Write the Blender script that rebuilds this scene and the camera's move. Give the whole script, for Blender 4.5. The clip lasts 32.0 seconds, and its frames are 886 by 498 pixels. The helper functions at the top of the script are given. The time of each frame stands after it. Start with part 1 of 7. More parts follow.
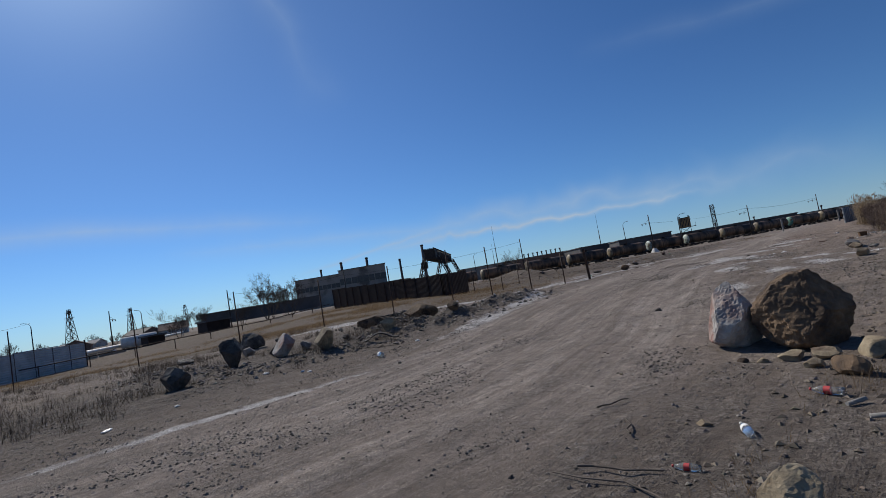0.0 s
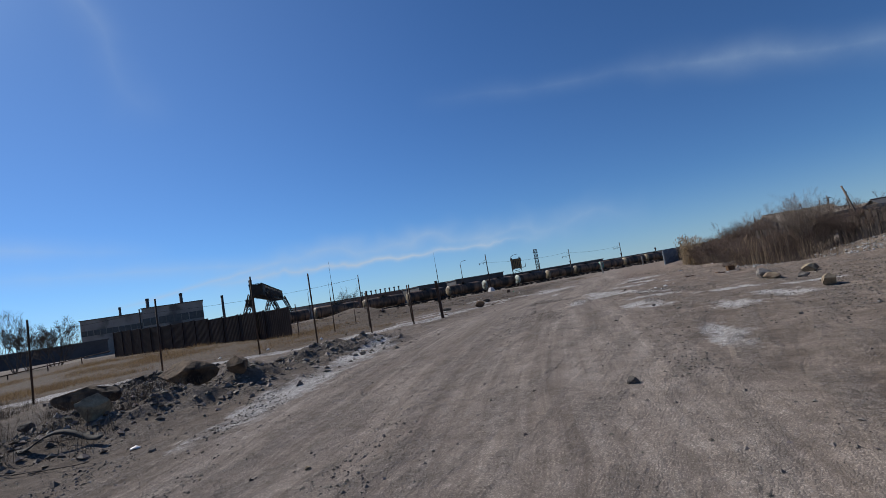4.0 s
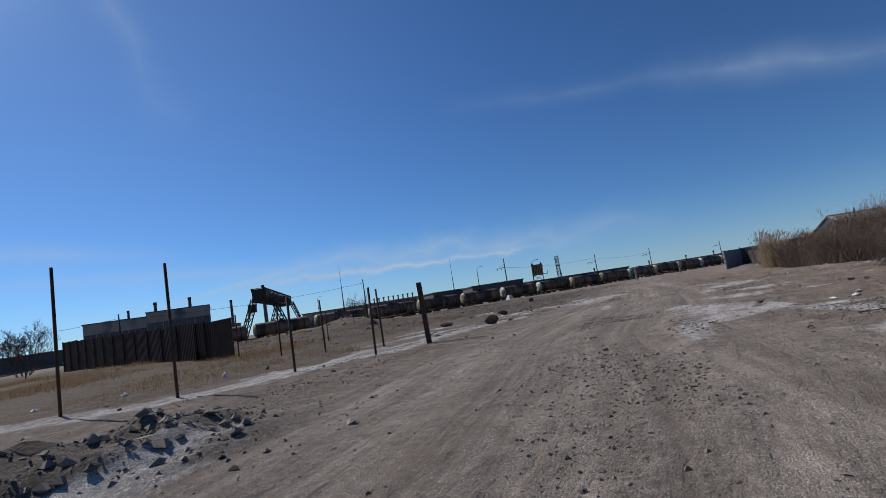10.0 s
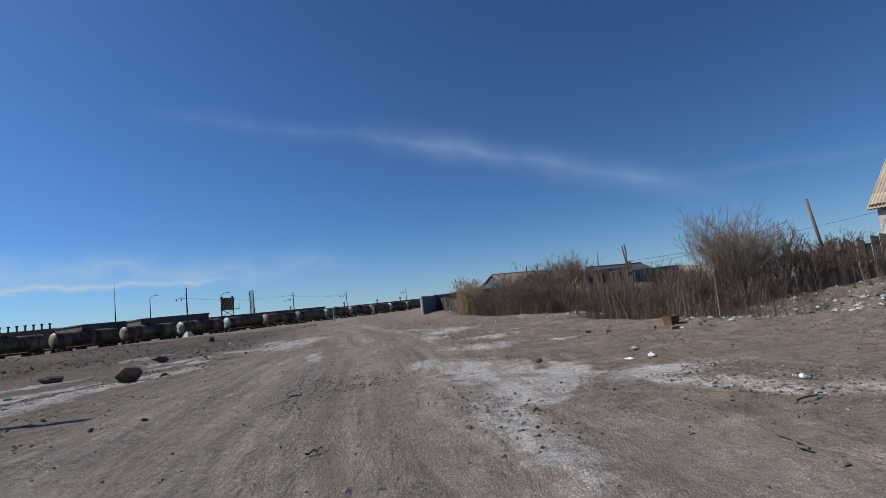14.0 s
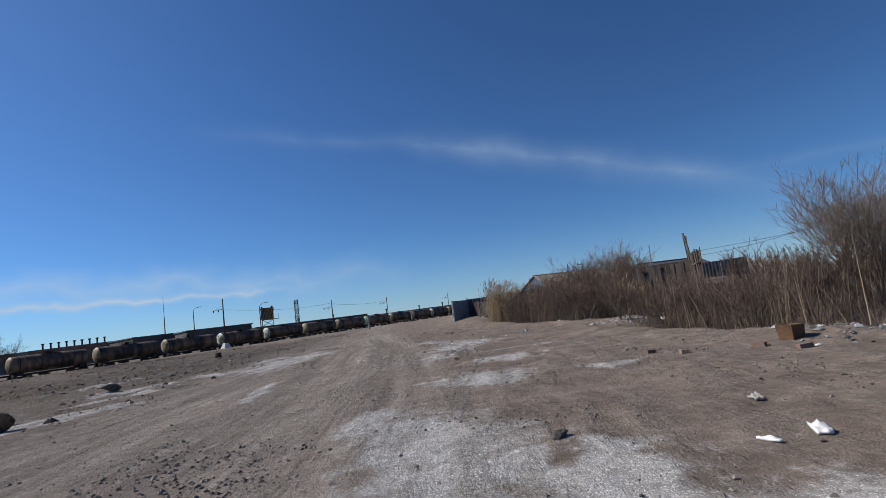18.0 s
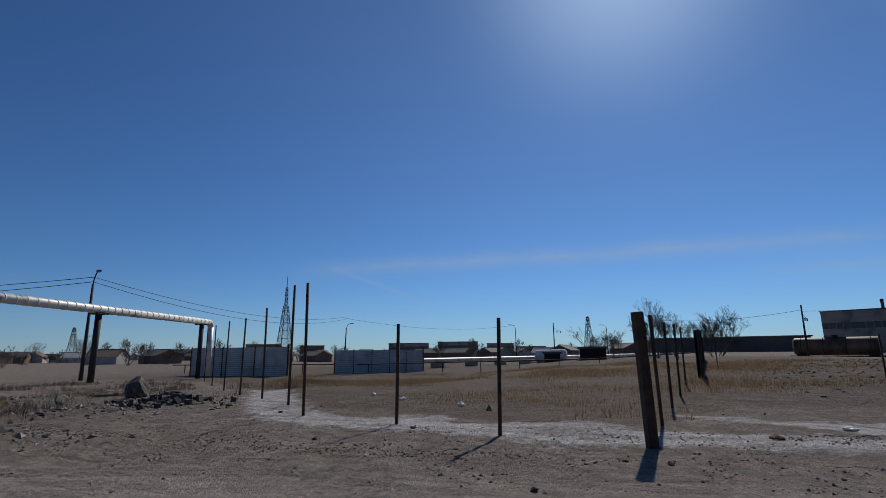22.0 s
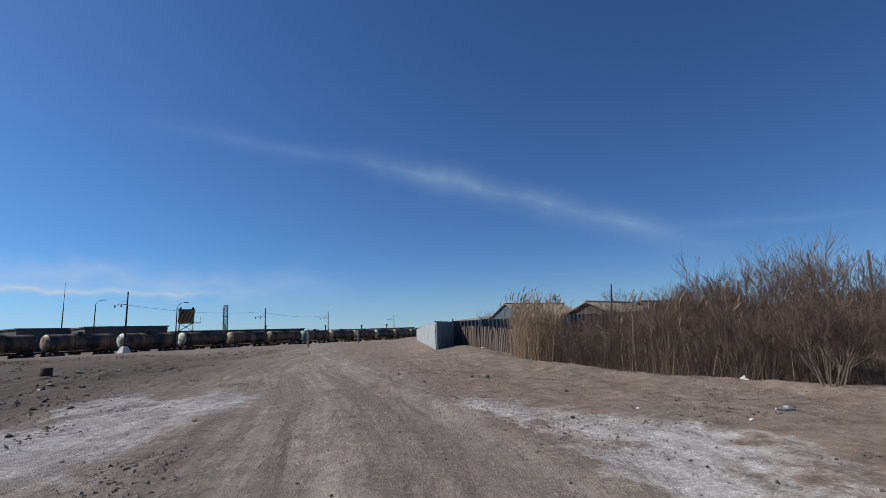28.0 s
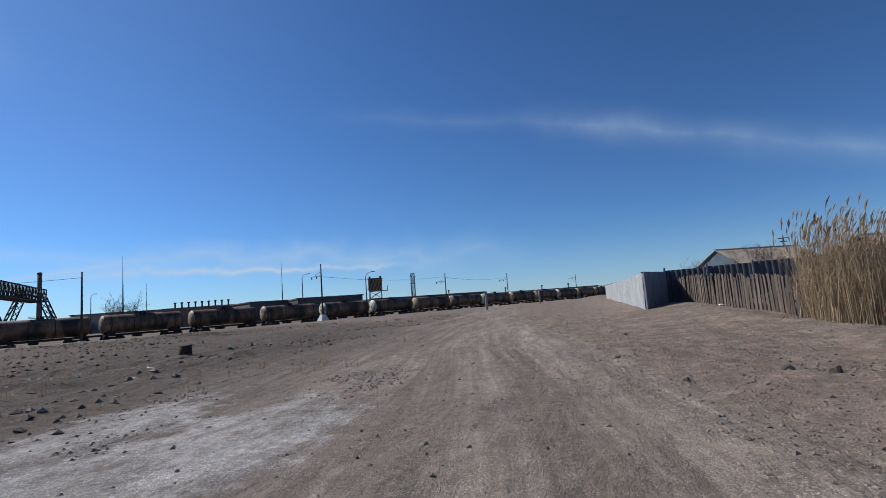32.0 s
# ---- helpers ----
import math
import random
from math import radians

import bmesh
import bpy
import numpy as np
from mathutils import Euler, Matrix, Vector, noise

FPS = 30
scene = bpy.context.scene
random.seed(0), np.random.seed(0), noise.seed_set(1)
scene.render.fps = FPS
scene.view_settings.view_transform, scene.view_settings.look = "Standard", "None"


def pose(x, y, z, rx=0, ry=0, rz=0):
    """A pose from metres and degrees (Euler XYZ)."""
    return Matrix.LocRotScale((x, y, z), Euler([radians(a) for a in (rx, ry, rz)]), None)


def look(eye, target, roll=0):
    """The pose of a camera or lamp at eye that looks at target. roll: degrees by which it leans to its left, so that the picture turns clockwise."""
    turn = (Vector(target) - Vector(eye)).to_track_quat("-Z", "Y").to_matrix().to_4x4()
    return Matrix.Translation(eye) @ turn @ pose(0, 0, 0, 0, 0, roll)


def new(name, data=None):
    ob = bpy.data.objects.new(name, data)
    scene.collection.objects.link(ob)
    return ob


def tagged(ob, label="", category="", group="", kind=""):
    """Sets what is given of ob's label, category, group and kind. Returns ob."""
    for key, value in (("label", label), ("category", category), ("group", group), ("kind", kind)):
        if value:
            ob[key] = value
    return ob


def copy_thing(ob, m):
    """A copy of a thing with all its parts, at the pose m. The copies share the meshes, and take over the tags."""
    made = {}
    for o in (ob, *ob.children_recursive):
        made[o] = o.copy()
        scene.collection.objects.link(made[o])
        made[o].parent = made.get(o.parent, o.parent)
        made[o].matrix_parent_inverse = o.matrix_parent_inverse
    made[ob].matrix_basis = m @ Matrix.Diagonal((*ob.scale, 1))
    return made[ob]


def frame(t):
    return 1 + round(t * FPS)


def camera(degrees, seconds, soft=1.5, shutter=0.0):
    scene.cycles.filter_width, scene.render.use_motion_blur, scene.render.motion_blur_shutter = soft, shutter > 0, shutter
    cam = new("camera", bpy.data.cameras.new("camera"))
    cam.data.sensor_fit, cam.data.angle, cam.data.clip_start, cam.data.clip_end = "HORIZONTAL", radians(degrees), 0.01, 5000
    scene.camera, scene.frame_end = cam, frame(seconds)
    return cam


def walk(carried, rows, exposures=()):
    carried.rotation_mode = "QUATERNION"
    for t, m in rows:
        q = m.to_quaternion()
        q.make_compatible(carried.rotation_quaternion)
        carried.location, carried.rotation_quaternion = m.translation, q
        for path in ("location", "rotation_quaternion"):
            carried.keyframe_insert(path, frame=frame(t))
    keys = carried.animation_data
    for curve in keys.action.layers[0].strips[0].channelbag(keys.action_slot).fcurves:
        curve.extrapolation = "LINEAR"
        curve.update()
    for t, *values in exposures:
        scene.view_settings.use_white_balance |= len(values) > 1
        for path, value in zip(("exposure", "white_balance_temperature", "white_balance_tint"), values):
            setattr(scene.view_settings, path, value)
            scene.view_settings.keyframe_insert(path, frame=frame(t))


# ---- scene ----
# path begin
LENS = 83.00
PATH = [
    (0.0, 3.747, -0.110, 1.425, 93.93, 9.94, 46.92),
    (0.5, 2.927, 0.472, 1.381, 94.38, 10.01, 43.33),
    (1.0, 2.189, 1.095, 1.299, 94.50, 9.54, 38.96),
    (1.5, 1.467, 1.860, 1.219, 93.98, 11.21, 34.76),
    (2.0, 0.821, 2.679, 1.264, 93.65, 10.13, 32.54),
    (2.5, 0.309, 3.465, 1.228, 93.95, 11.24, 30.08),
    (3.0, -0.224, 4.359, 1.268, 94.36, 10.25, 27.76),
    (3.5, -0.671, 5.217, 1.254, 94.36, 10.52, 26.19),
    (4.0, -1.089, 6.102, 1.282, 95.15, 9.69, 28.29),
    (4.5, -1.474, 7.026, 1.248, 96.09, 9.51, 29.88),
    (6.5, -2.990, 10.321, 1.234, 95.76, 8.64, 31.47),
    (7.0, -3.327, 11.177, 1.219, 95.63, 9.27, 27.18),
    (7.5, -3.632, 11.942, 1.228, 95.35, 7.55, 20.30),
    (8.0, -3.950, 12.742, 1.185, 95.44, 7.34, 13.74),
    (8.5, -4.313, 13.590, 1.197, 95.60, 7.00, 10.42),
    (9.0, -4.612, 14.423, 1.169, 96.64, 7.65, 18.37),
    (9.5, -4.903, 15.246, 1.185, 96.28, 8.49, 25.99),
    (10.0, -5.177, 16.000, 1.198, 96.32, 8.94, 30.43),
    (10.5, -5.485, 16.773, 1.224, 96.74, 8.64, 36.85),
    (11.0, -5.768, 17.501, 1.226, 96.67, 8.85, 39.16),
    (11.5, -6.017, 18.285, 1.236, 96.49, 8.53, 34.53),
    (12.0, -6.304, 19.023, 1.242, 95.89, 7.67, 28.64),
    (12.5, -6.520, 19.731, 1.232, 95.78, 7.06, 23.90),
    (13.0, -6.726, 20.420, 1.261, 95.74, 6.04, 17.28),
    (13.5, -6.869, 21.079, 1.248, 96.29, 6.41, 7.39),
    (14.0, -6.944, 21.781, 1.245, 96.10, 6.10, -3.68),
    (14.5, -6.896, 22.465, 1.201, 96.08, 5.81, -19.79),
    (16.5, -5.317, 24.171, 1.195, 100.38, 2.69, -21.85),
    (17.0, -5.368, 24.901, 1.214, 97.36, 3.03, -8.35),
    (17.5, -5.436, 25.548, 1.193, 97.23, 6.05, -2.92),
    (18.0, -5.524, 26.247, 1.193, 97.22, 7.58, 1.53),
    (18.5, -5.650, 26.889, 1.230, 96.01, 7.83, 7.63),
    (19.0, -5.779, 27.643, 1.236, 95.71, 9.23, 23.18),
    (19.5, -5.752, 27.764, 1.112, 96.14, 10.43, 38.51),
    (20.0, -5.743, 28.138, 1.346, 97.49, 6.94, 63.03),
    (20.5, -5.905, 28.455, 1.455, 96.82, 4.57, 87.93),
    (21.0, -5.678, 28.871, 1.431, 99.07, 2.52, 107.85),
    (21.5, -5.669, 29.316, 1.435, 99.97, 0.85, 109.51),
    (22.0, -5.735, 29.771, 1.451, 101.71, 0.58, 105.97),
    (22.5, -6.017, 30.319, 1.490, 102.57, 1.32, 93.50),
    (23.0, -7.485, 30.838, 1.404, 101.16, 9.34, 60.25),
    (23.5, -7.950, 31.995, 1.338, 101.56, 7.25, 42.24),
    (24.0, -8.134, 32.810, 1.170, 101.15, 6.73, 19.79),
    (24.5, -8.276, 33.529, 1.171, 100.28, 4.50, 4.23),
    (25.0, -8.351, 34.272, 1.164, 100.27, 2.78, -7.19),
    (25.5, -8.363, 35.092, 1.125, 100.61, 2.25, -10.88),
    (26.0, -8.432, 35.867, 1.155, 100.77, 1.23, -7.92),
    (26.5, -8.503, 36.614, 1.121, 99.89, 2.04, -4.73),
    (28.5, -8.456, 39.713, 1.340, 99.49, 1.88, -6.49),
    (29.0, -8.469, 40.635, 1.298, 100.55, 2.24, -11.78),
    (29.5, -8.494, 41.445, 1.257, 98.65, 3.11, -13.53),
    (30.0, -8.560, 42.260, 1.283, 95.79, 3.00, -9.61),
    (30.5, -8.688, 43.014, 1.304, 94.21, 3.70, -3.84),
    (31.0, -8.811, 43.803, 1.317, 94.04, 4.38, 3.06),
    (31.5, -8.901, 44.750, 1.259, 94.64, 3.92, 10.30),
    (32.0, -8.974, 45.558, 1.240, 96.25, 4.23, 14.85),
]
# path end
EXPOSURE = [(0, -0.2), (1, -0.15), (4, -0.05), (8, 0.0), (10, -0.12), (12, -0.05), (18.5, 0.05), (20, -0.36), (21, -0.47), (22, -0.52), (23, -0.54), (24, -0.38), (25.5, 0.06), (32, 0.12)]
cam = camera(LENS, 32.0, soft=0.85)
walk(cam, [(t, pose(*row)) for t, *row in PATH], EXPOSURE)

# ---------------------------------------------------------------- sky and sun
SUN_AZ, SUN_EL = 83.0, 40.5      # degrees to the left of +y, and above the horizon


def way(az, el=0.0):
    a, e = radians(az), radians(el)
    return Vector((-math.sin(a) * math.cos(e), math.cos(a) * math.cos(e), math.sin(e)))


world = bpy.data.worlds.new("sky")
scene.world = world
world.use_nodes = True
wn, wl = world.node_tree.nodes, world.node_tree.links


def wnode(kind, **sets):
    n = wn.new(kind)
    for key, value in sets.items():
        n.inputs[int(key[1:])].default_value = value
    return n


def wmath(op, a, b=None, clamp=False):
    n = wn.new("ShaderNodeMath")
    n.operation, n.use_clamp = op, clamp
    for k, v in enumerate((a, b)):
        if v is None:
            continue
        if isinstance(v, (int, float)):
            n.inputs[k].default_value = v
        else:
            wl.new(v, n.inputs[k])
    return n.outputs[0]


sky = wn.new("ShaderNodeTexSky")
sky.sky_type = "NISHITA"
sky.sun_disc = False
sky.sun_elevation = radians(SUN_EL)
sky.sun_rotation = radians(-SUN_AZ)
sky.altitude = 1500
sky.air_density, sky.dust_density, sky.ozone_density = 1.0, 0.25, 3.0
tint = wn.new("ShaderNodeMix")
tint.data_type, tint.blend_type = "RGBA", "MULTIPLY"
tint.inputs[0].default_value = 1.0
tint.inputs[7].default_value = (0.53, 0.84, 1.19, 1)
coord = wn.new("ShaderNodeTexCoord")
DIRV = coord.outputs["Generated"]


def wdot(v):
    n = wn.new("ShaderNodeVectorMath")
    n.operation = "DOT_PRODUCT"
    wl.new(DIRV, n.inputs[0])
    n.inputs[1].default_value = v
    return n.outputs["Value"]


# the sky is paler on the sun's side
lit = wmath("ADD", wmath("MULTIPLY", wdot(way(SUN_AZ, 15)), 0.20), 0.965)
lift = wn.new("ShaderNodeVectorMath")
lift.operation = "SCALE"
wl.new(sky.outputs[0], lift.inputs[0])
wl.new(lit, lift.inputs[3])
wl.new(lift.outputs[0], tint.inputs[6])


def wnoise(scale, detail=4.0, stretch=(1, 1, 1), rough=0.55):
    m = wn.new("ShaderNodeMapping")
    wl.new(DIRV, m.inputs[0])
    m.inputs["Scale"].default_value = stretch
    n = wn.new("ShaderNodeTexNoise")
    wl.new(m.outputs[0], n.inputs["Vector"])
    n.inputs["Scale"].default_value, n.inputs["Detail"].default_value, n.inputs["Roughness"].default_value = scale, detail, rough
    return n.outputs[0]


def streak(a, b, half, wobble, scale, strength, fade):
    """A thin cloud along the great circle from a to b; each an azimuth and an elevation."""
    va, vb = way(*a), way(*b)
    pole = va.cross(vb).normalized()
    mid = (va + vb).normalized()
    off = wmath("ADD", wdot(pole), wmath("MULTIPLY", wmath("SUBTRACT", wnoise(scale, 2.0), 0.5), wobble))
    band = wmath("SUBTRACT", 1.0, wmath("DIVIDE", wmath("ABSOLUTE", off), half), clamp=True)
    band = wmath("MULTIPLY", band, band)
    lim = math.cos(va.angle(vb) / 2)
    ends = wmath("DIVIDE", wmath("SUBTRACT", wdot(mid), lim - fade * 0.35), fade, clamp=True)
    grain = wmath("ADD", wmath("MULTIPLY", wnoise(14.0, 5.0), 1.1), 0.1)
    return wmath("MULTIPLY", wmath("MULTIPLY", wmath("MULTIPLY", band, ends), grain), strength)


clouds = [
    streak((24, 21.5), (-8, 17.2), 0.034, 0.04, 5.0, 0.15, 0.06),
    streak((2, 19.4), (-34, 8.2), 0.050, 0.055, 5.0, 0.30, 0.05),
    streak((120, 9.0), (60, 9.2), 0.035, 0.02, 5.0, 0.55, 0.12),
    streak((118, 9.2), (108, 5.6), 0.010, 0.01, 5.0, 0.35, 0.01),
    streak((72, 7.6), (46, 6.2), 0.030, 0.02, 6.0, 0.50, 0.05),
    streak((-62, 15.0), (-50, 9.0), 0.030, 0.04, 6.0, 0.12, 0.02),
    streak((-30, 10.0), (-48, 9.0), 0.020, 0.03, 6.0, 0.12, 0.02),
    streak((66, 42.0), (58, 26.0), 0.075, 0.14, 6.0, 0.38, 0.06),
    streak((49.2, 5.05), (20, 4.7), 0.012, 0.030, 18.0, 1.3, 0.06),
    streak((60, 4.0), (48, 6.0), 0.010, 0.010, 16.0, 1.0, 0.02),
    streak((52, 6.0), (8, 5.6), 0.050, 0.10, 9.0, 0.55, 0.08),
]
total = clouds[0]
for c in clouds[1:]:
    total = wmath("ADD", total, c)
low = wn.new("ShaderNodeSeparateXYZ")
wl.new(DIRV, low.inputs[0])
haze = wmath("SUBTRACT", 1.0, wmath("DIVIDE", wmath("ABSOLUTE", low.outputs[2]), 0.16), clamp=True)
haze = wmath("MULTIPLY", wmath("MULTIPLY", haze, haze), 0.35)
total = wmath("ADD", total, haze, clamp=True)
veil = wn.new("ShaderNodeMix")
veil.data_type = "RGBA"
wl.new(total, veil.inputs[0])
wl.new(tint.outputs[2], veil.inputs[6])
veil.inputs[7].default_value = (5.6, 7.2, 9.2, 1)
# the glare of thin cirrus round the sun
near_sun = wmath("DIVIDE", wmath("SUBTRACT", wdot(way(SUN_AZ, SUN_EL)), 0.86), 0.14, clamp=True)
near_sun = wmath("MULTIPLY", wmath("POWER", near_sun, 8.0), 0.30)
broad = wmath("DIVIDE", wmath("SUBTRACT", wdot(way(SUN_AZ, SUN_EL)), 0.55), 0.45, clamp=True)
near_sun = wmath("ADD", near_sun, wmath("MULTIPLY", wmath("MULTIPLY", broad, broad), 0.04))
glow = wn.new("ShaderNodeMix")
glow.data_type = "RGBA"
wl.new(near_sun, glow.inputs[0])
wl.new(veil.outputs[2], glow.inputs[6])
glow.inputs[7].default_value = (15, 19, 24, 1)
wl.new(glow.outputs[2], wn["Background"].inputs[0])
wn["Background"].inputs[1].default_value = 0.075

sun_data = bpy.data.lights.new("sun", "SUN")
sun_data.energy, sun_data.angle, sun_data.color = 4.8, radians(0.55), (1.0, 0.93, 0.83)
sun = new("sun", sun_data)
sun.matrix_world = look(way(SUN_AZ, SUN_EL) * 200, (0, 0, 0))

# ---------------------------------------------------------------- materials


def surface(name, dark, light, scale=3.0, rough=0.85, metal=0.0, bump=0.3, fine=30.0, stain=None, stain_amount=0.4, vary=0.0, bump_dist=0.02, stretch=None):
    """A worn surface: two colours by a broad and a fine noise, a third in patches, relief from the fine one."""
    m = bpy.data.materials.new(name)
    m.use_nodes = True
    n, l = m.node_tree.nodes, m.node_tree.links
    b = n["Principled BSDF"]
    b.inputs["Roughness"].default_value, b.inputs["Metallic"].default_value = rough, metal
    b.inputs["Diffuse Roughness"].default_value = 0.3 if rough > 0.8 else 0.0
    tc = n.new("ShaderNodeTexCoord")
    src = tc.outputs["Object"]
    info = n.new("ShaderNodeObjectInfo")
    mp = n.new("ShaderNodeMapping")
    l.new(src, mp.inputs[0])
    if stretch:
        mp.inputs["Scale"].default_value = stretch
    comb = n.new("ShaderNodeCombineXYZ")
    mul = n.new("ShaderNodeMath")
    mul.operation = "MULTIPLY"
    l.new(info.outputs["Random"], mul.inputs[0])
    mul.inputs[1].default_value = 37.0
    for k in range(3):
        l.new(mul.outputs[0], comb.inputs[k])
    l.new(comb.outputs[0], mp.inputs["Location"])
    a = n.new("ShaderNodeTexNoise")
    a.inputs["Scale"].default_value, a.inputs["Detail"].default_value = scale, 6
    f = n.new("ShaderNodeTexNoise")
    f.inputs["Scale"].default_value, f.inputs["Detail"].default_value, f.inputs["Roughness"].default_value = fine, 5, 0.65
    for t in (a, f):
        l.new(mp.outputs[0], t.inputs["Vector"])
    add = n.new("ShaderNodeMath")
    add.operation = "MULTIPLY_ADD"
    l.new(f.outputs[0], add.inputs[0])
    add.inputs[1].default_value = 0.6
    l.new(a.outputs[0], add.inputs[2])
    ramp = n.new("ShaderNodeValToRGB")
    ramp.color_ramp.elements[0].position, ramp.color_ramp.elements[1].position = 0.55, 1.05
    ramp.color_ramp.elements[0].color, ramp.color_ramp.elements[1].color = (*dark, 1), (*light, 1)
    l.new(add.outputs[0], ramp.inputs[0])
    out = ramp.outputs[0]
    if stain:
        s = n.new("ShaderNodeTexNoise")
        s.inputs["Scale"].default_value, s.inputs["Detail"].default_value = scale * 0.6, 7
        l.new(mp.outputs[0], s.inputs["Vector"])
        sr = n.new("ShaderNodeValToRGB")
        sr.color_ramp.elements[0].position, sr.color_ramp.elements[1].position = 0.62 - 0.25 * stain_amount, 0.72 - 0.2 * stain_amount
        l.new(s.outputs[0], sr.inputs[0])
        mx = n.new("ShaderNodeMix")
        mx.data_type = "RGBA"
        l.new(sr.outputs[0], mx.inputs[0])
        l.new(out, mx.inputs[6])
        mx.inputs[7].default_value = (*stain, 1)
        out = mx.outputs[2]
    if vary:
        hv = n.new("ShaderNodeHueSaturation")
        mr = n.new("ShaderNodeMapRange")
        l.new(info.outputs["Random"], mr.inputs[0])
        mr.inputs[3].default_value, mr.inputs[4].default_value = 1 - vary, 1 + vary
        l.new(mr.outputs[0], hv.inputs["Value"])
        l.new(out, hv.inputs["Color"])
        out = hv.outputs[0]
    l.new(out, b.inputs["Base Color"])
    if bump:
        bp = n.new("ShaderNodeBump")
        bp.inputs["Strength"].default_value, bp.inputs["Distance"].default_value = bump, bump_dist
        l.new(f.outputs[0], bp.inputs["Height"])
        l.new(bp.outputs[0], b.inputs["Normal"])
    return m


def islands(name, dark, light, rough=0.9, spread=0.35, thin=0.0):
    """For many loose pieces in one mesh: each piece takes its own tone; thin: the share of light that passes through."""
    m = bpy.data.materials.new(name)
    m.use_nodes = True
    n, l = m.node_tree.nodes, m.node_tree.links
    b = n["Principled BSDF"]
    b.inputs["Roughness"].default_value = rough
    g = n.new("ShaderNodeNewGeometry")
    r = n.new("ShaderNodeValToRGB")
    r.color_ramp.elements[0].color, r.color_ramp.elements[1].color = (*dark, 1), (*light, 1)
    l.new(g.outputs["Random Per Island"], r.inputs[0])
    t = n.new("ShaderNodeTexNoise")
    t.inputs["Scale"].default_value, t.inputs["Detail"].default_value = 9, 4
    tc = n.new("ShaderNodeTexCoord")
    l.new(tc.outputs["Object"], t.inputs["Vector"])
    mx = n.new("ShaderNodeMix")
    mx.data_type, mx.blend_type = "RGBA", "MULTIPLY"
    mx.inputs[0].default_value = spread
    l.new(r.outputs[0], mx.inputs[6])
    l.new(t.outputs["Color"], mx.inputs[7])
    l.new(mx.outputs[2], b.inputs["Base Color"])
    if thin:
        tr, ms = n.new("ShaderNodeBsdfTranslucent"), n.new("ShaderNodeMixShader")
        l.new(mx.outputs[2], tr.inputs["Color"])
        ms.inputs[0].default_value = thin
        l.new(b.outputs[0], ms.inputs[1])
        l.new(tr.outputs[0], ms.inputs[2])
        l.new(ms.outputs[0], n["Material Output"].inputs[0])
    return m


M_RUSTPOST = surface("rusty steel", (0.030, 0.020, 0.016), (0.085, 0.050, 0.034), 4, 0.85, 0.3, 0.3, 40)
M_DARKIRON = surface("dark weathered steel", (0.014, 0.013, 0.013), (0.045, 0.040, 0.038), 1.5, 0.75, 0.2, 0.2, 12)
M_FENCEBROWN = surface("brown sheet fence", (0.016, 0.009, 0.007), (0.042, 0.024, 0.018), 0.8, 0.97, 0.0, 0.3, 14)
M_TANK = surface("oil-stained tank", (0.042, 0.026, 0.018), (0.20, 0.120, 0.070), 0.9, 0.6, 0.05, 0.2, 7, (0.020, 0.015, 0.012), 0.55, 0.25, stretch=(0.35, 1, 0.5))
M_BOGIE = surface("black oily iron", (0.010, 0.009, 0.009), (0.03, 0.026, 0.024), 2, 0.8, 0.2, 0.2, 20)
M_CREAM = surface("faded cream paint", (0.16, 0.125, 0.078), (0.34, 0.28, 0.18), 1.5, 0.6, 0, 0.1, 12, (0.07, 0.045, 0.03), 0.5, 0.3)
M_GREEN = surface("faded green paint", (0.06, 0.20, 0.15), (0.22, 0.42, 0.34), 1.5, 0.6, 0, 0.1, 12, (0.09, 0.06, 0.04), 0.3, 0.1)
M_PALE = surface("pale grey-green paint", (0.30, 0.36, 0.30), (0.55, 0.60, 0.52), 1.5, 0.6, 0, 0.1, 12, (0.09, 0.07, 0.05), 0.4, 0.1)
M_CONCRETE = surface("weathered concrete", (0.20, 0.19, 0.175), (0.38, 0.365, 0.34), 1.2, 0.92, 0, 0.35, 25, (0.13, 0.12, 0.11), 0.3, 0.12)
M_WHITEBLOCK = surface("whitewashed concrete", (0.48, 0.47, 0.45), (0.72, 0.71, 0.68), 2, 0.9, 0, 0.3, 30)
M_FACADE = surface("grey factory panels", (0.22, 0.205, 0.19), (0.34, 0.32, 0.29), 0.25, 0.9, 0, 0.1, 3, (0.11, 0.105, 0.10), 0.4)
M_FACADE2 = surface("dark grey roof sheet", (0.05, 0.05, 0.055), (0.10, 0.10, 0.105), 0.2, 0.85, 0, 0.1, 3)
M_BRICK = surface("dull red brick", (0.13, 0.085, 0.065), (0.22, 0.15, 0.12), 0.4, 0.9, 0, 0.1, 4)
M_GLASS = surface("dusty dark panes", (0.02, 0.022, 0.026), (0.06, 0.065, 0.07), 1.0, 0.3, 0, 0.0, 5)
M_ZINC = surface("galvanised corrugated sheet", (0.12, 0.145, 0.18), (0.22, 0.255, 0.30), 0.7, 0.45, 0.35, 0.1, 9, (0.20, 0.21, 0.23), 0.25)
M_ZINC2 = surface("light blue-grey fence sheet", (0.27, 0.29, 0.31), (0.47, 0.49, 0.50), 0.9, 0.5, 0.2, 0.08, 9)
M_DARKBLUE = surface("dark blue-grey fence sheet", (0.030, 0.038, 0.050), (0.06, 0.07, 0.085), 0.9, 0.6, 0.2, 0.1, 9)
M_PIPE = surface("pale pipe cladding", (0.46, 0.45, 0.41), (0.74, 0.72, 0.67), 1.6, 0.5, 0.15, 0.25, 10, (0.25, 0.23, 0.20), 0.3)
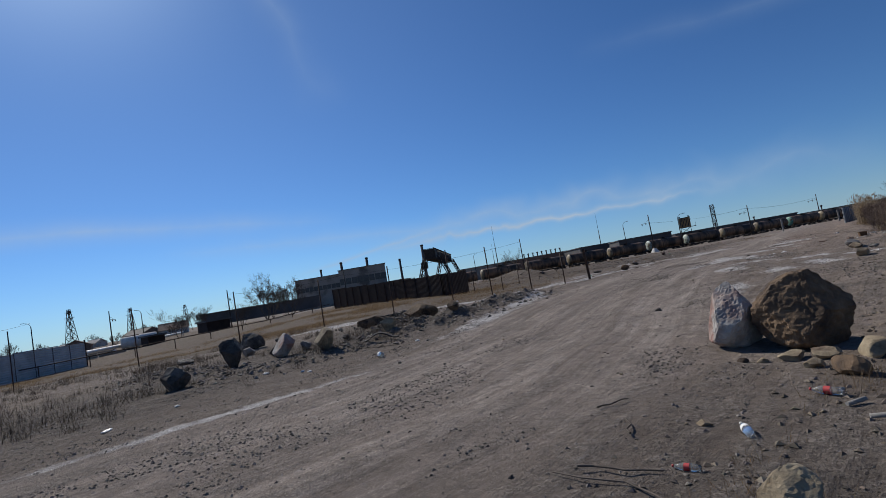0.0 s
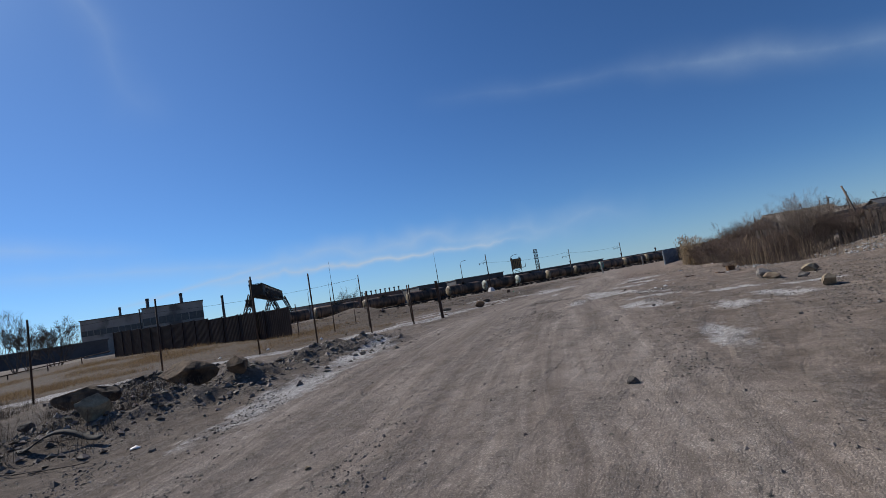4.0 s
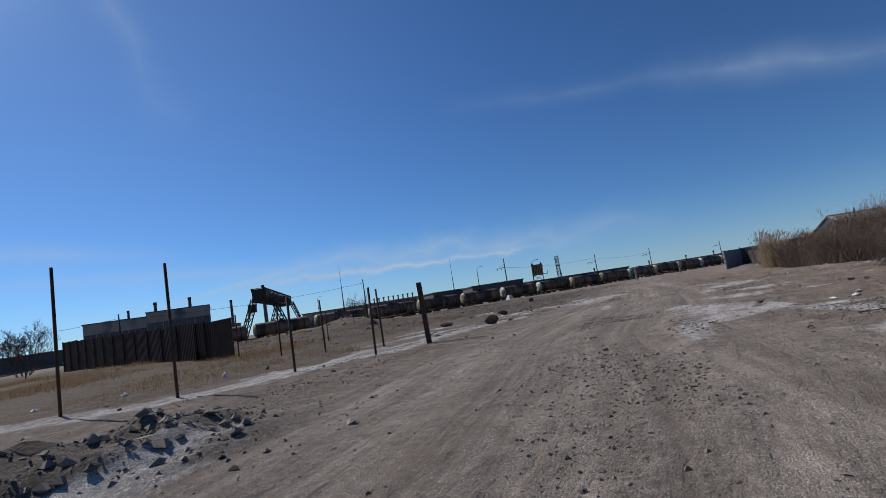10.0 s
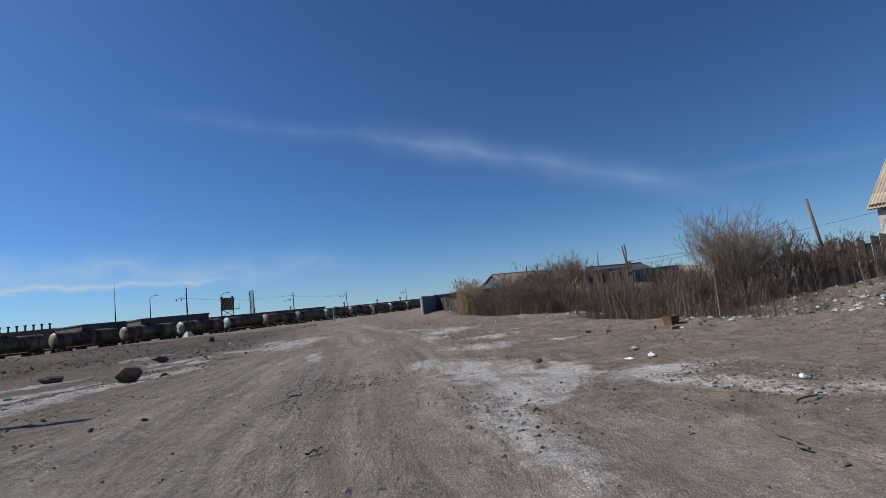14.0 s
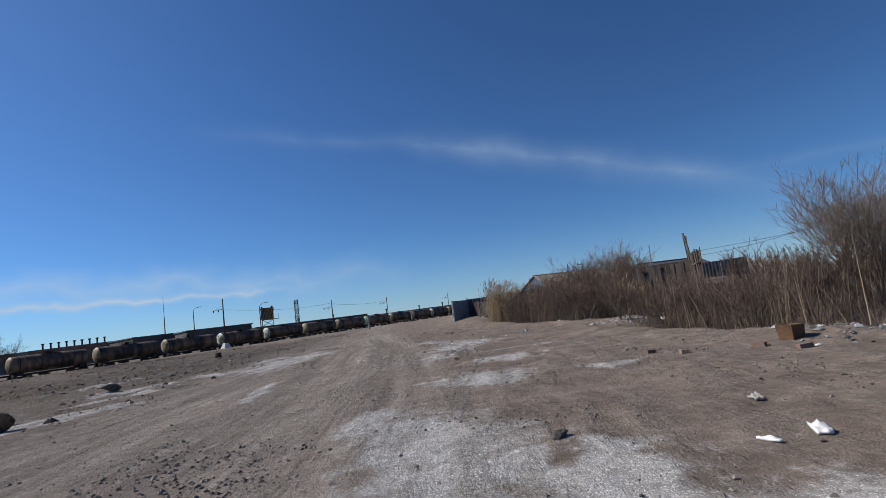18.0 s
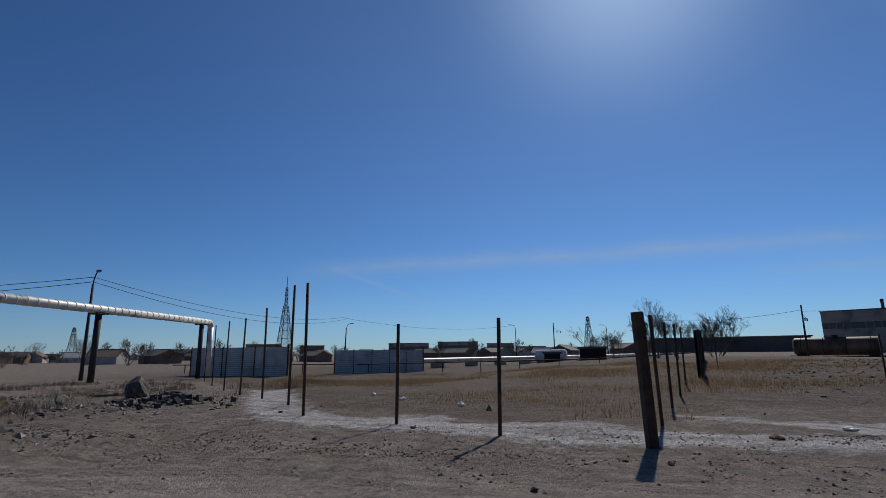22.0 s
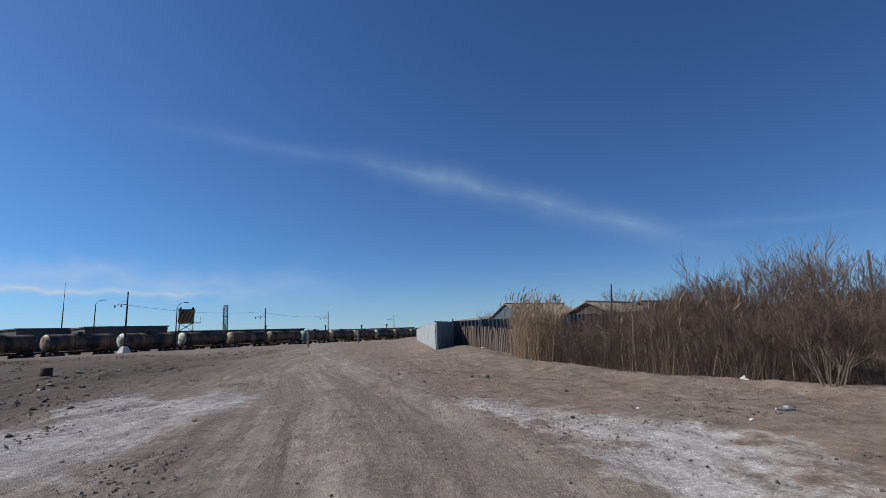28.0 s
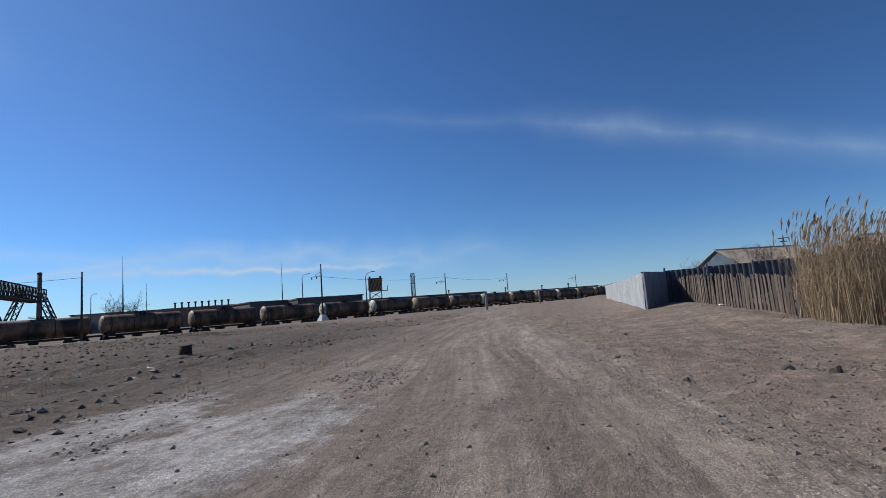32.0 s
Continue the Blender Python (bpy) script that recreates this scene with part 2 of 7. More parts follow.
M_ASBESTOS = surface("weathered corrugated roofing", (0.30, 0.25, 0.19), (0.47, 0.40, 0.31), 0.6, 0.92, 0, 0.2, 10, (0.24, 0.19, 0.14), 0.35, 0.1)
M_PLASTER = surface("peeling white plaster", (0.36, 0.34, 0.31), (0.58, 0.56, 0.53), 0.8, 0.92, 0, 0.4, 14, (0.26, 0.23, 0.20), 0.4)
M_BLUEPLASTER = surface("blue-grey painted gable", (0.05, 0.08, 0.11), (0.10, 0.14, 0.18), 0.8, 0.85, 0, 0.2, 10)
M_OLDWOOD = surface("grey weathered boards", (0.052, 0.042, 0.035), (0.155, 0.125, 0.103), 3, 0.92, 0, 0.5, 22, (0.05, 0.038, 0.03), 0.4, 0.35, stretch=(1, 1, 0.15))
M_RUBBER = surface("dusty black rubber", (0.018, 0.017, 0.016), (0.06, 0.055, 0.05), 6, 0.9, 0, 0.3, 50)
M_WHITEROCK = surface("white marbled rock", (0.25, 0.228, 0.205), (0.47, 0.448, 0.415), 2.2, 0.9, 0, 0.35, 9, (0.30, 0.185, 0.150), 0.62, bump_dist=0.03)
M_BROWNROCK = surface("rust-brown rock", (0.055, 0.036, 0.024), (0.20, 0.13, 0.075), 2.6, 0.92, 0, 0.6, 10, (0.03, 0.02, 0.016), 0.5, bump_dist=0.05)
M_YELLOWROCK = surface("ochre stone", (0.15, 0.11, 0.065), (0.37, 0.305, 0.205), 4, 0.9, 0, 0.7, 22, (0.13, 0.09, 0.06), 0.3)
M_GREYROCK = surface("grey rubble stone", (0.085, 0.078, 0.07), (0.27, 0.25, 0.225), 3, 0.92, 0, 0.8, 18, (0.05, 0.043, 0.038), 0.4, 0.3)
M_DARKROCK = surface("dark slag stone", (0.025, 0.022, 0.02), (0.10, 0.088, 0.078), 3, 0.9, 0, 0.8, 18, (0.16, 0.15, 0.135), 0.15, 0.2)
M_BARK = surface("grey-brown bark", (0.075, 0.06, 0.048), (0.16, 0.13, 0.105), 3, 0.95, 0, 0.3, 30)
M_TWIG = islands("brown dry twigs", (0.048, 0.034, 0.029), (0.250, 0.180, 0.145), 0.95, 0.3, 0.15)
M_TWIGGREY = islands("greyish bare twigs", (0.10, 0.078, 0.064), (0.29, 0.23, 0.19), 0.95, 0.3)
M_REED = islands("straw-coloured reeds", (0.17, 0.12, 0.072), (0.58, 0.46, 0.31), 0.9, 0.25, 0.35)
M_PLUME = islands("tan reed plumes", (0.32, 0.23, 0.14), (0.62, 0.49, 0.34), 0.95, 0.2, 0.4)
M_DRYGRASS = islands("dry yellow grass", (0.115, 0.080, 0.046), (0.31, 0.220, 0.130), 0.95, 0.25, 0.45)
M_GRAVEL = islands("loose gravel", (0.06, 0.052, 0.046), (0.27, 0.24, 0.215), 0.95, 0.25)
M_REDGRAVEL = islands("reddish crushed stone", (0.13, 0.085, 0.07), (0.34, 0.25, 0.215), 0.95, 0.25)
M_RUBBISH = islands("scattered rubbish", (0.06, 0.055, 0.05), (0.55, 0.55, 0.55), 0.7, 0.3)
M_WHITE = surface("dirty white plastic", (0.55, 0.55, 0.54), (0.80, 0.80, 0.79), 4, 0.5, 0, 0.1, 20)
M_RED = surface("red label", (0.35, 0.03, 0.03), (0.5, 0.05, 0.05), 4, 0.5, 0, 0, 20)
M_BLUE = surface("blue plastic", (0.02, 0.08, 0.2), (0.05, 0.15, 0.3), 4, 0.5, 0, 0, 20)
M_GREENPLASTIC = surface("green plastic", (0.02, 0.16, 0.08), (0.05, 0.3, 0.16), 4, 0.5, 0, 0, 20)
M_YELLOWSIGN = surface("dull yellow paint", (0.13, 0.085, 0.04), (0.27, 0.18, 0.08), 1, 0.7, 0, 0.1, 8, (0.05, 0.04, 0.03), 0.3)
M_BLACK = surface("black paint", (0.012, 0.012, 0.012), (0.03, 0.03, 0.03), 1, 0.7, 0, 0.1, 8)
M_TREEFAR = islands("bare far twigs", (0.06, 0.048, 0.04), (0.15, 0.12, 0.10), 0.95, 0.2)
M_FARROOF = surface("far pale roofing", (0.30, 0.29, 0.28), (0.45, 0.44, 0.42), 0.3, 0.9, 0, 0, 3)


def glassy(name, color):
    m = bpy.data.materials.new(name)
    m.use_nodes = True
    b = m.node_tree.nodes["Principled BSDF"]
    b.inputs["Base Color"].default_value = (*color, 1)
    b.inputs["Transmission Weight"].default_value, b.inputs["Roughness"].default_value, b.inputs["IOR"].default_value = 0.9, 0.12, 1.3
    return m


M_CLEAR = glassy("clear crumpled plastic", (0.85, 0.88, 0.88))

# ---------------------------------------------------------------- mesh helpers


class Geo:
    """Collects simple solids into one mesh."""

    def __init__(self):
        self.v, self.f, self.s = [], [], []

    def add(self, verts, faces, smooth=False):
        n = len(self.v)
        self.v += [tuple(p) for p in verts]
        self.f += [tuple(n + i for i in face) for face in faces]
        self.s += [smooth] * len(faces)
        return self

    def box(self, c, s, m=None):
        x, y, z = s[0] / 2, s[1] / 2, s[2] / 2
        pts = [Vector((a, b, d)) for a in (-x, x) for b in (-y, y) for d in (-z, z)]
        pts = [(m @ p if m else p) + Vector(c) for p in pts]
        return self.add(pts, [(0, 1, 3, 2), (4, 6, 7, 5), (0, 4, 5, 1), (2, 3, 7, 6), (0, 2, 6, 4), (1, 5, 7, 3)])

    def rod(self, a, b, r, r2=None, n=6, caps=True, smooth=True):
        a, b = Vector(a), Vector(b)
        r2 = r if r2 is None else r2
        d = (b - a).normalized()
        u = d.orthogonal().normalized()
        w = d.cross(u)
        ring = [(math.cos(2 * math.pi * k / n), math.sin(2 * math.pi * k / n)) for k in range(n)]
        pts = [a + (u * c + w * s) * r for c, s in ring] + [b + (u * c + w * s) * r2 for c, s in ring]
        self.add(pts, [(k, (k + 1) % n, n + (k + 1) % n, n + k) for k in range(n)], smooth)
        if caps:
            k0 = len(self.v) - 2 * n
            self.f += [tuple(k0 + n - 1 - k for k in range(n)), tuple(k0 + n + k for k in range(n))]
            self.s += [False, False]
        return self

    def path(self, pts, r, n=5, taper=1.0):
        for k in range(len(pts) - 1):
            self.rod(pts[k], pts[k + 1], r * taper ** k, r * taper ** (k + 1), n, False)
        return self

    def lathe(self, rings, n=20, axis="y"):
        """rings: (along, radius) pairs."""
        pts = []
        for along, r in rings:
            for k in range(n):
                c, s = math.cos(2 * math.pi * k / n) * r, math.sin(2 * math.pi * k / n) * r
                pts.append((c, along, s) if axis == "y" else (c, s, along))
        faces = []
        for j in range(len(rings) - 1):
            for k in range(n):
                a, b = j * n + k, j * n + (k + 1) % n
                faces.append((a, a + n, b + n, b) if axis == "y" else (a, b, b + n, a + n))
        return self.add(pts, faces, True)

    def corrugated(self, a, b, z0, z1, pitch=0.2, depth=0.03, thick=0.012, up=True):
        """A ribbed sheet from a to b (x, y), with thickness; up: ribs upright, else lying."""
        a, b = Vector((*a, 0)), Vector((*b, 0))
        d = (b - a)
        length = d.length
        d.normalize()
        nrm = Vector((-d.y, d.x, 0))
        if up:
            n = max(2, int(length / (pitch / 4)))
            prof = [(k / n * length, depth * (1 if (k % 4) in (1, 2) else 0)) for k in range(n + 1)]
            pts = []
            for off in (0, thick):
                for t, h in prof:
                    p = a + d * t + nrm * (h + off)
                    pts += [(p.x, p.y, z0), (p.x, p.y, z1)]
            m = 2 * (n + 1)
            faces = []
            for k in range(n):
                i = 2 * k
                faces += [(i, i + 2, i + 3, i + 1), (m + i, m + i + 1, m + i + 3, m + i + 2), (i + 1, i + 3, m + i + 3, m + i + 1), (i, m + i, m + i + 2, i + 2)]
            faces += [(0, 1, m + 1, m), (m - 2, 2 * m - 2, 2 * m - 1, m - 1)]
            return self.add(pts, faces)
        n = max(2, int((z1 - z0) / (pitch / 4)))
        pts = []
        for off in (0, thick):
            for k in range(n + 1):
                h = depth * (1 if (k % 4) in (1, 2) else 0) + off
                z = z0 + (z1 - z0) * k / n
                p, q = a + nrm * h, b + nrm * h
                pts += [(p.x, p.y, z), (q.x, q.y, z)]
        m = 2 * (n + 1)
        faces = []
        for k in range(n):
            i = 2 * k
            faces += [(i, i + 1, i + 3, i + 2), (m + i, m + i + 2, m + i + 3, m + i + 1), (i, i + 2, m + i + 2, m + i), (i + 1, m + i + 1, m + i + 3, i + 3)]
        faces += [(0, m, m + 1, 1), (m - 2, m - 1, 2 * m - 1, 2 * m - 2)]
        return self.add(pts, faces)

    def mesh(self, name, material):
        me = bpy.data.meshes.new(name)
        me.from_pydata(self.v, [], self.f)
        me.polygons.foreach_set("use_smooth", self.s)
        me.materials.append(material)
        me.update()
        return me


def part(name, geo, material, parent=None, label="", at=None):
    """One mesh object, under a thing or under a part."""
    me = geo.mesh(name, material) if isinstance(geo, Geo) else geo
    ob = new(name, me)
    if parent is not None:
        ob.parent = parent
    if at is not None:
        ob.matrix_basis = at
    if label:
        ob["label"] = label
    return ob


def thing(name, m, label, category, group="", kind=""):
    ob = new(name)
    ob.empty_display_size = 0.2
    ob.matrix_basis = m
    return tagged(ob, label, category, group, kind)


def solo(name, geo, material, m, label, category, group="", kind=""):
    ob = part(name, geo, material)
    ob.matrix_basis = m
    return tagged(ob, label, category, group, kind)


rnd = random.Random(7)
nrng = np.random.default_rng(11)
LATTICE = nrng.random((256, 256))


def vnoise(x, y, cell, seed=0):
    """Smooth value noise, -1 to 1."""
    x, y = np.asarray(x, float) / cell + seed * 17.3, np.asarray(y, float) / cell + seed * 9.1
    i, j = np.floor(x).astype(int), np.floor(y).astype(int)
    u, v = x - i, y - j
    u, v = u * u * (3 - 2 * u), v * v * (3 - 2 * v)
    g = lambda a, b: LATTICE[a % 256, b % 256]
    return 2 * ((g(i, j) * (1 - u) + g(i + 1, j) * u) * (1 - v) + (g(i, j + 1) * (1 - u) + g(i + 1, j + 1) * u) * v) - 1


def step(a, b, x):
    t = np.clip((x - a) / (b - a), 0, 1)
    return t * t * (3 - 2 * t)


def near_line(x, y, pts):
    """Distance to a polyline, and how far along it (0 to 1)."""
    best, along = np.full(np.shape(x), 1e9), np.zeros(np.shape(x))
    n = len(pts) - 1
    for k in range(n):
        (ax, ay), (bx, by) = pts[k], pts[k + 1]
        dx, dy = bx - ax, by - ay
        t = np.clip(((x - ax) * dx + (y - ay) * dy) / (dx * dx + dy * dy), 0, 1)
        d = np.hypot(x - ax - t * dx, y - ay - t * dy)
        along = np.where(d < best, (k + t) / n, along)
        best = np.minimum(best, d)
    return best, along


# ---------------------------------------------------------------- the lie of the land
ROAD_L = ([-37.99, 0, 3.35, 6.44, 7.77, 10.47, 13.52, 15.39, 22.32, 25.36, 38.8, 49.36, 58.7, 72.16, 95, 130, 200], [-6.8, -7.1, -6.9, -6.9, -7.39, -7.78, -8.98, -9.49, -11.11, -11.61, -13.15, -15.11, -17.6, -18.59, -19.5, -23, -36])
ROAD_R = ([-37.9, -7.9, 2.7, 4.3, 6.9, 11.36, 17.78, 21.79, 27.55, 39.43, 49.35, 56.37, 64.12, 76.21, 95.24, 130, 200], [1, 0.8, 0.7, 1, 0.6, -0.62, -2.32, -3.16, -5.29, -6.04, -7.09, -8.19, -9.96, -12.35, -14.56, -19, -32])
BUSH_Y, BUSH_X = [26.7, 30.45, 32.44, 33.69, 35.87, 38.22, 40.48, 42.25, 44.35, 45.58, 46.94, 48.61, 50.95, 56.19, 61.47, 67.56, 73.59, 91.6], [8.05, 4.9, 2.56, 1.79, 0.71, -0.11, -0.61, 0.22, 1.45, 1.5, 0.48, -0.74, -1.57, -2.55, -3.48, -3.42, -3.67, -3.4]
PILE = [(-13.34, 11.82), (-11.67, 13.98), (-12.01, 16.22), (-12.05, 17.52), (-11.38, 19.43)]
BERM = [(-22, 5.5), (-13.6, 6.2), (-13.2, 8.2), (-12.6, 10.2), (-13.6, 12.6), (-16.5, 15.0), (-18.3, 17.4)]
TRAIN0, TRAIND = Vector((-62.73, 123.54, 0)), Vector((5.996, 10.43, 0)).normalized()
RAIL_Z = -0.72
POST_Y, POST_X = [-10, 7.2, 11.8, 15.6, 18.5, 20.8, 22.6, 25.9, 28.2, 30.7, 33.5, 60], [-44, -32.6, -28.1, -24.4, -21.3, -18.6, -16.8, -15.9, -15, -15.1, -19.5, -24]


def road_u(x, y):
    l, r = np.interp(y, *ROAD_L), np.interp(y, *ROAD_R)
    return (x - l) / (r - l), r - l


def height(x, y):
    x, y = np.asarray(x, float), np.asarray(y, float)
    u, w = road_u(x, y)
    road = step(-0.08, 0.06, u) * step(1.08, 0.94, u)
    fade = step(160, 60, np.hypot(x, y - 25))
    z = (0.05 * vnoise(x, y, 2.3, 1) + 0.028 * vnoise(x, y, 0.7, 2) + 0.012 * vnoise(x, y, 0.27, 3)) * (1 - 0.72 * road) * fade
    z = z + (0.016 + 0.014 * (1 - road)) * np.abs(vnoise(x, y, 0.22, 4)) * fade
    wob = u + 0.02 * vnoise(y, x, 4.0, 5)
    z = z + road * fade * (0.016 * np.sin(wob * w * 2.6) + 0.012 * np.sin(wob * w * 5.9 + 1.0) * (0.5 + 0.5 * vnoise(x, y, 5.0, 6)))
    d, _ = near_line(x, y, PILE)
    z = z + 0.42 * np.exp(-(d / 1.15) ** 2) * (0.75 + 0.5 * vnoise(x, y, 0.6, 7) + 0.25 * vnoise(x, y, 0.22, 17))
    d, _ = near_line(x, y, BERM)
    z = z + 0.20 * np.exp(-(d / 1.3) ** 2) * (0.8 + 0.5 * vnoise(x, y, 0.8, 8))
    bush = np.interp(y, BUSH_Y, BUSH_X)
    z = z + 0.14 * np.exp(-((x - bush + 0.7) / 0.9) ** 2) * step(20, 30, y) * step(80, 60, y)
    z = z - 0.25 * np.exp(-((x - bush - 1.3) / 1.1) ** 2) * step(24, 30, y) * step(70, 58, y)
    z = z + 0.40 * step(55, 72, y) * step(-9, -4, x)
    # the bank under the rubbish and the board fence
    d, _ = near_line(x, y, [(15.04, 26), (9.42, 31.18), (6.1, 35.38)])
    z = z + 0.12 * np.exp(-(d / 3.0) ** 2) * step(-1, 4, x)
    z = z + 0.75 * step(2, 6, x - bush) * step(20, 34, y) * step(90, 70, y)
    # broken ground along the far side of the road
    z = z + (0.16 * np.clip(vnoise(x, y, 1.7, 61), 0, 1) + 0.10 * np.clip(vnoise(x, y, 0.6, 62), 0, 1)) * step(0.02, -0.25, u) * step(38, 46, y) * step(120, 90, y) * step(-60, -40, x)
    # rough ground rising between the field and the railway
    z = z + 0.55 * step(-24, -44, x) * np.exp(-((y - 52) / 20) ** 2) * step(-150, -90, x)
    d, _ = near_line(x, y, [(-34, 52), (-48, 62), (-62, 72), (-80, 80)])
    z = z + 1.0 * np.exp(-(d / 3.2) ** 2) * np.clip(0.25 + 0.9 * vnoise(x, y, 4.5, 9) + 0.4 * vnoise(x, y, 1.6, 10), 0, 2)
    # the land falls to the south and the south-west
    z = z + np.minimum(-0.42 * step(21, 8, y), -0.85 * step(-24, -48, x) * step(31, 15, y))
    # railway formation
    tx, ty = x - TRAIN0.x, y - TRAIN0.y
    across = np.abs(tx * TRAIND.y - ty * TRAIND.x)
    z = z * (1 - 0.9 * step(9, 4, across)) - 1.2 * step(16, 5, across)
    return z


def ground_z(x, y):
    return float(height(np.array([x]), np.array([y]))[0])


def on_ground(x, y, rz=0.0, sink=0.0, rx=0.0, ry=0.0):
    return pose(x, y, ground_z(x, y) - sink, rx, ry, rz)


def stretch_axis(lo, hi, fine, far_lo, far_hi):
    out = list(np.arange(lo, hi, fine))
    s, v = fine, lo
    while v > far_lo:
        s *= 1.16
        v -= s
        out.insert(0, v)
    s, v = fine, out[-1]
    while v < far_hi:
        s *= 1.16
        v += s
        out.append(v)
    return np.array(out)


def ellipse(x, y, cx, cy, rx, ry, turn=0.0):
    c, s = math.cos(radians(turn)), math.sin(radians(turn))
    a, b = (x - cx) * c + (y - cy) * s, -(x - cx) * s + (y - cy) * c
    return np.clip(1.25 - np.hypot(a / rx, b / ry), 0, 1)


def build_ground():
    xs = stretch_axis(-24, 7, 0.12, -2600, 2600)
    ys = stretch_axis(-5, 62, 0.12, -2600, 2600)
    gx, gy = np.meshgrid(xs, ys)
    x, y = gx.ravel(), gy.ravel()
    z = height(x, y)
    nx, ny = len(xs), len(ys)
    me = bpy.data.meshes.new("ground")
    me.vertices.add(nx * ny)
    me.vertices.foreach_set("co", np.stack([x, y, z], 1).ravel())
    i = (np.arange(ny - 1)[:, None] * nx + np.arange(nx - 1)[None]).ravel()
    quads = np.stack([i, i + 1, i + 1 + nx, i + nx], 1).ravel()
    me.loops.add(len(quads))
    me.loops.foreach_set("vertex_index", quads)
    me.polygons.add(len(i))
    me.polygons.foreach_set("loop_start", np.arange(len(i)) * 4)
    me.polygons.foreach_set("use_smooth", np.ones(len(i), bool))
    me.update()
    u, _ = road_u(x, y)
    road = step(-0.10, 0.05, u) * step(1.12, 0.92, u)
    salt = np.zeros_like(x)
    for e in ((-5.81, 30.76, 1.3, 3.0, 10), (-5.26, 35.35, 1.3, 0.9, 0), (-3.54, 27.21, 2.4, 0.55, -55), (-3.09, 24.64, 1.6, 0.8, 20), (-3.07, 21.82, 0.9, 1.6, 0), (-5.3, 30.2, 0.8, 1.0, 0), (-3.7, 28.6, 1.5, 1.1, 20), (-4.6, 29.6, 1.0, 1.6, 10), (-5.1, 34.7, 1.1, 0.7, 0), (-5.4, 27.9, 0.9, 0.7, 20), (-6.75, 32.4, 0.5, 1.2, 0), (-5.7, 45.8, 0.5, 3.2, 15),
              (-5.47, 28.88, 1.2, 1.4, 0), (-5.41, 44.89, 1.5, 3.2, 18), (-6.08, 40.45, 0.8, 1.8, 0), (-4.03, 39.85, 1.9, 0.7, 0), (-13.09, 46.88, 2.0, 5.5, 8), (-14.69, 50.67, 1.4, 3.0, 15),
              (-9.37, 14.06, 0.9, 4.5, 14), (-10.22, 17.83, 0.8, 3.5, 12), (-16.66, 25.92, 1.5, 1.3, 0), (-19.06, 45.86, 2.0, 0.9, 30), (-15.51, 40.93, 0.9, 2.4, -15), (-16.98, 35.88, 0.9, 3.0, -30),
              (-6.95, 3.16, 0.35, 6.0, 1), (-4.58, 37.68, 1.2, 0.8, 0), (-16.25, 42.63, 2.2, 0.9, 25), (-14.32, 44.9, 1.8, 1.0, 30), (-12.11, 49.81, 0.9, 3.0, 0), (-9.98, 37.31, 0.35, 2.4, 12), (-5.83, 42.96, 1.0, 3.4, 10), (0.3, 20.2, 0.8, 1.6, 30), (-0.76, 19.02, 0.7, 1.2, 20), (-0.58, 23.23, 1.6, 0.5, 10), (-1.08, 15.78, 0.5, 1.6, 10), (1.09, 22.51, 1.2, 0.4, 0), (-3.06, 34.6, 0.8, 0.5, 0), (-4.46, 30.37, 0.6, 0.5, 0), (-2.52, 20.61, 0.8, 0.6, 0), (-6.03, 26.49, 0.5, 2.5, 8), (-6.64, 47.7, 0.9, 2.2, 10), (-5.11, 45.1, 1.0, 1.6, 20), (-12.85, 50.3, 1.2, 3.4, 0), (-17.25, 33.79, 0.8, 4.0, -40), (-16.29, 28.99, 0.7, 2.6, 0), (-18.91, 38.08, 1.0, 3.0, -30)):
        salt = np.maximum(salt, ellipse(x, y, *e))
    d, _ = near_line(x, y, [(-27, 15.2), (-21.3, 19.2), (-18.2, 21.4), (-16.4, 23.4), (-15.5, 27.8), (-15.2, 33.5), (-14.2, 38.4)])
    salt = np.maximum(salt, np.clip(1.35 - d / 1.1, 0, 1.15))
    grass = step(-0.6, -2.4, x - np.interp(y, POST_Y, POST_X)) * step(64, 50, y) * step(-40, -10, y)
    red = step(-0.5, 0.6, x - np.interp(y, *ROAD_R)) * step(20, 40, y) * step(4, 0, x - np.interp(y, BUSH_Y, BUSH_X))
    red = np.maximum(red, ellipse(x, y, -18.3, 32.4, 3.5, 3.0, 0) * 0.8)
    red = np.maximum(red, 0.7 * ellipse(x, y, -38, 56, 22, 12, 40))
    rl0 = np.interp(y, *ROAD_L)
    red = np.maximum(red, 0.95 * step(-5.0, -9.0, x - rl0) * step(26, 34, y) * step(125, 100, y) * step(-120, -90, x))
    dark, _ = near_line(x, y, PILE)
    dark = np.exp(-(dark / 1.3) ** 2)
    for e in ((3.3, 3.1, 4.0, 5.0), (-13.2, 1.5, 6.6, 10.0, 4), (-16.23, 9.41, 7, 9), (-14.2, 1.86, 7, 6), (-25.4, 60.7, 8, 24, 18), (-20.73, 54.85, 6, 12, 15), (-22.28, 66.48, 7, 12, 10), (-26.09, 72.16, 9, 16, 12), (-20.4, 60.7, 5, 12, 14), (-40, 80, 14, 26, 30)):
        dark = np.maximum(dark, 1.0 * ellipse(x, y, *e))
    dark = np.maximum(dark, 0.45 * step(-1.0, -3.5, x - rl0) * step(30, 36, y) * step(72, 60, y) * step(-44, -34, x))
    rl, rr = rl0, np.interp(y, *ROAD_R)
    for name, values in (("lane", x - 0.5 * (rl + rr)), ("road", road), ("salt", salt), ("grass", grass), ("red", red), ("dark", dark)):
        a = me.attributes.new(name, "FLOAT", "POINT")
        a.data.foreach_set("value", np.ascontiguousarray(values, dtype=np.float32))

    m = bpy.data.materials.new("dusty earth")
    m.use_nodes = True
    n, l = m.node_tree.nodes, m.node_tree.links
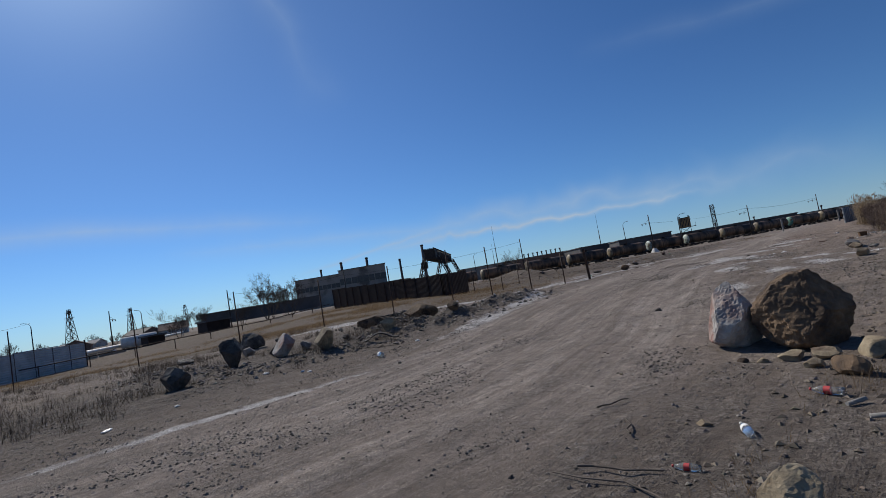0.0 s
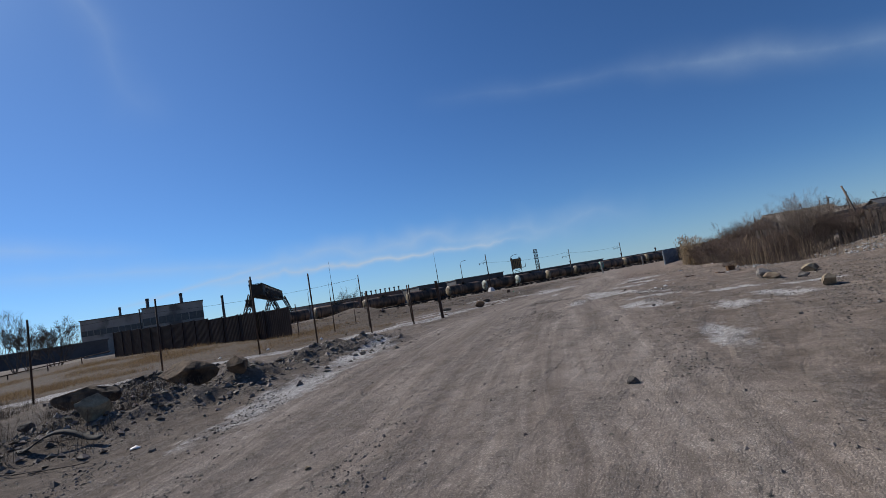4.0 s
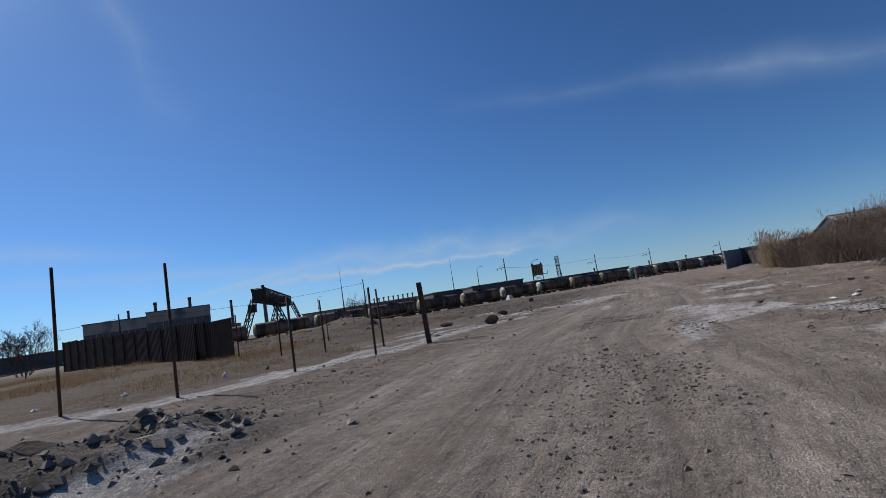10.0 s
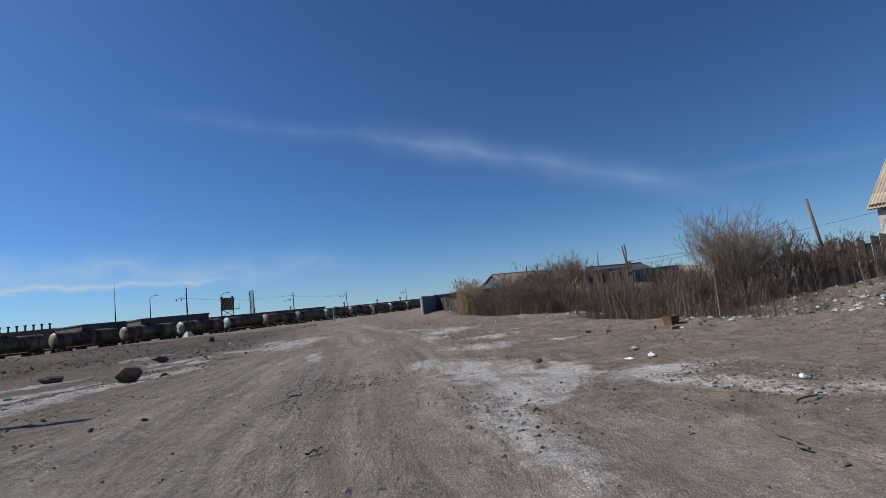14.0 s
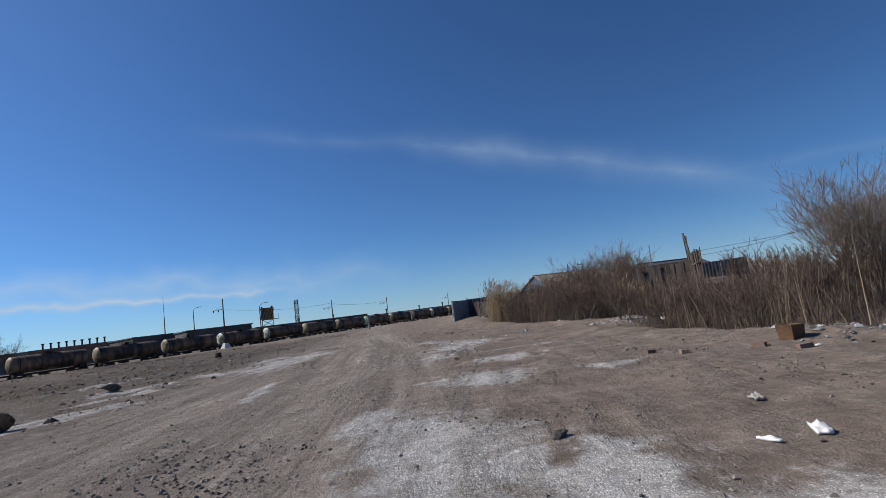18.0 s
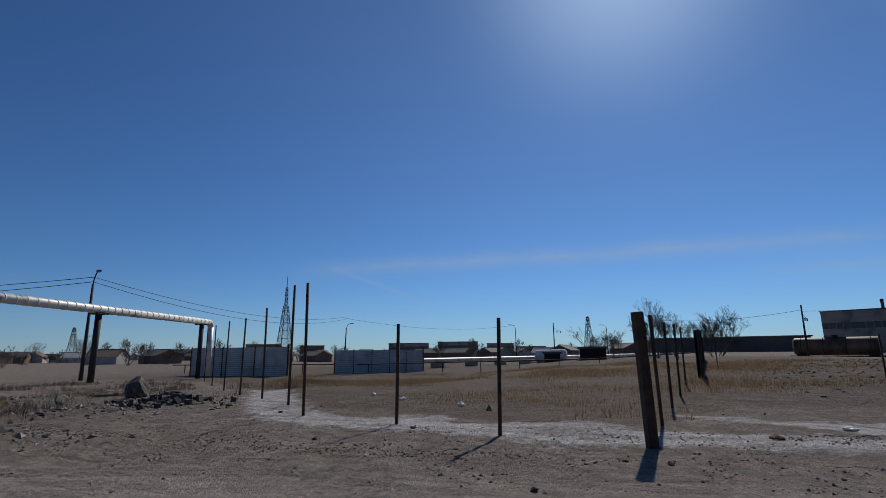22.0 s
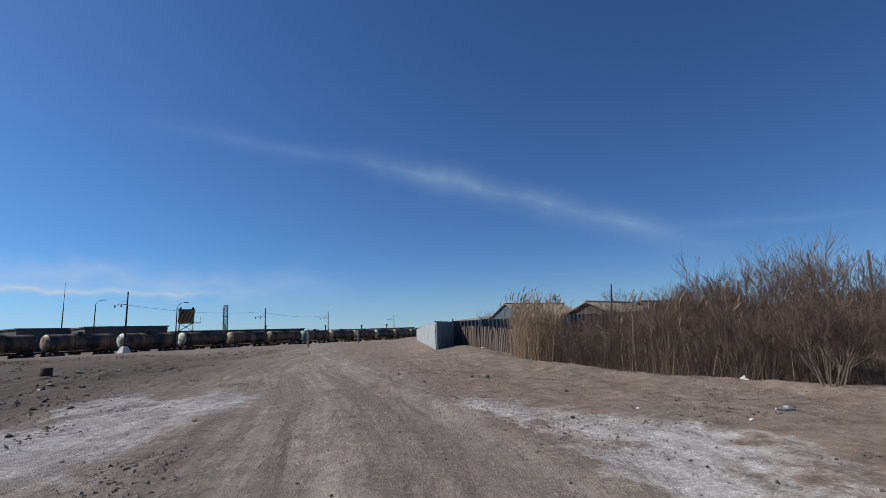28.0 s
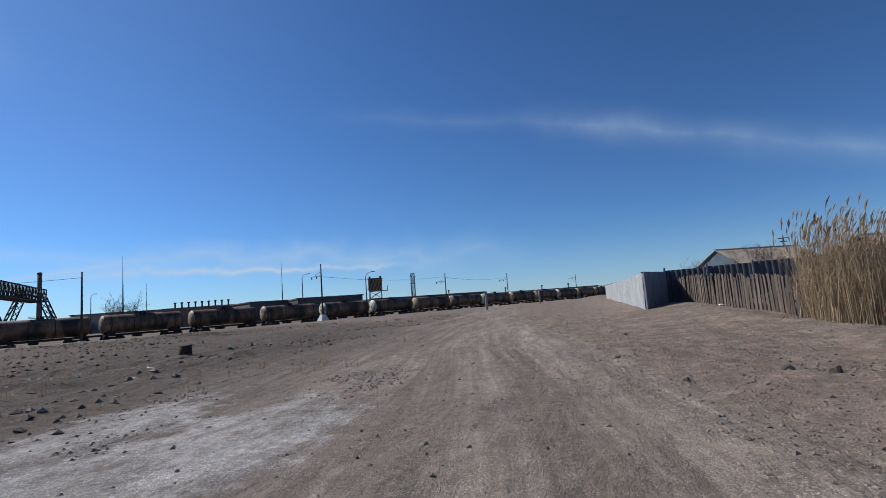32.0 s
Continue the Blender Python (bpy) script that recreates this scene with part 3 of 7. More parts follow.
    b = n["Principled BSDF"]
    b.inputs["Roughness"].default_value = 0.97
    b.inputs["Specular IOR Level"].default_value = 0.15
    b.inputs["Diffuse Roughness"].default_value = 0.3
    tc = n.new("ShaderNodeTexCoord")

    def noise_at(scale, detail=6, rough=0.6, stretch=None):
        t = n.new("ShaderNodeTexNoise")
        t.inputs["Scale"].default_value, t.inputs["Detail"].default_value, t.inputs["Roughness"].default_value = scale, detail, rough
        src = tc.outputs["Object"]
        if stretch:
            mp = n.new("ShaderNodeMapping")
            mp.inputs["Scale"].default_value = stretch
            mp.inputs["Rotation"].default_value = (0, 0, radians(-13))
            l.new(src, mp.inputs[0])
            src = mp.outputs[0]
        l.new(src, t.inputs["Vector"])
        return t.outputs[0]

    def mth(op, a, c=None, clamp=False, third=None):
        k = n.new("ShaderNodeMath")
        k.operation, k.use_clamp = op, clamp
        for s, v in enumerate((a, c, third)):
            if v is None:
                continue
            if isinstance(v, (int, float)):
                k.inputs[s].default_value = v
            else:
                l.new(v, k.inputs[s])
        return k.outputs[0]

    def attr(name):
        k = n.new("ShaderNodeAttribute")
        k.attribute_name = name
        return k.outputs["Fac"]

    def ramp(v, lo, hi, c0=(0, 0, 0), c1=(1, 1, 1)):
        k = n.new("ShaderNodeValToRGB")
        k.color_ramp.elements[0].position, k.color_ramp.elements[1].position = lo, hi
        k.color_ramp.elements[0].color, k.color_ramp.elements[1].color = (*c0, 1), (*c1, 1)
        l.new(v, k.inputs[0])
        return k.outputs[0]

    def mix(f, a, c, mode="MIX"):
        k = n.new("ShaderNodeMix")
        k.data_type, k.blend_type = "RGBA", mode
        if isinstance(f, (int, float)):
            k.inputs[0].default_value = f
        else:
            l.new(f, k.inputs[0])
        for s, v in ((6, a), (7, c)):
            if isinstance(v, tuple):
                k.inputs[s].default_value = (*v, 1)
            else:
                l.new(v, k.inputs[s])
        return k.outputs[2]

    big, mid, fine, grit = noise_at(0.22), noise_at(1.3), noise_at(9, 8, 0.7), noise_at(55, 3, 0.7)
    sep = n.new("ShaderNodeSeparateXYZ")
    l.new(tc.outputs["Object"], sep.inputs[0])

    def lanes(across, along_, detail=5, rough=0.6):
        cmb = n.new("ShaderNodeCombineXYZ")
        l.new(mth("MULTIPLY", attr("lane"), across), cmb.inputs[0])
        l.new(mth("MULTIPLY", sep.outputs[1], along_), cmb.inputs[1])
        t = n.new("ShaderNodeTexNoise")
        t.inputs["Scale"].default_value, t.inputs["Detail"].default_value, t.inputs["Roughness"].default_value = 1.0, detail, rough
        l.new(cmb.outputs[0], t.inputs["Vector"])
        return t.outputs[0]

    tracks = mth("ADD", mth("ADD", mth("MULTIPLY", lanes(1.1, 0.07), 0.45), mth("MULTIPLY", lanes(4.5, 0.12, 4, 0.6), 0.35)), mth("MULTIPLY", lanes(14.0, 0.3, 3, 0.6), 0.20))
    soil = mix(ramp(mid, 0.35, 0.7), (0.192, 0.154, 0.124), (0.405, 0.337, 0.281))
    soil = mix(mth("MULTIPLY", ramp(big, 0.42, 0.62), 0.6), soil, (0.250, 0.203, 0.165))
    way_col = mix(ramp(tracks, 0.41, 0.60), (0.245, 0.203, 0.172), (0.570, 0.494, 0.430))
    way_col = mix(mth("MULTIPLY", ramp(big, 0.48, 0.66), 0.6), way_col, (0.305, 0.250, 0.212))
    col = mix(mth("ADD", attr("road"), mth("MULTIPLY", mth("SUBTRACT", mid, 0.5), 0.9), True), soil, way_col)
    reds = mix(ramp(mid, 0.35, 0.7), (0.245, 0.186, 0.150), (0.420, 0.335, 0.275))
    col = mix(mth("MULTIPLY", attr("red"), ramp(big, 0.3, 0.55), True), col, reds)
    grs = mix(ramp(fine, 0.3, 0.7), (0.098, 0.070, 0.046), (0.175, 0.128, 0.084))
    col = mix(mth("MULTIPLY", attr("grass"), ramp(mid, 0.18, 0.38), True), col, grs)
    drk = mix(ramp(fine, 0.35, 0.7), (0.040, 0.034, 0.029), (0.135, 0.113, 0.096))
    col = mix(mth("MULTIPLY", attr("dark"), ramp(mid, 0.25, 0.5), True), col, drk)
    crust = noise_at(2.2, 9, 0.72, (1.5, 0.8, 1))
    rough_edge = mth("ADD", mth("MULTIPLY", mid, 0.35), mth("MULTIPLY", crust, 0.65))
    saltmask = mth("SUBTRACT", mth("ADD", mth("MULTIPLY", attr("salt"), 1.15), mth("MULTIPLY", rough_edge, 3.0)), 2.04, True)
    col = mix(ramp(mth("MULTIPLY", saltmask, 1.4), 0.04, 0.62), col, mix(ramp(fine, 0.3, 0.7), (0.56, 0.545, 0.53), (0.86, 0.845, 0.83)))
    peb = n.new("ShaderNodeTexVoronoi")
    peb.inputs["Scale"].default_value = 22.0
    l.new(tc.outputs["Object"], peb.inputs["Vector"])
    pebbles = mth("MULTIPLY", ramp(peb.outputs["Distance"], 0.30, 0.16), ramp(noise_at(0.9, 5, 0.6, (2.4, 0.5, 1)), 0.44, 0.62))
    tone = mix(ramp(peb.outputs["Color"], 0.2, 0.8), (0.10, 0.088, 0.078), (0.36, 0.325, 0.29))
    col = mix(mth("MULTIPLY", pebbles, 0.6), col, tone)
    col = mix(mth("MULTIPLY", ramp(grit, 0.58, 0.70), 0.5), col, (0.50, 0.45, 0.405))
    col = mix(mth("MULTIPLY", ramp(grit, 0.43, 0.31), 0.5), col, (0.12, 0.10, 0.085))
    col = mix(0.42, col, ramp(fine, 0.25, 0.75, (0.5, 0.5, 0.5), (1.5, 1.5, 1.5)), "MULTIPLY")
    patch = noise_at(2.6, 7, 0.68)
    col = mix(0.45, col, ramp(patch, 0.32, 0.68, (0.62, 0.60, 0.585), (1.33, 1.34, 1.35)), "MULTIPLY")
    l.new(col, b.inputs["Base Color"])
    bp = n.new("ShaderNodeBump")
    bp.inputs["Strength"].default_value, bp.inputs["Distance"].default_value = 1.0, 0.08
    l.new(mth("ADD", mth("ADD", mth("ADD", mth("MULTIPLY", fine, 0.45), mth("MULTIPLY", patch, 0.8)), mth("MULTIPLY", grit, 0.35)), mth("MULTIPLY", pebbles, 0.35)), bp.inputs["Height"])
    l.new(bp.outputs[0], b.inputs["Normal"])
    me.materials.append(m)
    ob = new("ground", me)
    return tagged(ob, "dusty grey-brown earth with wheel tracks and white salt crusts", "ground", kind="structure")


build_ground()

# ---------------------------------------------------------------- tank wagons and railway
PITCH = 12.03
RAIL_TURN = -math.degrees(math.atan2(TRAIND.x, TRAIND.y))


def bogie(parent, y):
    g = Geo().box((-0.95, y, 0.62), (0.12, 2.5, 0.28)).box((0.95, y, 0.62), (0.12, 2.5, 0.28)).box((0, y, 0.62), (1.9, 0.45, 0.25))
    g.box((-0.97, y - 0.92, 0.48), (0.2, 0.35, 0.32)).box((-0.97, y + 0.92, 0.48), (0.2, 0.35, 0.32)).box((0.97, y - 0.92, 0.48), (0.2, 0.35, 0.32)).box((0.97, y + 0.92, 0.48), (0.2, 0.35, 0.32))
    b = part("bogie", g, M_BOGIE, parent)
    for dy in (-0.92, 0.92):
        w = Geo().rod((-0.8, y + dy, 0.475), (-0.66, y + dy, 0.475), 0.475, n=16).rod((0.66, y + dy, 0.475), (0.8, y + dy, 0.475), 0.475, n=16).rod((-1, y + dy, 0.475), (1, y + dy, 0.475), 0.08)
        part("wheelset", w, M_BOGIE, b)


def tank_wagon(cap_mat, cap_words, tank_len=10.2):
    w = thing("tank_wagon", pose(0, 0, 0), f"brown oil-stained railway tank wagon with {cap_words} end", "tank wagon", "tank wagons in the train")
    h, r, zc = tank_len / 2, 1.34, 2.55
    rings = [(-h + 0.02, r * 0.985)] + [(-h + 0.3 + k * (tank_len - 0.6) / 8, r) for k in range(9)] + [(h - 0.02, r * 0.985)]
    shell = Geo().lathe(rings, 28)
    tank = part("tank", shell, M_TANK, w, at=pose(0, 0, zc))
    for sign in (-1, 1):
        cap = Geo().lathe([(sign * (h - 0.02), r * 0.985), (sign * (h + 0.16), r * 0.88), (sign * (h + 0.30), r * 0.62), (sign * (h + 0.38), r * 0.3), (sign * (h + 0.40), 0.01)], 28)
        if sign < 0:
            cap.f = [tuple(reversed(f)) for f in cap.f]
        part("end_cap", cap, cap_mat if sign < 0 else M_TANK, w, at=pose(0, 0, zc))
    for y in (-h + 0.9, -1.4, 1.4, h - 0.9):
        part("tank_band", Geo().lathe([(y - 0.05, r + 0.004), (y - 0.05, r + 0.02), (y + 0.05, r + 0.02), (y + 0.05, r + 0.004)], 28), M_BOGIE, w, at=pose(0, 0, zc))
    part("hatch", Geo().rod((0, 0, r - 0.05), (0, 0, r + 0.28), 0.36, n=14).rod((0, 0, r + 0.28), (0, 0, r + 0.34), 0.42, n=14), M_BOGIE, w, at=pose(0, 0, zc))
    part("walkway", Geo().box((0, 0, r + 0.14), (0.9, 2.6, 0.05)).box((-0.43, 0, r + 0.32), (0.03, 2.6, 0.03)).box((0.43, 0, r + 0.32), (0.03, 2.6, 0.03)), M_BOGIE, w, at=pose(0, 0, zc))
    lad = Geo()
    for sx in (-1, 1):
        for dy in (-0.2, 0.2):
            lad.rod((sx * 1.5, dy, 1.1), (sx * 0.62, dy, 4.1), 0.025, n=4)
        for k in range(9):
            f = k / 8
            lad.rod((sx * (1.5 - 0.88 * f), -0.2, 1.1 + 3 * f), (sx * (1.5 - 0.88 * f), 0.2, 1.1 + 3 * f), 0.015, n=4)
    part("ladder", lad, M_BOGIE, w)
    part("sill_beam", Geo().box((0, 0, 1.0), (0.5, PITCH - 1.4, 0.3)).box((0, -5.0, 1.02), (2.7, 0.25, 0.3)).box((0, 5.0, 1.02), (2.7, 0.25, 0.3)).box((-1.2, -4.3, 1.22), (0.2, 1.0, 0.5)).box((1.2, -4.3, 1.22), (0.2, 1.0, 0.5)).box((-1.2, 4.3, 1.22), (0.2, 1.0, 0.5)).box((1.2, 4.3, 1.22), (0.2, 1.0, 0.5)), M_BOGIE, w)
    for s in (-1, 1):
        part("coupler", Geo().box((0, s * (PITCH / 2 - 0.42), 1.04), (0.3, 0.85, 0.28)), M_BOGIE, w)
        bogie(w, s * 3.9)
    for sx in (-0.8, 0.8):
        part("brake_cylinder", Geo().rod((sx, -1.2, 0.75), (sx, -0.3, 0.75), 0.2, n=10), M_BOGIE, w)
    return w


def wagon_place(k):
    p = TRAIN0 + TRAIND * (PITCH * k + PITCH / 2 - 0.65)
    return pose(p.x, p.y, RAIL_Z, 0, 0, RAIL_TURN)


WAGONS = {}
for k in range(-6, 15):
    key = "green" if k in (5, 11) else "pale" if k in (1, 2, 8) else "cream"
    if key not in WAGONS:
        WAGONS[key] = tank_wagon({"green": M_GREEN, "pale": M_PALE, "cream": M_CREAM}[key], {"green": "a green", "pale": "a pale green-white", "cream": "a faded cream"}[key])
        WAGONS[key].matrix_basis = wagon_place(k)
    else:
        copy_thing(WAGONS[key], wagon_place(k))

track = thing("railway_track", pose(TRAIN0.x, TRAIN0.y, RAIL_Z, 0, 0, RAIL_TURN), "steel railway track on grey ballast", "track", kind="structure")
for sx in (-0.76, 0.76):
    part("rail", Geo().box((sx, 40, -0.02), (0.075, 420, 0.04)).box((sx, 40, -0.09), (0.02, 420, 0.12)).box((sx, 40, -0.16), (0.13, 420, 0.03)), M_DARKIRON, track)
slp = Geo()
for k in range(-130, 260):
    slp.box((0, 0.95 * k, -0.22), (2.6, 0.24, 0.12))
tagged(part("sleeper_row", slp, M_CONCRETE, track), kind="stuff")
bal = Geo()
bal.add([(-1.9, -140, -0.24), (1.9, -140, -0.24), (3.2, -140, -0.75), (-3.2, -140, -0.75), (-1.9, 250, -0.24), (1.9, 250, -0.24), (3.2, 250, -0.75), (-3.2, 250, -0.75)], [(0, 4, 5, 1), (1, 5, 6, 2), (3, 7, 4, 0), (0, 1, 2, 3), (4, 7, 6, 5)])
part("ballast", bal, M_GREYROCK, track)


def catenary_mast(x, y, h, arm, lean=0.0):
    z = ground_z(x, y)
    t = thing("catenary_mast", pose(x, y, z, 0, lean, RAIL_TURN), "thin grey railway mast with side arm on white foot", "railway mast", "masts along the railway")
    foot = Geo().add([(-0.8, -0.8, -0.2), (0.8, -0.8, -0.2), (0.8, 0.8, -0.2), (-0.8, 0.8, -0.2), (-0.32, -0.32, 1.0), (0.32, -0.32, 1.0), (0.32, 0.32, 1.0), (-0.32, 0.32, 1.0)], [(3, 2, 1, 0), (4, 5, 6, 7), (0, 1, 5, 4), (1, 2, 6, 5), (2, 3, 7, 6), (3, 0, 4, 7)])
    part("foot", foot, M_WHITEBLOCK, t, "whitewashed tapered concrete foot")
    part("pole", Geo().rod((0, 0, 0.9), (0, 0, h), 0.15, 0.10, 8), M_DARKIRON, t)
    if arm:
        part("arm", Geo().rod((0, 0, h - 1.9), (-3.2, 0, h - 1.9), 0.04, n=5).rod((0, 0, h - 1.2), (-2.4, 0, h - 1.9), 0.025, n=5), M_DARKIRON, t)
        for dx in (-1.4, -2.9):
            part("insulator", Geo().rod((dx, 0, h - 2.3), (dx, 0, h - 1.9), 0.09, n=6), M_DARKIRON, t)
    return t


for x, y, h, arm in ((-48.7, 119.4, 9.2, 1), (-37.4, 156.3, 9.4, 1), (-29.0, 200, 10.0, 1), (-8.5, 250, 9.5, 1), (-70.0, 96.0, 9.8, 0), (-92.8, 60.7, 9.0, 1), (-112, 42, 9.5, 1), (-128, 22, 9.5, 1)):
    catenary_mast(x, y, h, arm)


def lamp_post(x, y, h, turn, lean=0.0):
    t = thing("street_lamp", on_ground(x, y, turn, 0.1, 0, lean), "grey concrete lamp post with a bent arm", "street lamp", "lamp posts by the yard")
    part("pole", Geo().rod((0, 0, 0), (0, 0, h - 0.9), 0.16, 0.09, 8), M_DARKIRON, t)
    part("arm", Geo().path([(0, 0, h - 0.9), (0.25, 0, h - 0.45), (0.8, 0, h - 0.1), (1.5, 0, h)], 0.05), M_DARKIRON, t)
    part("lamp_head", Geo().box((1.75, 0, h), (0.7, 0.28, 0.14)), M_ZINC, t)


lamp_post(-73, 155, 11.0, 0)
lamp_post(-50.5, 141.5, 10.2, 0)
lamp_post(-150, 165, 12.0, 0)
lamp_post(-37.9, -10.0, 8.9, 60)
lamp_post(-92, -14, 8.0, 60, 4)
lamp_post(-150, 10, 10.0, -60)
lamp_post(-160, 35, 9.0, -60)


def lightning_mast(x, y, h):
    t = thing("lightning_mast", on_ground(x, y, 0, 0.1), "tall thin tapering steel mast", "mast", "tall masts behind the train")
    part("pole", Geo().rod((0, 0, 0), (0, 0, h * 0.62), 0.22, 0.14, 8), M_DARKIRON, t)
    part("spike", Geo().rod((0, 0, h * 0.62), (0, 0, h), 0.09, 0.03, 6), M_DARKIRON, t)


lightning_mast(-104, 195, 19.8)
lightning_mast(-131, 158.5, 21.5)
lightning_mast(-190, 225, 20.0)


def lattice(g, base, top, h, bays, r, z0=0.0):
    """Four tapering legs with cross bracing."""
    c = [(-1, -1), (1, -1), (1, 1), (-1, 1)]
    for k in range(bays):
        a, b = k / bays, (k + 1) / bays
        wa, wb = base + (top - base) * a, base + (top - base) * b
        za, zb = z0 + h * a, z0 + h * b
        for j in range(4):
            p, q = c[j], c[(j + 1) % 4]
            g.rod((p[0] * wa, p[1] * wa, za), (p[0] * wb, p[1] * wb, zb), r, n=4)
            g.rod((p[0] * wa, p[1] * wa, za), (q[0] * wb, q[1] * wb, zb), r * 0.6, n=4)
            g.rod((q[0] * wa, q[1] * wa, za), (p[0] * wb, p[1] * wb, zb), r * 0.6, n=4)
            g.rod((p[0] * wb, p[1] * wb, zb), (q[0] * wb, q[1] * wb, zb), r * 0.6, n=4)
    return g


tw = thing("water_tower", on_ground(-52.8, 152.1, 20, 0.1), "dull yellow box tank on dark lattice legs", "tank tower")
part("leg_frame", lattice(Geo(), 1.5, 1.3, 6.5, 4, 0.09), M_DARKIRON, tw)
part("tank_box", Geo().box((0, 0, 7.9), (3.0, 2.8, 2.7)), M_YELLOWSIGN, tw, "dull yellow steel box with black bars")
for k in range(4):
    part("stripe", Geo().box((-1.1 + 0.75 * k, -1.42, 7.9), (0.22, 0.03, 2.3), Matrix.Rotation(radians(24), 3, "Y")), M_BLACK, tw)
part("roof_slab", Geo().box((0, 0, 9.35), (3.3, 3.1, 0.14)), M_DARKIRON, tw)
part("balcony", Geo().box((2.1, 0, 6.55), (1.3, 2.4, 0.1)).rod((2.7, -1.1, 6.6), (2.7, -1.1, 7.7), 0.04, n=4).rod((2.7, 1.1, 6.6), (2.7, 1.1, 7.7), 0.04, n=4).rod((2.7, -1.1, 7.7), (2.7, 1.1, 7.7), 0.04, n=4), M_DARKIRON, tw)
for sx in (-1.2, 1.2):
    part("floodlight", Geo().box((sx, 0, 9.7), (0.4, 0.3, 0.4)).rod((sx, 0, 9.4), (sx, 0, 9.6), 0.05, n=4), M_DARKIRON, tw)

mst = thing("lattice_mast", on_ground(-88.8, 289.8, 15, 0.1), "dark steel lattice mast with platforms", "mast")
part("mast_frame", lattice(Geo(), 1.0, 0.85, 18.0, 10, 0.2), M_DARKIRON, mst)
for k in range(4):
    part("platform", Geo().box((0, 0, 6 + 3.4 * k), (3.0, 3.0, 0.15)), M_DARKIRON, mst)

tv = thing("television_mast", on_ground(-170.4, -78.3, 10, 0.1), "tall grey lattice radio mast", "radio mast")
part("mast_frame", lattice(Geo(), 2.6, 0.7, 21, 7, 0.14), M_DARKIRON, tv)
part("mast_top", lattice(Geo(), 0.5, 0.3, 7, 4, 0.08, 21), M_DARKIRON, tv)
part("antenna", Geo().rod((0, 0, 28), (0, 0, 32.5), 0.12, 0.06, 6), M_DARKIRON, tv)
for x, y, h in ((-190, -206, 16), (-260, 30, 18), (-300, 60, 17), (-330, 95, 16)):
    py = thing("power_pylon", on_ground(x, y, 30, 0.1), "small dark lattice power pylon far off", "pylon", "far power pylons")
    part("pylon_frame", lattice(Geo(), 2.0, 0.4, h, 6, 0.12), M_DARKIRON, py)
    part("crossarm", Geo().rod((-3, 0, h * 0.8), (3, 0, h * 0.8), 0.1, n=4).rod((-2.2, 0, h * 0.93), (2.2, 0, h * 0.93), 0.1, n=4), M_DARKIRON, py)

# gantry crane, its long girder running away from the road
CN, CF = Vector((-117.7, 109.6, 0)), Vector((-154.8, 153.4, 0))
crl = (CF - CN).length
cr = thing("gantry_crane", pose(CN.x, CN.y, ground_z(CN.x, CN.y) - 0.2, 0, 0, math.degrees(math.atan2(CF.y - CN.y, CF.x - CN.x))), "dark steel lattice gantry crane with splayed braced legs", "gantry crane")
girder = Geo()
HG, HH = 10.2, 3.4
for sy in (-1.7, 1.7):
    for z in (HG, HG + HH):
        girder.rod((0, sy, z), (crl, sy, z), 0.2, n=4)
    for k in range(22):
        x0, x1 = k * crl / 22, (k + 1) * crl / 22
        girder.rod((x0, sy, HG), (x1, sy, HG + HH), 0.12, n=4).rod((x0, sy, HG + HH), (x1, sy, HG), 0.12, n=4).rod((x1, sy, HG), (x1, sy, HG + HH), 0.12, n=4)
for k in range(23):
    x0 = k * crl / 22
    girder.rod((x0, -1.7, HG), (x0, 1.7, HG), 0.1, n=4).rod((x0, -1.7, HG + HH), (x0, 1.7, HG + HH), 0.1, n=4)
part("girder", girder, M_DARKIRON, cr)
part("deck", Geo().box((crl / 2, -1.2, HG + 0.3), (crl - 1, 0.8, 0.12)), M_DARKIRON, cr)
for cx in (7.0, crl - 7.0):
    for sy in (-1, 1):
        leg = Geo()
        for sx in (-1, 1):
            top, foot = Vector((cx + sx * 2.6, sy * 1.9, HG + 1.0)), Vector((cx + sx * 4.2, sy * 6.4, 0.0))
            top2, foot2 = top + Vector((-sx * 1.0, sy * 1.1, 0)), foot + Vector((-sx * 1.0, sy * 0.5, 0))
            leg.rod(top, foot, 0.2, n=4).rod(top2, foot2, 0.2, n=4)
            for k in range(7):
                p, q = k / 7, (k + 1) / 7
                leg.rod(top.lerp(foot, p), top2.lerp(foot2, q), 0.1, n=4).rod(top2.lerp(foot2, p), top.lerp(foot, q), 0.1, n=4)
        leg.rod((cx - 4.6, sy * 6.4, 0.3), (cx + 4.6, sy * 6.4, 0.3), 0.3, n=4)
        part("leg_frame", leg, M_DARKIRON, cr)
part("winch_house", Geo().box((4.0, 0, HG + 1.7), (5.0, 3.7, 3.2)), M_DARKIRON, cr, "dark steel winch house")
part("cabin", Geo().box((5.5, 2.9, HG - 1.6), (2.2, 2.0, 2.2)), M_DARKIRON, cr, "small dark operator cabin")


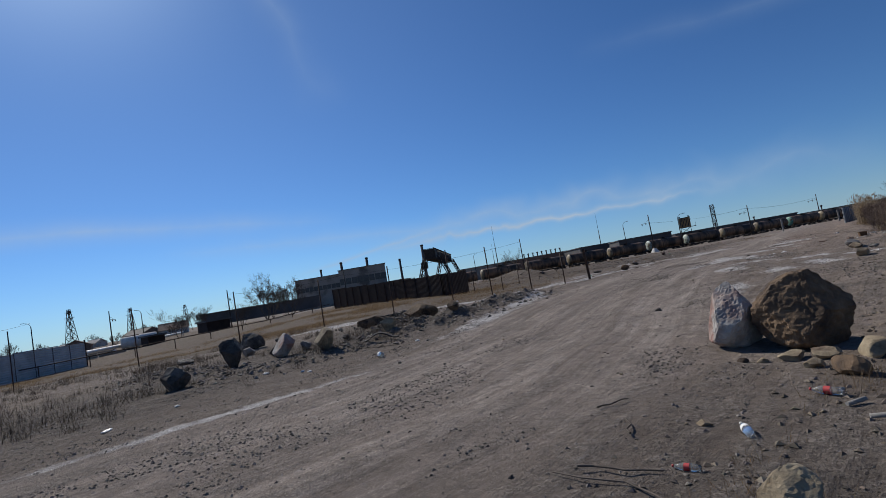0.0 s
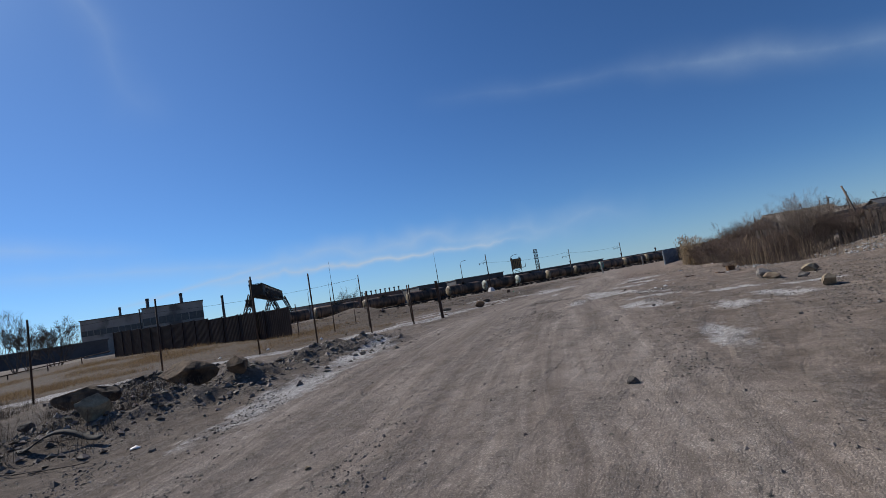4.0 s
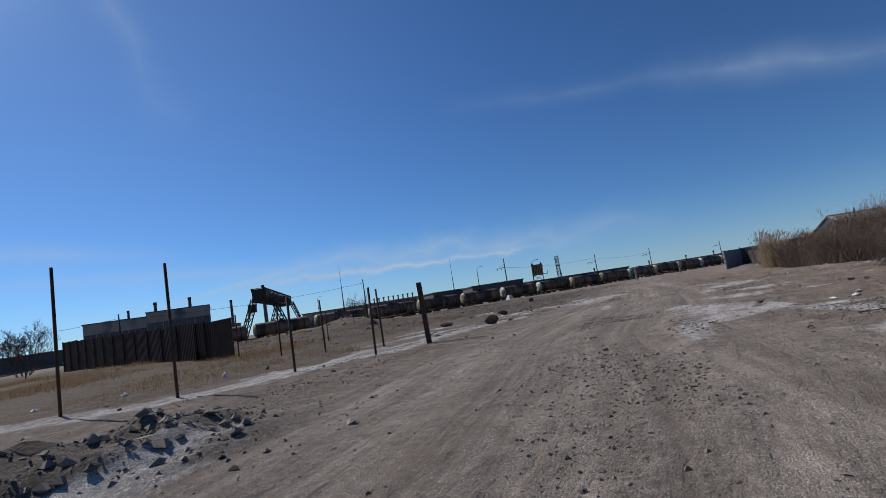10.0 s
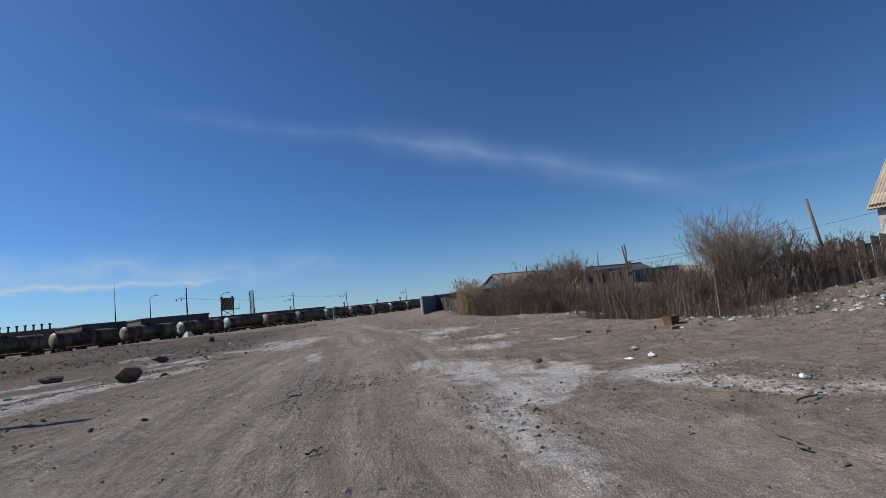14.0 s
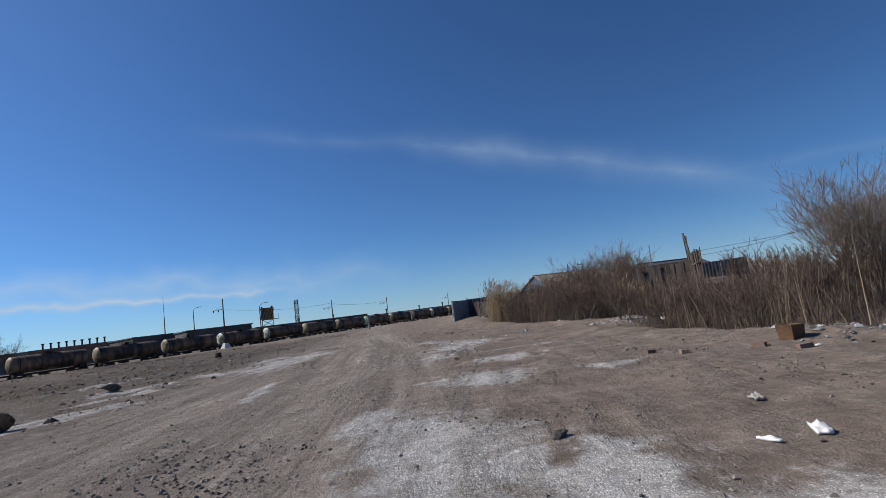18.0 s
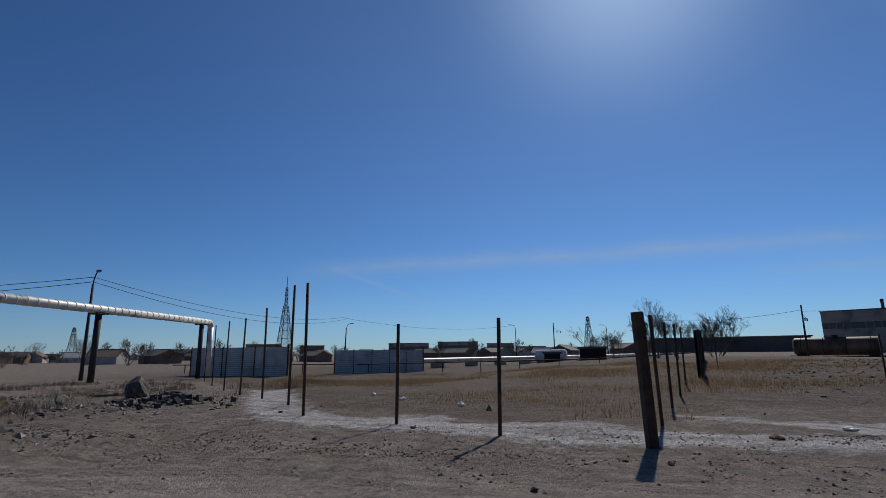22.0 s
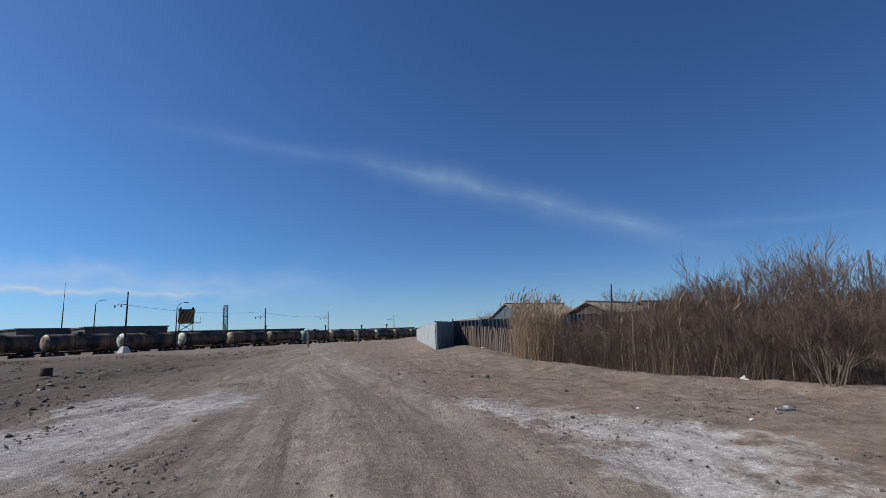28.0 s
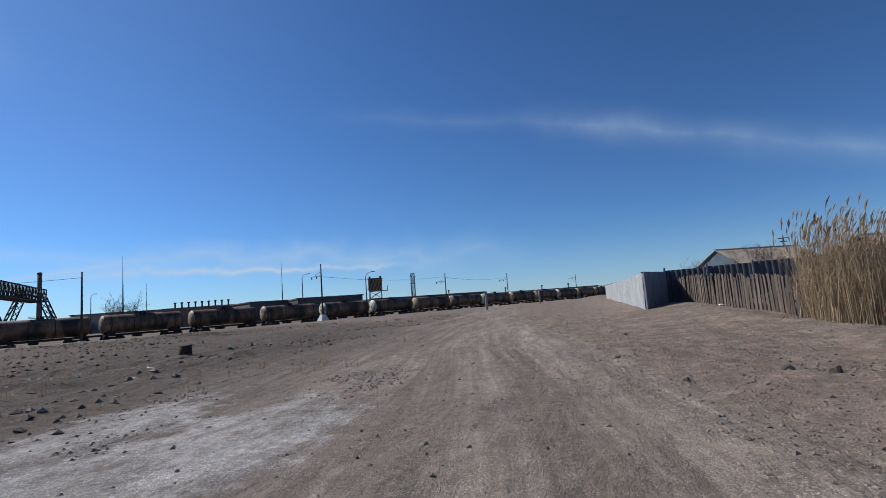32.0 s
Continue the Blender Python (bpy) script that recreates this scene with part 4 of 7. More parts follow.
# ---------------------------------------------------------------- buildings
def block(name, a, b, depth, h, label, category, mat, windows=0, wz=0.5, wh=0.25, roof_mat=None, z=None, kind="", group=""):
    """A flat-roofed building whose front runs from a to b; its depth lies to the left of that way."""
    a, b = Vector((*a, 0)), Vector((*b, 0))
    d = b - a
    length = d.length
    turn = math.degrees(math.atan2(d.y, d.x))
    zz = min(ground_z(a.x, a.y), ground_z(b.x, b.y)) - 0.3 if z is None else z
    t = thing(name, pose(a.x, a.y, zz, 0, 0, turn), label, category, group, kind)
    wall = Geo().box((length / 2, depth / 2, h / 2), (length, depth, h))
    part("wall", wall, mat, t)
    part("roof", Geo().box((length / 2, depth / 2, h + 0.15), (length + 0.6, depth + 0.6, 0.3)), roof_mat or M_FACADE2, t)
    for k in range(windows):
        w = length / windows
        frame_ob = part("window", Geo().box((w * (k + 0.5), -0.03, h * wz), (w * 0.94, 0.10, h * wh)), M_GLASS, t)
        part("mullion", Geo().box((w * (k + 0.5), -0.10, h * wz), (0.12, 0.06, h * wh)), M_FACADE, frame_ob)
    return t


def along(az, r, eye=(-2.8, 11.0)):
    v = way(az)
    return (eye[0] + v.x * r, eye[1] + v.y * r)


# factory hall with a lower and a higher part, and its chimneys
block("factory_hall", along(64.9, 225), along(59.9, 222), 30, 14.0, "long grey panelled factory hall with a window band", "factory", M_FACADE, 5, 0.66, 0.14)
block("factory_hall", along(59.9, 221), along(54.4, 220), 30, 15.4, "higher grey factory hall with wide dark windows", "factory", M_FACADE, 4, 0.66, 0.18)
block("annex", along(55.2, 212), along(52.9, 208), 12, 6.5, "low brick annex beside the factory", "building", M_BRICK, 3, 0.5, 0.3)


def chimney(az, r, h, rad, words, eye=(-2.8, 11.0)):
    x, y = along(az, r, eye)
    t = thing("chimney_stack", on_ground(x, y, 0, 0.2), words, "chimney", "factory chimneys")
    part("shaft", Geo().rod((0, 0, 0), (0, 0, h), rad, rad * 0.75, 12), M_FACADE2, t)
    part("rim", Geo().rod((0, 0, h - 0.9), (0, 0, h + 0.2), rad * 0.86, rad * 0.86, 12), M_DARKIRON, t)


chimney(49.3, 330, 30, 1.2, "tall grey chimney with white smoke")
chimney(59.2, 262, 22, 0.9, "dark chimney behind the factory roof")
chimney(56.2, 262, 22.5, 0.9, "dark chimney behind the factory roof")
chimney(52.4, 250, 18, 0.7, "slim dark chimney beside the factory")
chimney(61.5, 280, 21, 0.7, "thin dark chimney far off")

block("long_shed", along(31.2, 190), along(21.7, 205), 25, 6.0, "long low dark industrial shed behind the train", "industrial shed", M_FACADE2, 0)
block("long_shed", along(45.5, 230), along(31.5, 230), 25, 6.5, "long low dark industrial shed behind the train", "industrial shed", M_FACADE, 0)
block("long_shed", along(21.0, 240), along(10.0, 260), 25, 5.4, "long low dark industrial shed behind the train", "industrial shed", M_FACADE2, 0)
block("long_shed", along(12.0, 300), along(-1.0, 310), 25, 5.0, "long low grey industrial shed behind the train", "industrial shed", M_FACADE, 0)
block("workshop", along(26.8, 175), along(21.2, 180), 16, 5.7, "dark flat-roofed workshop with a high parapet", "workshop", M_FACADE2, 4, 0.6, 0.2)
pipes = thing("vent_pipe_row", pose(*along(38.0, 215), 0, 0, 0, 30), "row of short dark vent pipes on a roof", "vent pipes")
part("roof_slab", Geo().box((9, 0, 3.1), (22, 6, 6.2)), M_BRICK, pipes)
for k in range(9):
    part("vent_pipe", Geo().rod((2.0 * k + 1, 0, 6.2), (2.0 * k + 1, 0, 7.6), 0.25, n=8).rod((2.0 * k + 1, 0, 7.6), (2.0 * k + 1, 0, 8.0), 0.42, n=8), M_DARKIRON, pipes)
for az, r, h in ((17, 230, 6.6), (13.5, 235, 6.2), (8, 250, 6.0), (4.5, 255, 5.8), (2, 258, 5.8)):
    x, y = along(az, r)
    vt = thing("roof_vent", on_ground(x, y, 0, 0.2), "dark roof vent cowl above the sheds", "roof vent", "roof vents")
    part("duct", Geo().rod((0, 0, 0), (0, 0, h), 0.25, n=8), M_DARKIRON, vt)
    part("cowl", Geo().rod((0, 0, h), (0, 0, h + 0.5), 0.5, 0.35, 8), M_DARKIRON, vt)

# the town far off to the south-west, seen past the gates
EYE21 = (-5.8, 29.4)
for a, b, r, h, words, mat, nw in ((112, 107.5, 420, 10.5, "pale apartment block of five storeys far off", M_FACADE, 14), (106.5, 102, 430, 11.5, "pale apartment block of five storeys far off", M_FACADE, 14),
                                   (101, 98, 440, 10, "grey apartment block far off", M_FACADE, 9), (97.5, 94.5, 430, 7, "low grey building far off", M_FACADE, 8), (127, 123.5, 300, 8, "brown brick building behind the gate", M_BRICK, 6), (121.6, 119, 320, 7.5, "brown brick building far off", M_BRICK, 6),
                                   (145, 138, 260, 3.5, "row of low whitewashed cottages far off", M_FARROOF, 6), (150.5, 146.5, 240, 3.2, "low whitewashed cottages far off", M_FARROOF, 5), (136, 132, 330, 6.5, "pale two-storey house far off", M_FARROOF, 6), (93.8, 90.5, 300, 4, "low grey sheds far off", M_FACADE2, 5)):
    block("town_building", along(a, r, EYE21), along(b, r, EYE21), 12, h, words, "building", mat, nw, 0.55, 0.4, M_BRICK, group="far town")
WEST = (3.2, -0.8)
block("low_wall", along(72.5, 150, WEST), along(60.5, 155, WEST), 0.4, 3.2, "long dark concrete yard wall beyond the field", "wall", M_FACADE2, z=0.9)
block("steel_shed", (-85.7, 28.4), (-85.7, 32.2), 5, 2.25, "dark brown steel container beyond the field", "container", M_FENCEBROWN, z=-0.4)
block("green_hut", along(94.8, 92, (-5.7, 29.8)), along(93.1, 92, (-5.7, 29.8)), 4, 1.7, "small dark green hut beyond the field", "hut", M_FENCEBROWN, z=-0.6)
for az in (78.65, 77.2):
    x, y = along(az, 112, WEST)
    tk = thing("storage_tank", on_ground(x, y, -12, 0.1), "white lying storage tank on saddles", "storage tank", "white tanks beyond the field")
    part("tank", Geo().lathe([(-1.6, 0.01), (-1.55, 0.9), (-1.3, 1.15), (1.3, 1.15), (1.55, 0.9), (1.6, 0.01)], 18), M_WHITEBLOCK, tk, at=pose(0, 0, 1.5))
    for s in (-1, 1):
        part("saddle", Geo().box((0, s, 0.3), (1.6, 0.3, 0.8)), M_CONCRETE, tk)


def gable_house(m, length, width, eave, ridge, label, wall_mat, roof_mat, gable_mat=None, detail=False, group=""):
    """Local x along the ridge; the origin at the middle of the base."""
    t = thing("house", m, label, "house", group)
    hl, hw = length / 2, width / 2
    part("wall", Geo().box((0, 0, eave / 2), (length, width, eave)), wall_mat, t)
    for s in (-1, 1):
        part("gable", Geo().add([(s * hl, -hw, eave), (s * hl, hw, eave), (s * hl, 0, ridge - 0.05), (s * (hl - 0.2), -hw, eave), (s * (hl - 0.2), hw, eave), (s * (hl - 0.2), 0, ridge - 0.05)], [(0, 1, 2), (5, 4, 3), (0, 2, 5, 3), (1, 4, 5, 2), (0, 3, 4, 1)]), gable_mat or wall_mat, t)
    for s in (-1, 1):
        over = 0.35
        slope = Vector((0, s * (hw + over), eave - (ridge - eave) * over / hw)) - Vector((0, 0, ridge))
        rows, per = (4, int(length / 0.95)) if detail else (1, 1)
        slab = part("roof", Geo().add([(-hl - 0.3, 0, ridge), (hl + 0.3, 0, ridge), (hl + 0.3, slope.y, ridge + slope.z), (-hl - 0.3, slope.y, ridge + slope.z), (-hl - 0.3, 0, ridge - 0.08), (hl + 0.3, 0, ridge - 0.08), (hl + 0.3, slope.y, ridge + slope.z - 0.08), (-hl - 0.3, slope.y, ridge + slope.z - 0.08)], [(0, 1, 2, 3) if s < 0 else (3, 2, 1, 0), (4, 7, 6, 5) if s < 0 else (5, 6, 7, 4), (0, 4, 5, 1), (2, 6, 7, 3), (1, 5, 6, 2), (0, 3, 7, 4)]), roof_mat, t)
        if detail:
            w = (length + 0.6) / per
            sl = slope.length / rows
            up = Vector((1, 0, 0)).cross(slope.normalized())
            if up.z < 0:
                up = -up
            n = 28
            pts, faces = [], []
            for e in range(2):
                for k in range(n + 1):
                    wave = 0.026 * math.sin(2 * math.pi * 7 * k / n)
                    p = slope.normalized() * (sl * 1.06 * e) + up * (0.045 + wave - 0.03 * e + 0.03)
                    pts.append((w * (k / n - 0.5), p.y, p.z))
            for k in range(n):
                faces.append((k, k + 1, n + 2 + k, n + 1 + k))
            g = Geo().add(pts, faces)
            g.add([(p[0], p[1] - up.y * 0.02, p[2] - up.z * 0.02) for p in pts], [tuple(reversed(f)) for f in faces])
            me = g.mesh("roof_sheet", roof_mat)
            for r in range(rows):
                for k in range(per):
                    o = slope.normalized() * (sl * r)
                    part("roof_sheet", me, roof_mat, slab, at=pose(-hl - 0.3 + w * (k + 0.5), o.y, ridge + o.z + rnd.uniform(-0.012, 0.012), rnd.uniform(-0.6, 0.6), rnd.uniform(-0.5, 0.5), rnd.uniform(-0.8, 0.8)))
    part("ridge_cap", Geo().rod((-hl - 0.3, 0, ridge + 0.03), (hl + 0.3, 0, ridge + 0.03), 0.09, n=8), roof_mat, t)
    return t


ra, rb = Vector((22.5, 48.8)), Vector((25.6, 41.3))
mid, dr = (ra + rb) / 2, (rb - ra)
HB = 1.65
house = gable_house(pose(mid.x, mid.y, HB, 0, 0, math.degrees(math.atan2(dr.y, dr.x))), 8.4, 6.6, 2.55, 5.5, "old white plastered house with a sagging corrugated roof", M_PLASTER, M_ASBESTOS, M_OLDWOOD, True)
for xw, wide in ((1.2, 0.9), (3.2, 0.8)):
    wob = part("window", Geo().box((xw, -3.32, 1.5), (wide, 0.08, 1.1)), M_GLASS, house)
    part("window_frame", Geo().box((xw, -3.36, 2.08), (wide + 0.2, 0.1, 0.1)).box((xw, -3.36, 0.92), (wide + 0.2, 0.1, 0.1)).box((xw - wide / 2 - 0.05, -3.36, 1.5), (0.1, 0.1, 1.1)).box((xw + wide / 2 + 0.05, -3.36, 1.5), (0.1, 0.1, 1.1)).box((xw, -3.36, 1.5), (0.06, 0.1, 1.1)), M_WHITE, wob)
# the roof is uncut: a black block paints the shade inside a hole
part("roof_hole", Geo().box((-2.6, -2.2, 3.62), (0.62, 0.5, 0.40), Matrix.Rotation(radians(42), 3, "X")), M_BLACK, house, "black block painted as the shade inside a roof hole")
chim = part("chimney", Geo().box((1.35, -1.9, 4.1), (0.55, 0.5, 1.0)), M_BRICK, house, "small brick chimney base")
part("flue_pipe", Geo().rod((1.35, -1.9, 4.5), (1.3, -1.9, 6.0), 0.16, n=10), M_RUSTPOST, chim, "rusty flue pipe")
part("fascia", Geo().box((0, -3.58, 2.35), (8.8, 0.08, 0.22)), M_OLDWOOD, house)

gable_house(pose(15.1, 121.0, 0.6, 0, 0, 28), 13, 9, 2.6, 5.0, "house with a pale roof and a blue-grey gable", M_BLUEPLASTER, M_ASBESTOS, M_BLUEPLASTER, group="houses behind the reeds")
gable_house(pose(13.3, 87.9, 0.4, 0, 0, 35), 8, 7, 1.9, 3.4, "low house with a tan roof and a brown gable", M_PLASTER, M_ASBESTOS, M_OLDWOOD, group="houses behind the reeds")
gable_house(pose(24.5, 96.0, 0.1, 0, 0, 20), 10, 8, 2.2, 4.0, "house with a dull grey corrugated roof", M_PLASTER, M_FACADE2, M_OLDWOOD, group="houses behind the reeds")
block("low_outbuilding", (10.0, 73.3), (14.8, 71.4), 4, 1.75, "low grey flat-roofed outbuilding behind the bushes", "outbuilding", M_CONCRETE, 2, 0.55, 0.3)
sm = thing("slag_hill", pose(150, 420, -1, 0, 0, 20), "long bare tan hill far behind the houses", "hill", kind="structure")
hill = Geo()
pts, faces = [], []
for j in range(9):
    for k in range(41):
        u, v = k / 40, j / 8
        zz = 16 * math.sin(math.pi * u) ** 0.5 * (1 - v) * (0.9 + 0.1 * math.sin(9 * u))
        pts.append((-170 + 340 * u, -35 * v, zz))
for j in range(8):
    for k in range(40):
        a = j * 41 + k
        faces.append((a, a + 41, a + 42, a + 1))
part("hill_slope", hill.add(pts, faces, True), surface("bare tan hillside", (0.22, 0.18, 0.14), (0.33, 0.28, 0.22), 0.05, 0.95, 0, 0, 1), sm)

# ---------------------------------------------------------------- fence posts by the road


def fence_post(x, y, h, r=0.035, lean=(0, 0), square=False, words="thin rusty steel fence post standing in dry ground", group="rusty posts by the road"):
    z = ground_z(x, y)
    g = Geo()
    if square:
        g.box((0, 0, h / 2 - 0.15), (r * 2, r * 2, h + 0.3))
    else:
        g.rod((0, 0, -0.3), (0, 0, h), r, n=8)
    ob = part("fence_post", g, M_RUSTPOST)
    ob.matrix_basis = pose(x, y, z, lean[0], lean[1], 20)
    return tagged(ob, words, "fence post", group)


for x, y, h in ((-14.92, 28.17, 2.05), (-15.9, 25.85, 2.05), (-16.85, 23.1, 3.2), (-18.7, 21.5, 3.4), (-21.3, 18.8, 3.15), (-24.3, 15.6, 3.2), (-28.0, 11.8, 3.5), (-32.6, 7.2, 3.7), (-38.5, 1.5, 3.7)):
    fence_post(x, y, h, 0.036, (rnd.uniform(-1, 1), rnd.uniform(-1, 1)))
fence_post(-14.53, 30.62, 2.1, 0.075, (1.0, -1.6), True, "thick square rusty steel corner post, leaning slightly")
for x, y, h in ((-16.8, 31.05, 2.15), (-20.4, 31.75, 2.2), (-23.9, 32.5, 2.3), (-28.0, 33.35, 2.3)):
    fence_post(x, y, h, 0.036, (rnd.uniform(-1.5, 1.5), rnd.uniform(-1.5, 1.5)))
for x, y in ((-28, 40), (-36, 52), (-44, 38)):
    fence_post(x, y, 1.9, 0.03, (1, 1), False, "short rusty post in the dry field", "posts in the field")

bf = thing("sheet_fence", pose(0, 0, 0), "long dark brown sheet-metal fence across the dry field", "metal fence")
FENCE = [(-66.5, 41.6, 1.25, 3.45), (-55.5, 39.4, 1.1, 3.05), (-45, 37.3, 1.0, 2.75), (-34.0, 34.9, 0.8, 2.4), (-36.5, 35.6, 0.9, 2.5), (-29.6, 34.3, 1.0, 2.3)]
for k, (p, q) in enumerate(zip(FENCE, FENCE[1:])):
    if k == 3:
        continue
    n = max(1, round(math.hypot(q[0] - p[0], q[1] - p[1]) / 3))
    for j in range(n):
        u, v = j / n, (j + 1) / n
        a = [p[i] + (q[i] - p[i]) * u for i in range(4)]
        b = [p[i] + (q[i] - p[i]) * v for i in range(4)]
        part("fence_sheet", Geo().corrugated(a[:2], b[:2], min(ground_z(*a[:2]), ground_z(*b[:2])) - 0.15, (a[3] + b[3]) / 2 + rnd.uniform(-0.05, 0.05), 0.25, 0.03), M_FENCEBROWN, bf)
        part("fence_upright", Geo().box((a[0], a[1], (a[3] + ground_z(*a[:2])) / 2 - 0.1), (0.1, 0.1, a[3] - ground_z(*a[:2]) + 0.3)), M_RUSTPOST, bf)

# low pipe on stubs along the far side of the field
lp = thing("ground_pipe", pose(0, 0, 0), "thin dark pipe on low stubs beyond the dry field", "pipe")
LINE = [(-62, -24, 0.2), (-62, 4, 0.2), (-66, 30, 0.6), (-72, 44, 1.3)]
part("pipe_run", Geo().path(LINE, 0.06, 8), M_RUSTPOST, lp)
for k in range(15):
    y = -22 + 4.4 * k
    x = float(np.interp(y, [p[1] for p in LINE], [p[0] for p in LINE]))
    zz = float(np.interp(y, [p[1] for p in LINE], [p[2] for p in LINE]))
    g0 = ground_z(x, y)
    part("stub", Geo().box((x, y, (g0 + zz) / 2 - 0.1), (0.09, 0.09, zz - g0 + 0.2)), M_RUSTPOST, lp)
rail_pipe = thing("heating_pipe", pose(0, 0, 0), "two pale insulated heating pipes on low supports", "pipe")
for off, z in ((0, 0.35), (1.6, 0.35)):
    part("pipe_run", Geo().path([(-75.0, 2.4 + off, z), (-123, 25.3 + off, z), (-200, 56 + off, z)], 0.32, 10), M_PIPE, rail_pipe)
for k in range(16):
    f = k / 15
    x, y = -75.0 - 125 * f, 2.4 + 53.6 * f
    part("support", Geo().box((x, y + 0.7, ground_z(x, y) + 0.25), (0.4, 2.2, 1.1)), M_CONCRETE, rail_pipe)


# ---------------------------------------------------------------- gates, overhead pipe and heap to the south-west
def panel_gate(pts, z0, z1, panels, words):
    t = thing("sheet_gate", pose(0, 0, 0), words, "metal fence", "grey sheet gates")
    for k in range(panels):
        u, v = k / panels, (k + 1) / panels
        a = (pts[0][0] + (pts[1][0] - pts[0][0]) * u, pts[0][1] + (pts[1][1] - pts[0][1]) * u)
        b = (pts[0][0] + (pts[1][0] - pts[0][0]) * v, pts[0][1] + (pts[1][1] - pts[0][1]) * v)
        part("gate_sheet", Geo().corrugated(a, b, z0, z1, 0.22, 0.03, 0.012, False), M_ZINC2, t)
        part("gate_post", Geo().box((a[0], a[1] - 0.06, (z0 + z1) / 2 - 0.1), (0.10, 0.10, z1 - z0 + 0.4)), M_RUSTPOST, t)
    part("gate_post", Geo().box((pts[1][0], pts[1][1] - 0.06, (z0 + z1) / 2 - 0.05), (0.16, 0.16, z1 - z0 + 0.7)), M_RUSTPOST, t)


panel_gate(((-54.3, -14.1), (-54.6, -1.65)), -1.05, 2.26, 3, "grey ribbed sheet gate wing on dark posts")
panel_gate(((-60.1, 1.05), (-68.2, 9.3)), -1.05, 1.86, 5, "grey ribbed sheet fence on dark posts")

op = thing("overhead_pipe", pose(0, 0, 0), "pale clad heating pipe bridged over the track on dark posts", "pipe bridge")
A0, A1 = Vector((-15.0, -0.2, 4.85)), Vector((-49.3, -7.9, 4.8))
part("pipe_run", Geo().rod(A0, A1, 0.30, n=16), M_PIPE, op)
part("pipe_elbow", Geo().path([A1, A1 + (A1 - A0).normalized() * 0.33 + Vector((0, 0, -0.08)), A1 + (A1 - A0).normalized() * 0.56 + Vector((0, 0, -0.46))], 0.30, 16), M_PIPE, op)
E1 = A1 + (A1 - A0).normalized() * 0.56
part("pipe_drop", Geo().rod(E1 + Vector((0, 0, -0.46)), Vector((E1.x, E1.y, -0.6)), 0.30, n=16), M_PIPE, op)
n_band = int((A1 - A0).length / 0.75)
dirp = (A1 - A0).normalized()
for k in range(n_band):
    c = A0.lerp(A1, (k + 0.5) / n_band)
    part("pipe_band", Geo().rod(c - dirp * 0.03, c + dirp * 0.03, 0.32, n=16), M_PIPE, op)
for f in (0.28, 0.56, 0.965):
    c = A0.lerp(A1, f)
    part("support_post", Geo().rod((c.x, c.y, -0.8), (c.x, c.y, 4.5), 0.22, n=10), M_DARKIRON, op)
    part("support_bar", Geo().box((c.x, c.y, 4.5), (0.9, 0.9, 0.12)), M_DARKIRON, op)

# ---------------------------------------------------------------- shed, board fences and sheet fences on the right
wall_m = thing("sheet_fence", pose(0, 0, 0), "long pale grey corrugated sheet fence", "metal fence")
for k in range(19):
    y0, y1 = 71.1 + 2.4 * k, 71.1 + 2.4 * (k + 1)
    zb = ground_z(-5.8, y0)
    part("fence_sheet", Geo().corrugated((-5.85 + 0.018 * (y0 - 71.1), y0), (-5.85 + 0.018 * (y1 - 71.1), y1), zb - 0.2, 1.98, 0.2, 0.03), M_ZINC2, wall_m)
front = thing("sheet_fence", pose(0, 0, 0), "blue-grey corrugated sheet fence corner", "metal fence")
for k in range(3):
    a = (-5.85 + 0.47 * k, 71.05 + 0.93 * k)
    b = (-5.85 + 0.47 * (k + 1), 71.05 + 0.93 * (k + 1))
    part("fence_sheet", Geo().corrugated(b, a, ground_z(*a) - 0.2, 2.02, 0.24, 0.09), M_ZINC, front)
part("cap_rail", Geo().box((-5.15, 72.45, 2.03), (0.10, 3.1, 0.05), Matrix.Rotation(radians(-27), 3, "Z")), M_DARKIRON, front)
darkf = thing("sheet_fence", pose(0, 0, 0), "dark blue-grey profiled sheet fence behind the boards", "metal fence")
for k in range(12):
    a = (-4.4 + 1.9 * k, 73.9 - 0.55 * k)
    b = (-4.4 + 1.9 * (k + 1), 73.9 - 0.55 * (k + 1))
    part("fence_sheet", Geo().corrugated(b, a, 0.2, 2.1 + 0.03 * k, 0.25, 0.035), M_DARKBLUE, darkf)
    part("fence_upright", Geo().box((a[0], a[1] - 0.08, 1.3), (0.08, 0.08, 1.9)), M_ZINC, darkf)

BOARD = {}


def board_mesh(h, w):
    key = (round(h, 1), round(w, 2))
    if key not in BOARD:
        g = Geo()
        g.add([(-w / 2, -0.013, 0), (w / 2, -0.013, 0), (w / 2, 0.013, 0), (-w / 2, 0.013, 0), (-w / 2 * 0.96, -0.013, h), (w / 2 * 0.9, -0.013, h - 0.05), (w / 2 * 0.9, 0.013, h - 0.05), (-w / 2 * 0.96, 0.013, h)],
              [(3, 2, 1, 0), (4, 5, 6, 7), (0, 1, 5, 4), (1, 2, 6, 5), (2, 3, 7, 6), (3, 0, 4, 7)])
        BOARD[key] = g.mesh("board", M_OLDWOOD)
    return BOARD[key]


